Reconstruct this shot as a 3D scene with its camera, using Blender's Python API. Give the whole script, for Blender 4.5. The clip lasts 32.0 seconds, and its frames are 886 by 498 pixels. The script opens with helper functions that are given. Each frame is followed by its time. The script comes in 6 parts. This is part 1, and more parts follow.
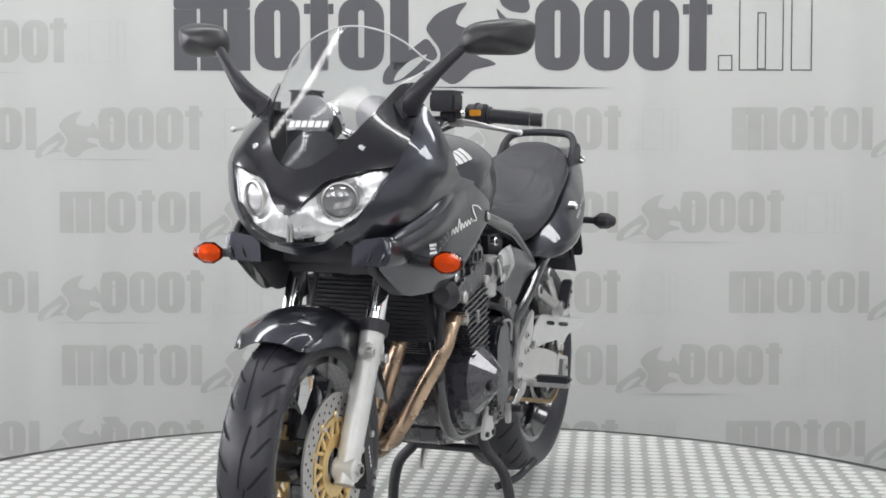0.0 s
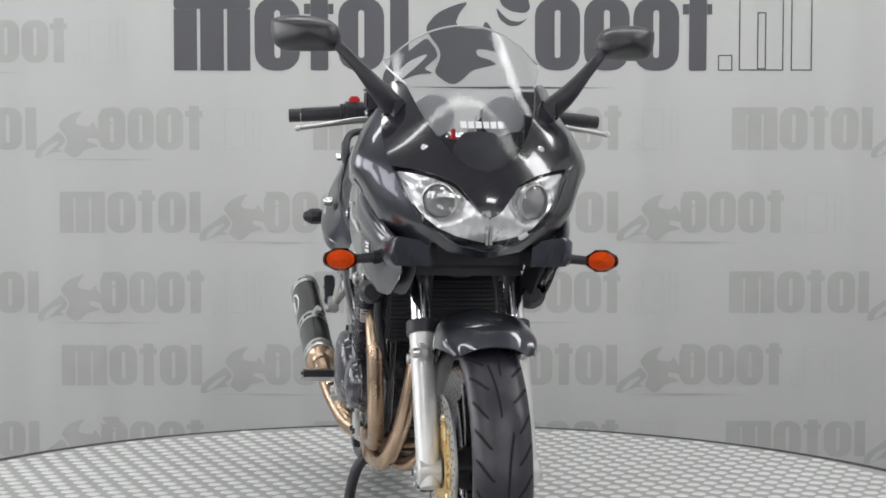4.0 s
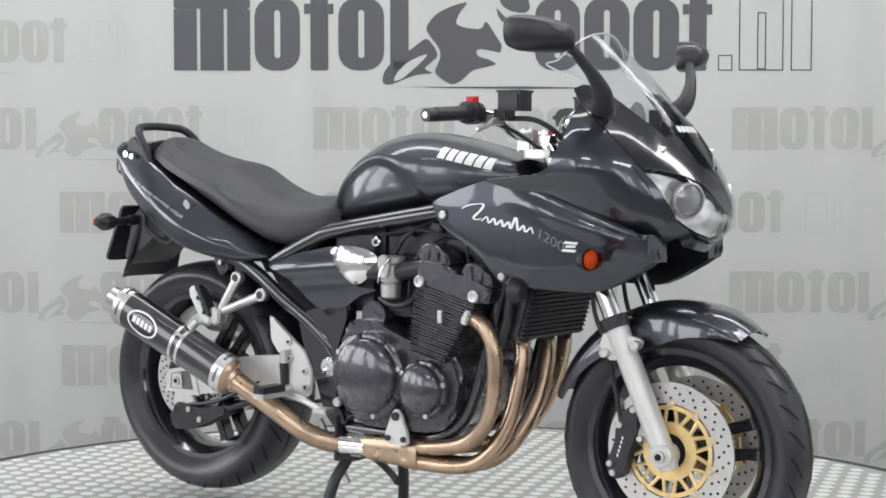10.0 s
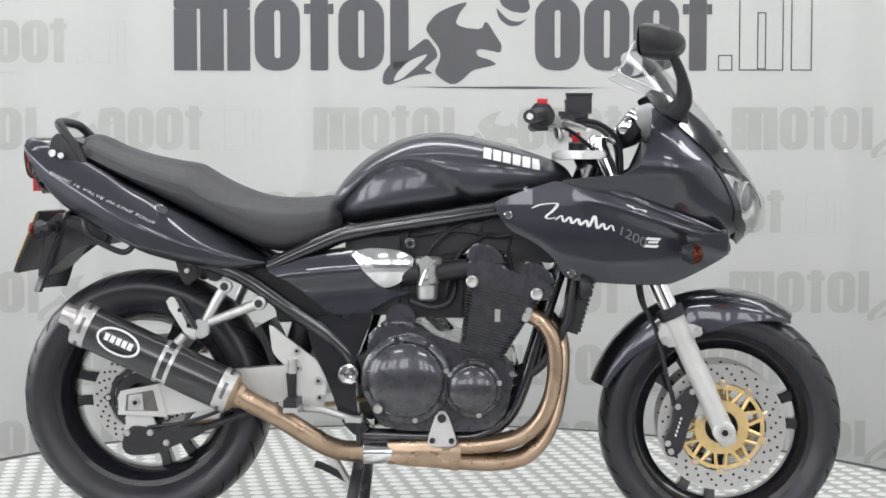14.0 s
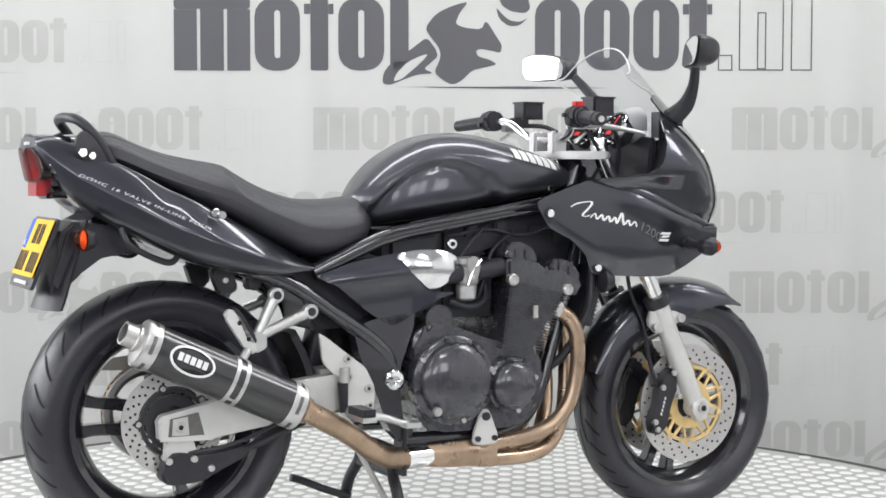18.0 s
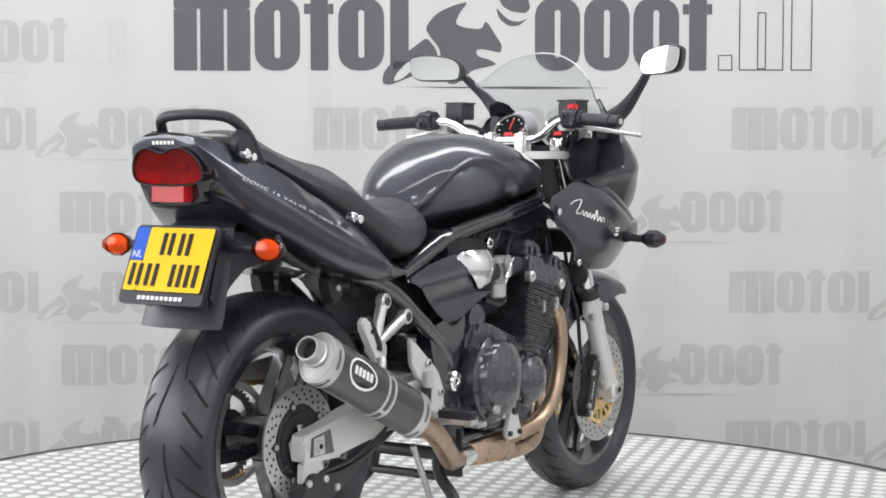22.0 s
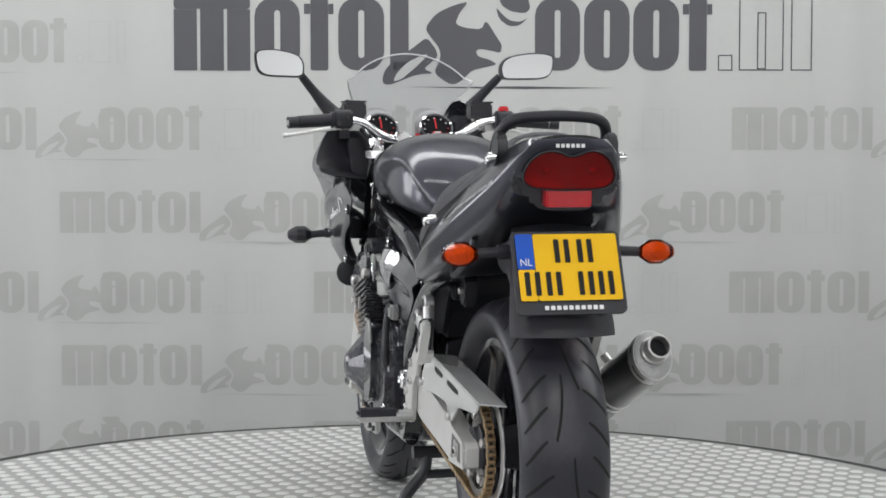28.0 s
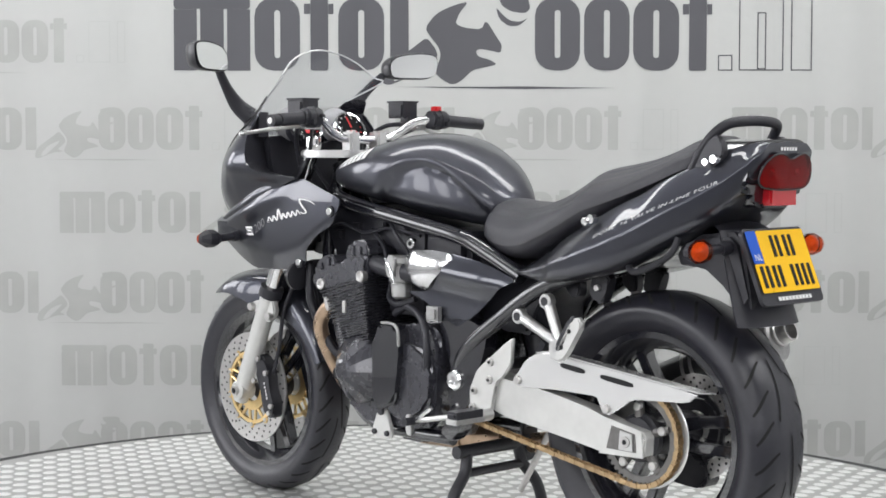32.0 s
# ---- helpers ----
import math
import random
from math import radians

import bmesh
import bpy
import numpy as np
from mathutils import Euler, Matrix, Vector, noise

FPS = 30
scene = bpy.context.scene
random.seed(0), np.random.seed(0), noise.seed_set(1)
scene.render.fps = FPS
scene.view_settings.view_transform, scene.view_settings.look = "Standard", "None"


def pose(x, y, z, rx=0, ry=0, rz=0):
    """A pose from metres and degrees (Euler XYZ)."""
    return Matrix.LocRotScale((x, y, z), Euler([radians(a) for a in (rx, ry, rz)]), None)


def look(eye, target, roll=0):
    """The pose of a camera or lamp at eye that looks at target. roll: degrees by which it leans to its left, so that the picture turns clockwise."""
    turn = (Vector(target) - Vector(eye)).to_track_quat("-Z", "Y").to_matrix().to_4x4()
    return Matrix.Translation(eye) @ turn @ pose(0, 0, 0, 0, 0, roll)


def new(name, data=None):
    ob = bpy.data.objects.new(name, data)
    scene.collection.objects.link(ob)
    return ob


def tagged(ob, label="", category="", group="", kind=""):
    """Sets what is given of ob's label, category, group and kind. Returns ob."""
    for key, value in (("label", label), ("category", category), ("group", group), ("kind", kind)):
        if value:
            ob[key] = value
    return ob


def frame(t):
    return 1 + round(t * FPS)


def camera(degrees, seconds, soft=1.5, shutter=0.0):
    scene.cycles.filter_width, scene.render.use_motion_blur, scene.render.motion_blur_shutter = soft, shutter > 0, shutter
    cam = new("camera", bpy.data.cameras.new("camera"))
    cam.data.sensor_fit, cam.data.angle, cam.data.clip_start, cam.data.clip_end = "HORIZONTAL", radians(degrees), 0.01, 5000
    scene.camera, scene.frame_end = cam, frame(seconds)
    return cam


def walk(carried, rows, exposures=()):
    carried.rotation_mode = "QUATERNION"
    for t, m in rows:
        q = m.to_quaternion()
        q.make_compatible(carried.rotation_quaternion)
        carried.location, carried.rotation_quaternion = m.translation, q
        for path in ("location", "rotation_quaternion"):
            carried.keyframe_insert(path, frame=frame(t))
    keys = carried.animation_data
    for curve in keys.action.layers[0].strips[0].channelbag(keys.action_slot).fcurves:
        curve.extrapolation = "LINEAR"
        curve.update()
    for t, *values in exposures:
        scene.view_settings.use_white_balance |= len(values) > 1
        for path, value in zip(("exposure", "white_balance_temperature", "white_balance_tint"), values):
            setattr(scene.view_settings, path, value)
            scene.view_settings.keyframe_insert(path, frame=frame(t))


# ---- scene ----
EXPO = [(0, 0.09), (1, -0.07), (2, -0.27), (3.5, -0.21), (6, -0.03), (9, 0.0), (13, 0.2), (17, 0.32), (20, 0.39), (22, 0.32), (25, 0.06), (27, -0.08), (28, -0.17), (29, -0.07), (30, 0.04), (32, 0.12)]

# ---- camera: fixed on a stand, looking slightly down at the turntable ----
cam = camera(30.98, 32.0, soft=1.7)
eye = pose(0, -4.0215, 0.9408, 90 - 3.189, 0, -0.2145) @ pose(0, 0, 0, 0, 0, 0.4977)
walk(cam, [(0, eye), (32, eye)], exposures=EXPO)

# ---- light: ceiling strips and windows of the unseen hall, with added fill ----
world = bpy.data.worlds.new("hall_air")
world.use_nodes = True
world.node_tree.nodes["Background"].inputs[0].default_value = (0.62, 0.65, 0.68, 1)
world.node_tree.nodes["Background"].inputs[1].default_value = 0.25
scene.world = world


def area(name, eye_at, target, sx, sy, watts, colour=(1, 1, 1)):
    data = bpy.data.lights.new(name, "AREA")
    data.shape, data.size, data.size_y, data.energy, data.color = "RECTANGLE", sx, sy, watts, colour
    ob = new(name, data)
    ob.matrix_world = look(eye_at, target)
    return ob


# unseen ceiling strips, the rear one placed to brighten the backdrop
area("ceiling_strip", (0, 0.9, 3.55), (0, 1.2, 0), 6.4, 0.45, 96, (1.0, 1.0, 1.0))
area("ceiling_strip", (0, -1.0, 3.55), (0, -1.0, 0), 5.4, 0.10, 24, (1.0, 1.0, 1.0))
# unseen fill lamps, added so the wall behind the camera reflects bright
for x in (-1.7, 1.7):
    area("overhead_fill", (x, -4.1, 3.55), (x, -4.1, 0), 1.2, 0.8, 50, (1.0, 1.0, 1.0))
# unseen area lamps stand in for windows behind the camera, uneven panes with gaps
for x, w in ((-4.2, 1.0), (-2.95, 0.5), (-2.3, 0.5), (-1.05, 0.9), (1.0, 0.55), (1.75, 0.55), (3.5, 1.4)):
    area("window_standin", (x, -5.85, 1.75), (x, 1.0, 1.75), w, 1.25, 17 * w, (1.0, 1.0, 1.035))
# more unseen lamps added down the west side, for fill and bright reflections
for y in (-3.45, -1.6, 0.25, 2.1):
    area("window_standin", (-4.8, y, 1.75), (0, y * 0.5 - 0.2, 1.0), 1.3, 1.9, 42, (1.0, 1.0, 1.035))
# unseen fill lamp added overhead on the east side
area("overhead_fill", (3.7, -0.8, 3.55), (3.2, -0.8, 0), 0.8, 2.0, 56, (1.0, 1.0, 1.02))

# ---- materials ----


def mat(name, colour, rough=0.5, metal=0.0, coat=0.0, grain=0.0, grain_size=60.0, bump=0.0, bump_size=200.0,
        stain=0.0, stain_size=4.0, rough_var=0.0, spec=0.5, coat_rough=0.03):
    """A principled surface with grain and stains at two scales and fine relief."""
    m = bpy.data.materials.new(name)
    m.use_nodes = True
    t = m.node_tree
    b = t.nodes["Principled BSDF"]
    b.inputs["Base Color"].default_value = (*colour, 1)
    b.inputs["Roughness"].default_value = rough
    b.inputs["Metallic"].default_value = metal
    b.inputs["Coat Weight"].default_value = coat
    b.inputs["Coat Roughness"].default_value = coat_rough
    b.inputs["Coat IOR"].default_value = 1.5
    b.inputs["Specular IOR Level"].default_value = spec
    co = t.nodes.new("ShaderNodeTexCoord")

    def noise_at(size, detail=4.0):
        n = t.nodes.new("ShaderNodeTexNoise")
        n.inputs["Scale"].default_value, n.inputs["Detail"].default_value = size, detail
        t.links.new(co.outputs["Object"], n.inputs["Vector"])
        return n.outputs["Fac"]

    def math_node(op, a, c):
        n = t.nodes.new("ShaderNodeMath")
        n.operation = op
        for i, v in enumerate((a, c)):
            if isinstance(v, (int, float)):
                n.inputs[i].default_value = v
            else:
                t.links.new(v, n.inputs[i])
        return n.outputs[0]

    if grain or stain:
        f = math_node("ADD", math_node("MULTIPLY", math_node("SUBTRACT", noise_at(grain_size), 0.5), grain * 2),
                      math_node("MULTIPLY", math_node("SUBTRACT", noise_at(stain_size), 0.5), stain * 2))
        f = math_node("ADD", f, 1.0)
        mix = t.nodes.new("ShaderNodeVectorMath")
        mix.operation = "SCALE"
        mix.inputs[0].default_value = colour
        t.links.new(f, mix.inputs["Scale"])
        t.links.new(mix.outputs[0], b.inputs["Base Color"])
    if rough_var:
        t.links.new(math_node("ADD", math_node("MULTIPLY", math_node("SUBTRACT", noise_at(stain_size * 3), 0.5), rough_var * 2), rough),
                    b.inputs["Roughness"])
    if bump:
        n = t.nodes.new("ShaderNodeBump")
        n.inputs["Strength"].default_value, n.inputs["Distance"].default_value = bump, 0.002
        t.links.new(noise_at(bump_size, 1.0), n.inputs["Height"])
        t.links.new(n.outputs[0], b.inputs["Normal"])
    return m


PAINT = mat("dark_grey_metallic_paint", (0.042, 0.044, 0.057), 0.36, 0.85, 1.0, grain=0.25, grain_size=1500, stain=0.08, stain_size=9, rough_var=0.05, coat_rough=0.025)
TANKPAINT = mat("dull_dark_grey_metallic_paint", (0.058, 0.060, 0.074), 0.42, 0.8, 0.75, grain=0.25, grain_size=1500, stain=0.15, stain_size=9, rough_var=0.06, coat_rough=0.10)
GLOSS = mat("gloss_black_paint", (0.013, 0.013, 0.018), 0.18, 0.0, 1.0, stain=0.2, stain_size=8, rough_var=0.05)
PLASTIC = mat("black_plastic", (0.023, 0.023, 0.029), 0.38, 0.0, 0, spec=0.35, grain=0.15, bump=0.15, bump_size=900, stain=0.2)
MATTE = mat("dull_black_metal", (0.026, 0.026, 0.031), 0.42, 0.2, 0.1, spec=0.4, grain=0.2, bump=0.2, bump_size=400, stain=0.3, stain_size=12)
ENGINE = mat("satin_black_engine_paint", (0.044, 0.044, 0.054), 0.28, 0.3, 0.8, grain=0.2, bump=0.12, bump_size=250, stain=0.35, stain_size=14, rough_var=0.1)
RUBBER = mat("tyre_rubber", (0.021, 0.021, 0.028), 0.33, 0, 0, grain=0.2, grain_size=90, bump=0.2, bump_size=500, stain=0.35, stain_size=7, rough_var=0.1)
GROOVE_SHADE = mat("tread_groove_shade", (0.008, 0.008, 0.008), 0.9)
SEAT = mat("seat_vinyl", (0.036, 0.036, 0.043), 0.43, 0, 0, grain=0.12, bump=0.35, bump_size=700, stain=0.15, stain_size=5)
SILVER = mat("silver_fork_paint", (0.60, 0.60, 0.585), 0.38, 0.35, 0.2, grain=0.03, bump=0.05, stain=0.12, stain_size=15)
ALU = mat("brushed_aluminium", (0.56, 0.56, 0.555), 0.36, 0.85, 0, grain=0.12, grain_size=120, bump=0.08, stain=0.12, stain_size=10, rough_var=0.08)
CAST = mat("grey_cast_alloy", (0.34, 0.34, 0.335), 0.42, 0.6, 0, grain=0.2, grain_size=140, bump=0.25, bump_size=350, stain=0.2, stain_size=20)
DARKSTEEL_SHADE = mat("dark_steel_and_recess_shade", (0.16, 0.155, 0.15), 0.4, 0.8, 0, grain=0.2, stain=0.25, stain_size=30)
CHROME = mat("chrome", (0.82, 0.82, 0.83), 0.08, 1.0, 0, stain=0.06, stain_size=30, rough_var=0.04)
INTAKE = mat("worn_chrome", (0.72, 0.72, 0.73), 0.15, 0.95, 0, grain=0.06, stain=0.12, stain_size=25, rough_var=0.06)
STEEL = mat("brake_disc_steel", (0.55, 0.54, 0.53), 0.33, 0.85, 0, grain=0.15, grain_size=150, stain=0.12, stain_size=30, rough_var=0.1)
GOLD = mat("gold_anodised_carrier", (0.76, 0.56, 0.27), 0.36, 0.75, 0, grain=0.12, stain=0.2, stain_size=25)
BRONZE = mat("heat_tinted_pipe_steel", (0.43, 0.315, 0.225), 0.30, 0.9, 0, grain=0.15, grain_size=40, stain=0.45, stain_size=11, rough_var=0.12)
WHITE = mat("white_decal", (0.78, 0.78, 0.78), 0.4, stain=0.06)
LETTER = mat("pale_grey_lettering", (0.66, 0.66, 0.67), 0.4, stain=0.06)
GREYTXT = mat("grey_decal", (0.16, 0.16, 0.17), 0.4, stain=0.06)
ORANGE = mat("winker_bowl", (0.72, 0.70, 0.68), 0.3, 0.3, 0, grain=0.25, grain_size=160, bump=0.9, bump_size=150)
RED = mat("tail_lamp_bowl", (0.62, 0.60, 0.60), 0.35, 0.3, 0, grain=0.25, grain_size=90, bump=0.6, bump_size=90)
REDLOW = mat("red_reflector", (0.42, 0.008, 0.014), 0.2, 0, 0.4, grain=0.2, grain_size=300, bump=0.2, bump_size=300)
YELLOW = mat("yellow_plate_enamel", (0.88, 0.51, 0.010), 0.5, 0, 0, stain=0.05, spec=0.2)
BLUE = mat("blue_plate_enamel", (0.02, 0.10, 0.52), 0.5, 0, 0, stain=0.05, spec=0.2)
# print black, also the painted shade of bores, slots and drilled holes
INK_SHADE = mat("black_ink_and_hole_shade", (0.012, 0.012, 0.014), 0.5, spec=0.2)
CHAINM = mat("oiled_chain_steel", (0.42, 0.30, 0.17), 0.38, 0.8, 0, grain=0.3, grain_size=90, stain=0.3, stain_size=20)
MIRROR = mat("mirror_glass", (0.92, 0.93, 0.93), 0.015, 1.0)
REFLECT = mat("headlamp_reflector", (0.82, 0.83, 0.84), 0.28, 0.65, 0.3, grain=0.35, grain_size=50, bump=1.0, bump_size=40, rough_var=0.1)
POLISH = mat("polished_aluminium", (0.80, 0.80, 0.795), 0.20, 0.55, 0, stain=0.06, stain_size=8, rough_var=0.05)
SWITCHRED = mat("red_switch_plastic", (0.60, 0.02, 0.025), 0.45, spec=0.3)
MIRRORCASE = mat("satin_black_mirror_plastic", (0.017, 0.017, 0.021), 0.40, 0.0, 0.15, stain=0.2, rough_var=0.05, coat_rough=0.25)
DARKGLASS = mat("dark_projector_glass", (0.26, 0.26, 0.27), 0.10, 0.5, 1.0, stain=0.3, stain_size=40)


def carbon():
    m = mat("carbon_fibre_weave", (0.035, 0.035, 0.037), 0.30, 0.3, 0.7)
    t = m.node_tree
    co, mp, ch = t.nodes.new("ShaderNodeTexCoord"), t.nodes.new("ShaderNodeMapping"), t.nodes.new("ShaderNodeTexChecker")
    mp.inputs["Rotation"].default_value = (0.0, 1.35, 0.4)
    ch.inputs["Scale"].default_value = 330
    ch.inputs["Color1"].default_value, ch.inputs["Color2"].default_value = (0.042, 0.042, 0.045, 1), (0.020, 0.020, 0.021, 1)
    t.links.new(co.outputs["Object"], mp.inputs[0])
    t.links.new(mp.outputs[0], ch.inputs["Vector"])
    t.links.new(ch.outputs["Color"], t.nodes["Principled BSDF"].inputs["Base Color"])
    return m


CARBON = carbon()


def clear(name, tint, gloss=0.05, top=0.8):
    """Thin clear plastic or glass: see-through, with a Fresnel gloss."""
    m = bpy.data.materials.new(name)
    m.use_nodes = True
    t = m.node_tree
    t.nodes.remove(t.nodes["Principled BSDF"])
    tr, gl, lw, pw, mr, mx = (t.nodes.new(n) for n in ("ShaderNodeBsdfTransparent", "ShaderNodeBsdfGlossy", "ShaderNodeLayerWeight", "ShaderNodeMath",
                                                       "ShaderNodeMapRange", "ShaderNodeMixShader"))
    tr.inputs[0].default_value = (*tint, 1)
    gl.inputs["Roughness"].default_value = gloss
    lw.inputs["Blend"].default_value = 0.5
    pw.operation, pw.inputs[1].default_value = "POWER", 5.0
    mr.inputs["To Min"].default_value, mr.inputs["To Max"].default_value = 0.035, top
    t.links.new(lw.outputs["Facing"], pw.inputs[0])
    t.links.new(pw.outputs[0], mr.inputs[0])
    t.links.new(mr.outputs[0], mx.inputs[0])
    t.links.new(tr.outputs[0], mx.inputs[1])
    t.links.new(gl.outputs[0], mx.inputs[2])
    t.links.new(mx.outputs[0], t.nodes["Material Output"].inputs[0])
    return m


SCREEN = clear("clear_windscreen_plastic", (0.955, 0.96, 0.965), 0.12, 0.4)
LENS = clear("clear_lamp_glass", (0.97, 0.97, 0.97), 0.03)
AMBER = clear("clear_amber_lens", (0.90, 0.27, 0.05), 0.06)
POD = mat("grey_pod_plastic", (0.36, 0.36, 0.37), 0.35, stain=0.1)
DIAL = mat("dull_black_dial", (0.012, 0.012, 0.013), 0.9, spec=0.1)
REDLENS = clear("clear_red_lens", (0.72, 0.06, 0.085), 0.05)

# ---- mesh helpers ----


def finish(name, bm, material, angle=35):
    me = bpy.data.meshes.new(name)
    bmesh.ops.recalc_face_normals(bm, faces=bm.faces)
    for f in bm.faces:
        f.smooth = True
    bm.to_mesh(me)
    bm.free()
    me.materials.append(material)
    me.set_sharp_from_angle(angle=radians(angle))
    return me


def part(name, bm, material, parent, label="", angle=35):
    """One mesh object under a thing or under a part, its coordinates those of the thing."""
    ob = new(name, finish(name, bm, material, angle))
    ob.parent = parent
    return tagged(ob, label)


def thing(name, bm, material, label, category, group="", kind=""):
    return tagged(new(name, finish(name, bm, material)), label, category, group, kind)


def lerp_table(rows, v):
    """Smooth interpolation in rows of (key, values...)."""
    ks = [r[0] for r in rows]
    return [float(np.interp(v, ks, [r[i] for r in rows])) for i in range(1, len(rows[0]))]


def smooth_table(rows, n=5):
    """The same rows with more between them, along a smooth curve."""
    return [tuple(p) for p in spline(rows, n)]


def spline(pts, n=8, closed=False):
    """A Catmull-Rom curve through points."""
    P = [Vector(p) for p in pts]
    if len(P) == 2 and not closed:
        return [P[0].lerp(P[1], i / n) for i in range(n + 1)]
    out, m = [], len(P)
    for i in range(m if closed else m - 1):
        a, b, c, d = ((P[(i + k) % m] for k in (-1, 0, 1, 2)) if closed else (P[max(0, min(m - 1, i + k))] for k in (-1, 0, 1, 2)))
        for j in range(n):
            t = j / n
            out.append(0.5 * ((2 * b) + (c - a) * t + (2 * a - 5 * b + 4 * c - d) * t * t + (3 * b - a - 3 * c + d) * t ** 3))
    return out if closed else out + [P[-1]]


def rounded(poly, k=0.25, times=2):
    """A closed outline with its corners cut round."""
    P = [Vector(p) for p in poly]
    for _ in range(times):
        P = [q for a, b in zip(P, P[1:] + P[:1]) for q in (a.lerp(b, k), a.lerp(b, 1 - k))]
    return P


def tube(bm, pts, r, seg=12, n=8, caps=True, squash=None):
    """A round bar along a curve; r a number or one for each given point."""
    path = spline(pts, n)
    if isinstance(r, (int, float)):
        rad = [r] * len(path)
    else:
        rad = [float(np.interp(i / (len(path) - 1) * (len(r) - 1), range(len(r)), r)) for i in range(len(path))]
    rings, up = [], None
    for i, p in enumerate(path):
        d = (path[min(i + 1, len(path) - 1)] - path[max(i - 1, 0)]).normalized()
        up = d.orthogonal().normalized() if up is None else (up - up.dot(d) * d).normalized()
        side = d.cross(up)
        rings.append([bm.verts.new(p + rad[i] * (math.cos(a) * up + math.sin(a) * side)) for a in (2 * math.pi * k / seg for k in range(seg))])
    for a, b in zip(rings, rings[1:]):
        for k in range(seg):
            bm.faces.new((a[k], a[(k + 1) % seg], b[(k + 1) % seg], b[k]))
    if caps:
        bm.faces.new(rings[0][::-1])
        bm.faces.new(rings[-1])
    return bm


def loft(bm, rings, closed=True, caps=True):
    """Skin over rings of equal count."""
    R = [[bm.verts.new(p) for p in ring] for ring in rings]
    n = len(R[0])
    for a, b in zip(R, R[1:]):
        for k in range(n if closed else n - 1):
            bm.faces.new((a[k], a[(k + 1) % n], b[(k + 1) % n], b[k]))
    if caps:
        bm.faces.new(R[0][::-1])
        bm.faces.new(R[-1])
    return bm


def prism(bm, poly, y0, y1, bevel=0.003, plane="xz"):
    """A plate: an outline in the side plane (or front, top plane) between two depths, edges eased."""
    def put(p, d):
        return {"xz": (p[0], d, p[1]), "yz": (d, p[0], p[1]), "xy": (p[0], p[1], d)}[plane]
    a = [bm.verts.new(put(p, y0)) for p in poly]
    b = [bm.verts.new(put(p, y1)) for p in poly]
    n = len(poly)
    faces = [bm.faces.new(a), bm.faces.new(b[::-1])] + [bm.faces.new((a[i], b[i], b[(i + 1) % n], a[(i + 1) % n])) for i in range(n)]
    if bevel:
        edges = list({e for f in faces[:2] for e in f.edges})
        bmesh.ops.bevel(bm, geom=edges, offset=bevel, segments=2, affect="EDGES", clamp_overlap=True)
    return bm


def box(bm, x0, x1, y0, y1, z0, z1, bevel=0.004):
    return prism(bm, [(x0, z0), (x1, z0), (x1, z1), (x0, z1)], y0, y1, bevel)


def lathe(bm, profile, centre, axis="y", seg=48, closed=False):
    """Turn a profile of (along, radius) round an axis through centre."""
    c, rings = Vector(centre), []
    for along, r in profile:
        ring = []
        for k in range(seg):
            a = 2 * math.pi * k / seg
            u, v = r * math.cos(a), r * math.sin(a)
            ring.append(c + Vector({"y": (u, along, v), "x": (along, u, v), "z": (u, v, along)}[axis]))
        rings.append(ring)
    if closed:
        rings.append(rings[0])
        R = [[bm.verts.new(p) for p in ring] for ring in rings[:-1]]
        R.append(R[0])
        for a, b in zip(R, R[1:]):
            for k in range(seg):
                bm.faces.new((a[k], a[(k + 1) % seg], b[(k + 1) % seg], b[k]))
        return bm
    return loft(bm, rings)


def disc(bm, centre, r, t, axis="y", seg=20, ease=0.15):
    """A short cylinder with an eased rim, centred."""
    h, e = t / 2, min(r, t) * ease
    return lathe(bm, [(-h, r - e), (-h + e, r), (h - e, r), (h, r - e)], centre, axis, seg)


def shell(bm, thick, centre):
    """Gives a sheet its thickness, inwards to a centre."""
    bmesh.ops.recalc_face_normals(bm, faces=bm.faces)
    mid = sum((v.co for v in bm.verts), Vector()) / len(bm.verts) - centre
    if sum(f.normal.dot(mid) * f.calc_area() for f in bm.faces) < 0:
        bmesh.ops.reverse_faces(bm, faces=bm.faces[:])
    bm.normal_update()
    back = {v: bm.verts.new(v.co - v.normal * thick) for v in bm.verts[:]}
    walls = [(l.vert, l.link_loop_next.vert) for e in bm.edges if e.is_boundary for l in e.link_loops]
    for f in bm.faces[:]:
        bm.faces.new([back[v] for v in reversed(f.verts)])
    for v, w in walls:
        bm.faces.new((w, v, back[v], back[w]))
    return bm


def sheet(bm, put, step):
    """Cuts flat faces into cells and carries each point by put(u, v) onto its surface."""
    us, vs = [v.co.x for v in bm.verts], [v.co.y for v in bm.verts]
    for lo, hi, ax in ((min(us), max(us), 0), (min(vs), max(vs), 1)):
        k = math.floor(lo / step) + 1
        while k * step < hi:
            co, no = [0, 0, 0], [0, 0, 0]
            co[ax], no[ax] = k * step, 1
            bmesh.ops.bisect_plane(bm, geom=bm.verts[:] + bm.edges[:] + bm.faces[:], plane_co=co, plane_no=no)
            k += 1
    bmesh.ops.triangulate(bm, faces=[f for f in bm.faces if len(f.verts) > 4])
    for v in bm.verts:
        v.co = put(v.co.x, v.co.y)
    return bm


def patch(bm, poly, put, step=0.02, thick=0.003):
    """A shell over an outline in a plane, each point carried by put(u, v) onto its surface."""
    f = bm.faces.new([bm.verts.new((p[0], p[1], 0)) for p in poly])
    sheet(bm, put, step)
    if thick:
        shell(bm, thick, Vector((0, 0, 0.8)))
    return bm


def B():
    return bmesh.new()


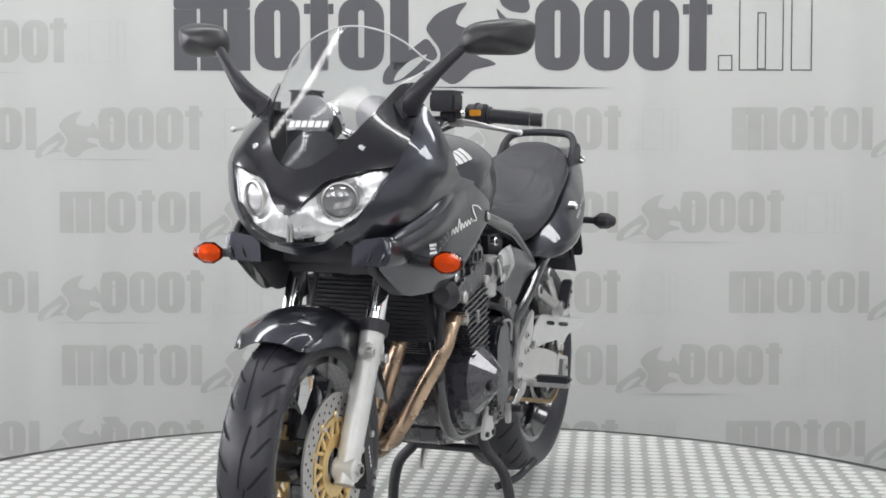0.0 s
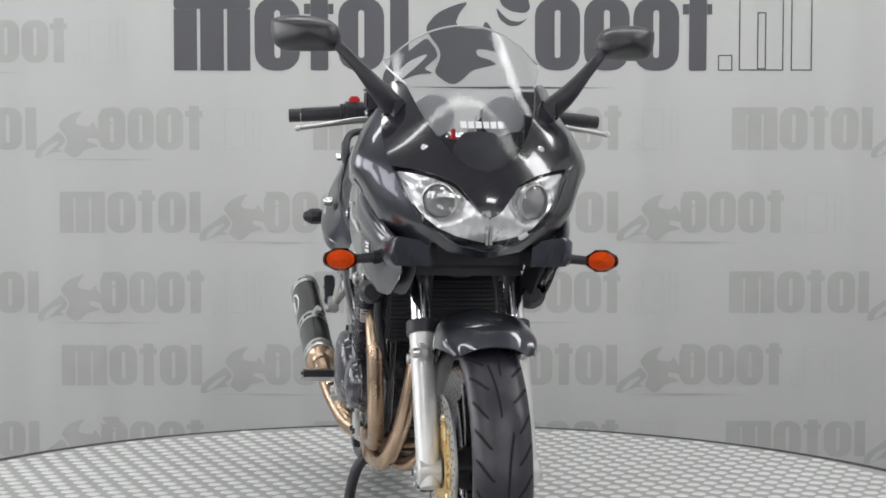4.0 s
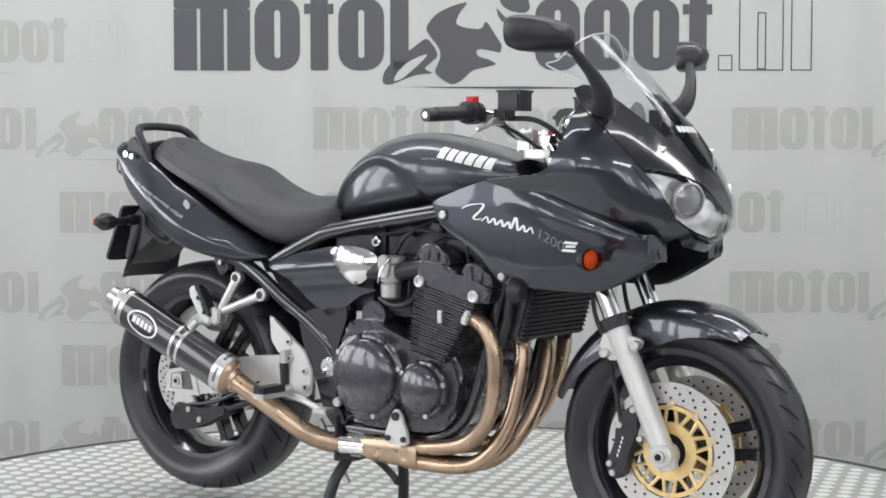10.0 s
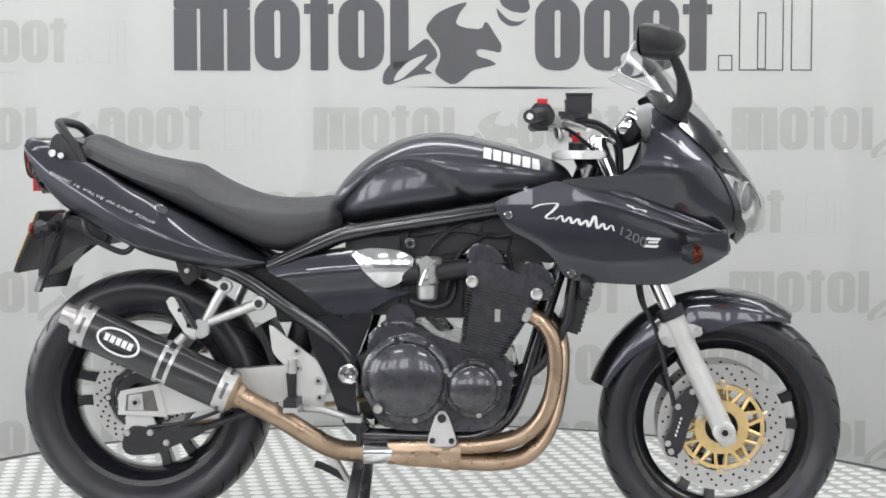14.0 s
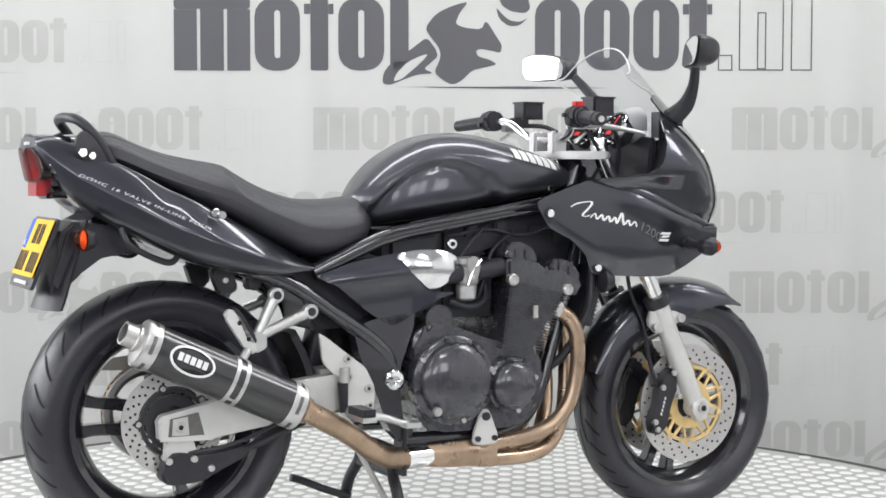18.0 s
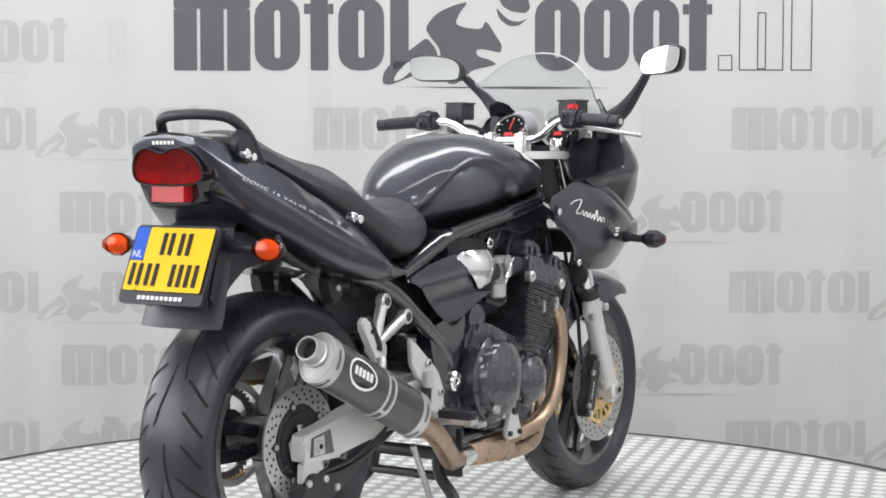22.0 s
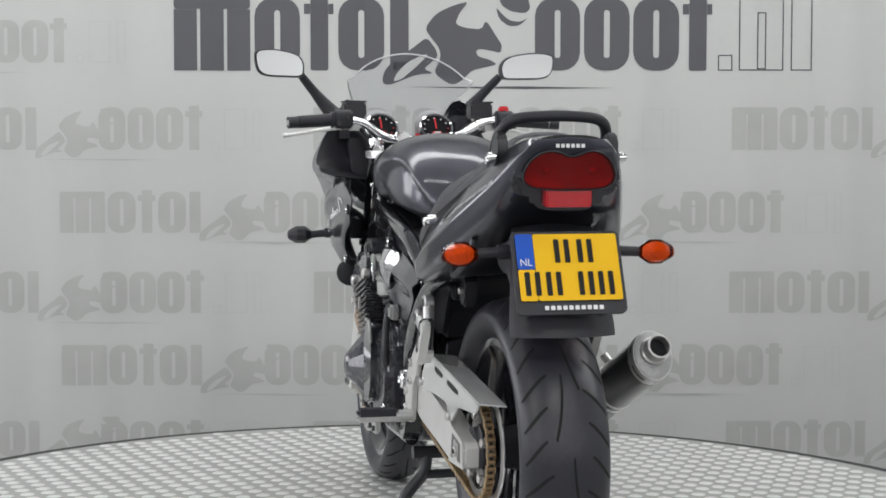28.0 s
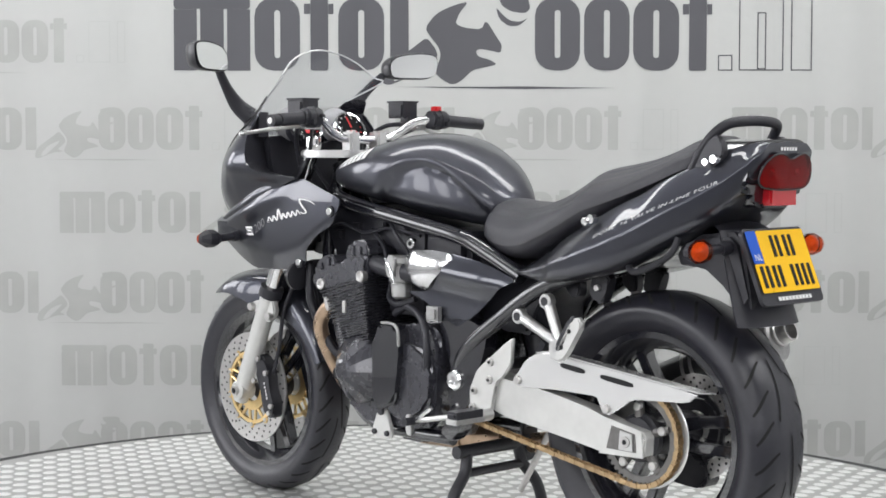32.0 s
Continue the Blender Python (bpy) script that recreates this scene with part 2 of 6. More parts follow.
def both(name, make, material, parent, label=""):
    """The same part on either side: make(bm, s) with s = +1 left, -1 right."""
    return [part(name, make(B(), s), material, parent, label) for s in (1, -1)]
# ---- the setting ----


def cloth_material():
    m = mat("grey_white_backdrop_cloth", (0.455, 0.462, 0.45), 0.7, 0, 0, grain=0.02, grain_size=25, stain=0.03, stain_size=1.6)
    return m


CLOTH = cloth_material()
PRINT = mat("dark_grey_print", (0.078, 0.078, 0.088), 0.6, stain=0.05, stain_size=6)
FAINT = mat("faint_grey_print", (0.372, 0.376, 0.361), 0.7, stain=0.12, stain_size=9)
PALEST = mat("palest_grey_print", (0.432, 0.438, 0.426), 0.7, stain=0.05, stain_size=6)
WALLM = mat("pale_hall_wall", (0.34, 0.345, 0.35), 0.8, stain=0.06, stain_size=1)
PALEWALL = mat("white_hall_wall", (0.80, 0.805, 0.80), 0.8, stain=0.06, stain_size=1)
FLOORM = mat("grey_hall_floor", (0.21, 0.21, 0.206), 0.55, stain=0.1, stain_size=2)
PLATE_M = mat("aluminium_tread_plate", (0.46, 0.465, 0.45), 0.40, 0.5, 0, grain=0.10, grain_size=35, stain=0.14, stain_size=3, bump=0.1, bump_size=250, rough_var=0.1)
BAR_M = mat("pale_tread_pad", (0.84, 0.845, 0.83), 0.32, 0.5, 0, grain=0.08, grain_size=60, stain=0.1, stain_size=3)
EDGE_M = mat("dark_edge_and_gap_shade", (0.024, 0.024, 0.026), 0.6, stain=0.2)

FLOOR_Z = -0.32
bm = B()
prism(bm, [(-5, -6), (5, -6), (5, 3.5), (-5, 3.5)], FLOOR_Z - 0.1, FLOOR_Z, 0, "xy")
thing("floor", bm, FLOORM, "plain dark grey hall floor below the turntable", "floor", kind="structure")
# unseen walls added round the set; their tones shape what mirrors and paint reflect
for nm, x0, x1, y0, y1 in (("wall_north", -5, 5, 3.5, 3.65), ("wall_south", -5, 5, -6.15, -6), ("wall_west", -5.15, -5, -6, 3.5), ("wall_east", 5, 5.15, -6, 3.5)):
    thing(nm, box(B(), x0, x1, y0, y1, FLOOR_Z - 0.1, 3.7, 0), PALEWALL if nm != "wall_north" else WALLM, "plain white hall wall" if nm != "wall_north" else "plain pale grey hall wall", "wall", kind="structure")
# unseen dark panel, added so the lower bodywork reflects something dark
thing("reflection_panel", box(B(), -5, 5, -6.0, -5.97, FLOOR_Z, 0.95, 0), mat("dark_reflection_panel", (0.075, 0.077, 0.08), 0.5, stain=0.1, stain_size=2), "unseen dark grey panel added to darken reflections low on the bodywork", "wall", kind="structure")
thing("ceiling", box(B(), -5.15, 5.15, -6.15, 3.65, 3.7, 3.85, 0), WALLM, "plain pale grey hall ceiling", "ceiling", kind="structure")

# the printed cloth hangs flat behind the turntable with faint upright folds and curls forward at its ends
BACK_Y = 2.0


def fold(x):
    return 0.006 * math.sin(x * 7.3 + 0.6) + 0.005 * math.sin(x * 15.1) + 0.0025 * math.sin(x * 37 + 2 * math.sin(x * 3))


bm = B()
cols = [i * 0.025 for i in range(-100, 101)]
rows_z = [FLOOR_Z, 0.3, 1.0, 1.7, 2.6]
front = [[(x, BACK_Y + fold(x) - 0.12 * max(0, abs(x) - 1.9) ** 2, z) for x in cols] for z in rows_z]
loft(bm, front, closed=False, caps=False)
backdrop = thing("backdrop", bm, CLOTH, "pale grey printed studio backdrop cloth with faint folds", "backdrop", kind="structure")


def on_cloth(u, v, lift=0.0015):
    """A place on the cloth; u, v in print units of about two millimetres, the sheet hung a trifle off level."""
    x = 0.0225 + 0.002124 * (u - 784) + 0.0000185 * (v - 441)
    z = 0.6053 + 0.0000186 * (u - 784) - 0.002107 * (v - 441)
    return Vector((x, BACK_Y + fold(x) - lift, z))


def print_shape(name, poly, material, label, parent=None, group="", lift=0.0015):
    bm = patch(B(), poly, lambda u, v: on_cloth(u, v, lift), 12, 0)
    if parent:
        return part(name, bm, material, parent)
    return thing(name, bm, material, label, "print", group, "structure")


def bar(u0, u1, v0, v1, r=6):
    """A block with eased corners."""
    r = min(r, (u1 - u0) / 2.01, (v1 - v0) / 2.01)
    return [(cu + r * math.cos(a), cv + r * math.sin(a)) for cu, cv, q in ((u1 - r, v1 - r, 0), (u0 + r, v1 - r, 1), (u0 + r, v0 + r, 2), (u1 - r, v0 + r, 3))
            for a in (math.pi / 2 * (q + k / 4) for k in range(5))]


def outline_bar(u0, u1, v0, v1, w, group_parent, material):
    for a in ((u0, u0 + w, v0, v1), (u1 - w, u1, v0, v1), (u0 + w, u1 - w, v0, v0 + w), (u0 + w, u1 - w, v1 - w, v1)):
        print_shape("thin_bar", bar(*a, 0.4), material, "", group_parent)


def slotted(name, u0, u1, v0, v1, r, slot, end, material, parent):
    """A rounded block with a narrow upright slot through its middle."""
    uc, n = (u0 + u1) / 2, 20
    outer = bar(u0, u1, v0, v1, r)
    inner = bar(uc - slot / 2, uc + slot / 2, v0 + end, v1 - end, slot / 2.02)
    bm = B()
    a, b = [[bm.verts.new((p[0], p[1], 0)) for p in loop] for loop in (outer, inner)]
    for k in range(n):
        bm.faces.new((a[k], a[(k + 1) % n], b[(k + 1) % n], b[k]))
    sheet(bm, on_cloth, 12)
    return part(name, bm, material, parent)


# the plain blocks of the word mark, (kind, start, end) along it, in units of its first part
MARK = [("legs", 0.000, 0.318), ("slot", 0.336, 0.528), ("post", 0.545, 0.668), ("slot", 0.688, 0.880), ("bar", 0.905, 0.982)]
MARK2 = [("slot", 0.000, 0.255), ("slot", 0.277, 0.532), ("slot", 0.553, 0.815), ("post", 0.835, 1.000)]
EMBLEM = [(752, 48), (772, 22), (800, 8), (830, 0), (812, 22), (806, 40), (822, 47), (852, 50), (860, 33), (878, 62), (888, 77), (886, 92), (870, 88), (850, 84), (842, 88), (846, 98),
          (868, 104), (880, 112), (862, 116), (835, 122), (822, 136), (812, 144), (799, 148), (784, 140), (768, 126), (780, 100), (778, 84), (764, 66)]
SWEEP = [(677, 146), (679, 128), (690, 112), (712, 96), (735, 80), (755, 64), (771, 84), (775, 98), (762, 110), (750, 120), (768, 128), (740, 130), (722, 136), (705, 143), (690, 149)]
HOLLOW = [(696, 143), (702, 128), (722, 108), (745, 97), (758, 94), (748, 106), (728, 124), (712, 138)]
DOT = [(882, -6), (934, -6), (938, 14), (928, 22), (905, 19), (888, 9)]
ARC = [(877, 10), (883, 32), (900, 45), (918, 44), (934, 30), (920, 37), (902, 35), (888, 23)]


def word_mark(u, v, h, material, label, small=True):
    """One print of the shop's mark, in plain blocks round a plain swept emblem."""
    root = tagged(new("word_mark"), label, "print", "printed word marks", "structure")
    for blocks, u0, k in ((MARK, u, 254 if small else 421), (MARK2, u + (361 if small else 636), 183 if small else 313)):
        for kind, a, b in blocks:
            a, b = u0 + a * k, u0 + b * k
            w = b - a
            top = v + h * 0.015
            if kind == "slot":
                slotted("block", a, b, top, v + h, w * 0.40, w * 0.13, h * 0.17, material, root)
            elif kind == "legs":
                print_shape("block", bar(a, b, top, v + h * 0.17, h * 0.05), material, "", root)
                for i in range(3):
                    print_shape("block", bar(a + w * 0.3475 * i, a + w * (0.3475 * i + 0.305), v + h * 0.1705, v + h, 0.5), material, "", root)
            elif kind == "post":
                print_shape("block", bar(a + w * 0.22, b - w * 0.18, v - h * 0.02, v + h, h * 0.03), material, "", root)
                for c, d in ((a, a + w * 0.215), (b - w * 0.175, b)):
                    print_shape("block", bar(c, d, v + h * 0.10, v + h * 0.24, 0.5), material, "", root)
            else:
                print_shape("block", bar(a, b, top, v + h, h * 0.02), material, "", root)
    s = 0.57 if small else 1.0
    uc, vb = u + (248 if small else 370), v + h

    def swept(poly, k=0.2):
        return rounded([(uc + (p - 680) * s, vb + (q - 123) * s) for p, q in poly], k, 1)
    for poly in (EMBLEM, SWEEP, DOT, ARC):
        print_shape("emblem", swept(poly), material, "", root)
    print_shape("emblem_gap", swept(HOLLOW), CLOTH, "", root, lift=0.003)
    print_shape("line", [(uc + 20 * s, vb + 29 * s), (uc + 250 * s, vb + 28 * s), (uc + 405 * s, vb + 31 * s), (uc + 250 * s, vb + 33 * s)], material, "", root)
    ue = u + (560 if small else 960)
    if small:
        for a, b in ((0, 14), (22, 60), (72, 86)):
            outline_bar(ue + a, ue + b, v + (h - 14 if a == 0 else 4), v + h, 1.6, root, PALEST)
    else:
        outline_bar(ue, ue + 25, v + h - 28, v + h, 2.0, root, material)
        for a, b in ((36, 115), (128, 165)):
            outline_bar(ue + a, ue + b, v + 3, v + h, 2.0, root, material)
        outline_bar(ue + 68, ue + 84, v + 28, v + h - 2.5, 2.0, root, material)
    return root


word_mark(310, -8, 131, PRINT, "large dark grey word mark printed on the backdrop", False)
FAINT_MARKS = [(-422, 32, 77), (-185, 187, 77), (555, 187, 77), (1295, 187, 77), (105, 337, 75), (845, 337, 75), (-185, 480, 76), (555, 480, 76),
               (1293, 480, 76), (105, 612, 74), (845, 612, 74), (-187, 750, 66), (553, 750, 66), (1290, 750, 66)]
for u, v, h in FAINT_MARKS:
    word_mark(u, v, h, FAINT, "faint grey word mark printed on the backdrop")

# ---- the turntable: round tread plate on a dark rim ----
TABLE_R = 1.61
turntable = tagged(new("turntable"), "round rotating turntable of aluminium tread plate with a dark rim", "turntable")
bm = B()
lathe(bm, [(-0.006, 0.0001), (-0.006, TABLE_R - 0.006), (-0.003, TABLE_R - 0.004), (0.0, TABLE_R - 0.008), (0.0, 0.0001)], (0, 0, 0), "z", 128)
part("deck", bm, PLATE_M, turntable, "aluminium tread plate deck")
part("rim", lathe(B(), [(-0.16, TABLE_R - 0.03), (-0.16, TABLE_R), (-0.002, TABLE_R), (-0.002, TABLE_R - 0.003), (-0.008, TABLE_R - 0.003), (-0.008, TABLE_R - 0.03)], (0, 0, 0), "z", 128, True),
     EDGE_M, turntable, "dark rim")
# a flat dark ring paints the shade of the gap round the deck
part("gap_ring", lathe(B(), [(-0.012, TABLE_R + 0.001), (-0.004, TABLE_R + 0.001), (-0.004, TABLE_R + 0.045), (-0.012, TABLE_R + 0.045)], (0, 0, 0), "z", 128, True), EDGE_M, turntable, "dark ring painting the shaded gap round the deck")
part("pedestal", lathe(B(), [(FLOOR_Z, 1.2), (-0.01, 1.2)], (0, 0, 0), "z", 48), EDGE_M, turntable, "dark pedestal under the deck")


def tread_pads():
    """Raised pads in a square lattice, each a low cushion paler than the plate."""
    vs, fs, pitch, turned = [], [], 0.0585, radians(15)
    n = int(TABLE_R * 1.45 / pitch)
    c, s = math.cos(turned), math.sin(turned)
    rng = random.Random(4)
    for i in range(-n, n + 1):
        for j in range(-n, n + 1):
            x, y = (c * i - s * j) * pitch, (s * i + c * j) * pitch
            if math.hypot(x, y) > TABLE_R - 0.03:
                continue
            k, high = len(vs), 0.0024 + 0.0005 * rng.random()
            for half, z in ((0.0205, 0.0), (0.0165, high * 0.8), (0.009, high)):
                for p, q in ((-1, -0.35), (-0.35, -1), (0.35, -1), (1, -0.35), (1, 0.35), (0.35, 1), (-0.35, 1), (-1, 0.35)):
                    vs.append((x + (c * p - s * q) * half, y + (s * p + c * q) * half, z))
            for a in (0, 8):
                fs += [(k + a + m, k + a + (m + 1) % 8, k + a + 8 + (m + 1) % 8, k + a + 8 + m) for m in range(8)]
            fs.append(tuple(k + 16 + m for m in range(8)))
    me = bpy.data.meshes.new("tread")
    me.from_pydata(vs, [], fs)
    me.materials.append(BAR_M)
    me.shade_smooth()
    ob = new("tread", me)
    ob.parent = turntable
    return tagged(ob, "raised cushion-shaped tread pads", kind="stuff")


tread_pads()
# ---- the motorcycle: x forward, y to its left, z up, the origin on the turntable's axis ----
bike = tagged(new("motorcycle"), "dark grey metallic half-faired sports tourer motorcycle on its centre stand", "motorcycle")
FW, RW = Vector((0.707, 0, 0.295)), Vector((-0.725, 0, 0.343))

# tank


def tank():
    rows = [(-0.258, 0.846, 0.795, 0.030), (-0.245, 0.868, 0.785, 0.075), (-0.218, 0.903, 0.779, 0.103), (-0.176, 0.942, 0.782, 0.128), (-0.134, 0.969, 0.788, 0.143),
            (-0.091, 0.990, 0.793, 0.154), (-0.049, 1.002, 0.799, 0.162), (0.0, 1.0075, 0.806, 0.168), (0.05, 1.005, 0.816, 0.170), (0.106, 0.995, 0.826, 0.167),
            (0.176, 0.979, 0.838, 0.156), (0.247, 0.957, 0.852, 0.135), (0.295, 0.940, 0.866, 0.110), (0.325, 0.920, 0.880, 0.080), (0.338, 0.900, 0.888, 0.030)]
    rows, rings, n = smooth_table(rows), [], 72
    for i in range(61):
        x = -0.258 + 0.596 * i / 60
        top, low, w = lerp_table(rows, x)
        ring = []
        for k in range(n):
            a = 2 * math.pi * k / n
            s, c = math.sin(a), math.cos(a)
            y = w * math.copysign(abs(s) ** 0.80, s)
            z = low + (top - low) * (0.5 + 0.5 * math.copysign(abs(c) ** (0.9 if c > 0 else 0.5), c))
            # knee scoop: an arched dish low on the flank
            if abs(s) > 0.2:
                arch = (z - 0.785) / 0.161 + ((x + 0.065) / (0.205 if x > -0.065 else 0.20)) ** 2
                deep = max(0.0, 1.0 - arch)
                dip = 0.024 * min(1, deep / 0.13) ** 1.5 * (1 - 0.8 * min(1, deep / 0.85))
                y -= math.copysign(min(dip, abs(y) * 0.5), y)
            y *= 1 - 0.05 * max(0, (0.90 - z) / 0.1) ** 1.5
            ring.append((x, y, z))
        rings.append(ring)
    return loft(B(), rings)


fuel_tank = part("fuel_tank", tank(), TANKPAINT, bike, "dark grey metallic fuel tank with knee scoops", 50)
part("filler_cap", disc(B(), (0.060, 0, 0.993), 0.036, 0.014, "z", 32), PLASTIC, fuel_tank, "round filler cap")
both("tank_screw", lambda bm, s: disc(bm, (0.225, s * 0.150, 0.872), 0.006, 0.006), CHROME, fuel_tank)


def stroke(name, cells, put, material, parent, label=""):
    """Flat bars on a surface: cells of (u0, v0, u1, v1, slant, height)."""
    for u, v, w, h, slant, rise in cells:
        bm = B()
        p = [(u, v), (u + w, v + rise * w), (u + w + slant, v + rise * w + h), (u + slant, v + h)]
        bm.faces.new([bm.verts.new((q[0], q[1], 0)) for q in p])
        part(name, sheet(bm, put, 0.005), material, parent, label)


def tank_side(s):
    def put(x, z):
        top, low, w = lerp_table([(0.08, 1.0, 0.822, 0.169), (0.176, 0.979, 0.838, 0.156), (0.247, 0.957, 0.852, 0.135), (0.31, 0.932, 0.872, 0.097)], x)
        c = max(-1, min(1, 2 * (z - low) / (top - low) - 1))
        c = math.copysign(abs(c) ** (1 / 0.9), c)
        return Vector((x, s * (w * (1 - c * c) ** 0.40 + 0.0022 + 0.055 * max(0.0, 0.2 - x)), z))
    return put


def badge_cells(x0, x1, z0, z1, n, h, gap=0.2):
    """A row of n plain blocks along a line."""
    out, w = [], (x1 - x0) / n
    for i in range(n):
        u = x0 + i * w
        v = z0 + (z1 - z0) * i / n
        k = (z1 - z0) / (x1 - x0)
        out.append((u, v, w * (1 - gap), h, 0.0, k))
    return out


for s in (1, -1):
    stroke("badge_stroke", badge_cells(0.122, 0.262, 0.945, 0.915, 6, 0.026), tank_side(s), WHITE, fuel_tank, "plain white stroke of the maker's badge")

# seat


def seat():
    rows = [(-0.893, 0.972, 0.955, 0.050), (-0.880, 0.992, 0.945, 0.085), (-0.859, 0.998, 0.925, 0.105), (-0.831, 0.990, 0.912, 0.118), (-0.788, 0.970, 0.893, 0.130),
            (-0.725, 0.950, 0.862, 0.141), (-0.655, 0.936, 0.828, 0.150), (-0.598, 0.927, 0.799, 0.158), (-0.570, 0.912, 0.786, 0.161), (-0.528, 0.888, 0.765, 0.164),
            (-0.471, 0.864, 0.738, 0.163), (-0.415, 0.848, 0.715, 0.158), (-0.358, 0.844, 0.708, 0.148), (-0.302, 0.846, 0.715, 0.132), (-0.255, 0.850, 0.735, 0.112), (-0.228, 0.835, 0.765, 0.080)]
    rows, rings, n = smooth_table(rows), [], 128
    step = smooth_table([(-0.660, 0.960), (-0.614, 0.914), (-0.587, 0.869), (-0.548, 0.839), (-0.440, 0.816), (-0.311, 0.823), (-0.227, 0.839)])
    for i in range(101):
        x = -0.893 + 0.665 * i / 100
        top, low, w = lerp_table(rows, x)
        ring = []
        for k in range(n):
            a = 2 * math.pi * k / n
            s, c = math.sin(a), math.cos(a)
            y = w * math.copysign(abs(s) ** 0.62, s)
            z = low + (top - low) * (0.5 + 0.5 * math.copysign(abs(c) ** 0.55, c))
            # shoulders fall to the sides; a welt line runs along them
            z -= 0.030 * (abs(y) / w) ** 3 if c > 0 else 0
            if c > 0 and 0.55 < abs(s) < 0.80:
                y -= math.copysign(0.003, y)
            y *= 0.90 + 0.10 * min(1, max(0, (top - z) / 0.06))
            # the rider's part is stepped in above a crease along its side
            if x > -0.64:
                k = min(1, max(0, (z - lerp_table(step, x)[0]) / 0.010))
                y -= math.copysign(0.008 * k * k * (3 - 2 * k) * min(1, (x + 0.64) / 0.03), y)
            ring.append((x, y, z))
        rings.append(ring)
    return loft(B(), rings)


part("seat", seat(), SEAT, bike, "black vinyl two-step seat", 45)

# tail cowl


TAIL = [(-1.024, 0.982, 0.950, 0.085), (-1.012, 0.984, 0.926, 0.098), (-0.985, 0.980, 0.888, 0.112), (-0.950, 0.970, 0.848, 0.128), (-0.917, 0.960, 0.820, 0.140),
        (-0.876, 0.938, 0.795, 0.155), (-0.808, 0.905, 0.757, 0.178), (-0.750, 0.872, 0.728, 0.192), (-0.699, 0.850, 0.706, 0.202), (-0.640, 0.820, 0.690, 0.207),
        (-0.580, 0.790, 0.678, 0.205), (-0.536, 0.768, 0.673, 0.198), (-0.500, 0.750, 0.668, 0.183), (-0.450, 0.722, 0.672, 0.172), (-0.405, 0.700, 0.680, 0.160)]


TAIL = smooth_table(TAIL)


def tail_flank(x, z):
    """Half width of the cowl at a point of its flank."""
    top, low, w = lerp_table(TAIL, x)
    k = max(0.0, min(1.0, (z - low) / (top - low)))
    return w * float(np.interp(k, [0, 0.12, 0.35, 0.52, 0.92, 1.0], [0.86, 0.965, 1.0, 0.985, 0.80, 0.72]))


def tail():
    rings = []
    for i in range(49):
        x = -1.024 + 0.619 * i / 48
        top, low, w = lerp_table(TAIL, x)
        h = top - low
        side = [(0.0, low + h * 0.06), (w * 0.6, low), (w * 0.86, low + h * 0.02), (w * 0.965, low + h * 0.12), (w, low + h * 0.35), (w * 0.985, low + h * 0.52), (w * 0.80, low + h * 0.92),
                (w * 0.70, top), (w * 0.4, top), (0.0, top + 0.004)]
        c = [(p.x, p.y) for p in spline([(y, z, 0) for y, z in side], 5)]
        rings.append([(x, y, z) for y, z in c] + [(x, -y, z) for y, z in c[-2:0:-1]])
    return loft(B(), rings)


tail_cowl = part("tail_cowl", tail(), PAINT, bike, "dark grey metallic tail cowl", 40)
def lettering(name, text, size, put, material, parent, label, shear=0.0, space=1.0):
    """Flat writing in the built-in font, each point carried by put(u, v), u from 0 to 1 along the line, v in metres."""
    cu = bpy.data.curves.new(name, "FONT")
    cu.body, cu.size, cu.shear, cu.extrude, cu.space_character = text, size, shear, 0.0, space
    tmp = bpy.data.objects.new(name, cu)
    scene.collection.objects.link(tmp)
    me = bpy.data.meshes.new_from_object(tmp.evaluated_get(bpy.context.evaluated_depsgraph_get()))
    scene.collection.objects.unlink(tmp)
    bpy.data.objects.remove(tmp)
    xs = [v.co.x for v in me.vertices]
    lo, w = min(xs), max(xs) - min(xs)
    for v in me.vertices:
        v.co = put((v.co.x - lo) / w, v.co.y)
    me.materials.append(material)
    ob = new(name, me)
    ob.parent = parent
    return tagged(ob, label)


def cowl_line(s):
    """Along the cowl, reading from the tail forward on the right side and from the front back on the left."""
    a, b = Vector((-0.945, 0.898)), Vector((-0.668, 0.778))
    if s > 0:
        a, b = b, a
    d = (b - a).normalized()
    n = Vector((-d.y, d.x)) if d.x > 0 else Vector((d.y, -d.x))

    def put(u, v):
        q = a.lerp(b, u) + n * v * 0.50
        return Vector((q.x, s * (tail_flank(q.x, q.y) + 0.003), q.y))
    return put


for s in (1, -1):
    lettering("cowl_lettering", "DOHC 16 VALVE IN-LINE FOUR", 0.0195, cowl_line(s), LETTER, tail_cowl, "small white lettering along the cowl", 0.25, 1.14)
    part("cowl_bolt", lathe(B(), [(-0.012, 0.009), (0.010, 0.009), (0.013, 0.006)], (-0.643, s * 0.190, 0.813), "y", 16), CHROME, tail_cowl)
    part("cowl_bolt", disc(B(), (-0.655, s * 0.186, 0.818), 0.010, 0.02), CHROME, tail_cowl)
    part("frame_bolt", disc(B(), (-0.384, s * 0.146, 0.670), 0.009, 0.012), CHROME, bike)


def grab_path():
    return [(-0.866, -0.114, 0.925), (-0.888, -0.113, 0.965), (-0.916, -0.106, 1.001), (-0.936, -0.084, 1.021), (-0.945, -0.03, 1.027), (-0.945, 0.03, 1.027), (-0.936, 0.084, 1.021),
            (-0.916, 0.106, 1.001), (-0.888, 0.113, 0.965), (-0.866, 0.114, 0.925)]


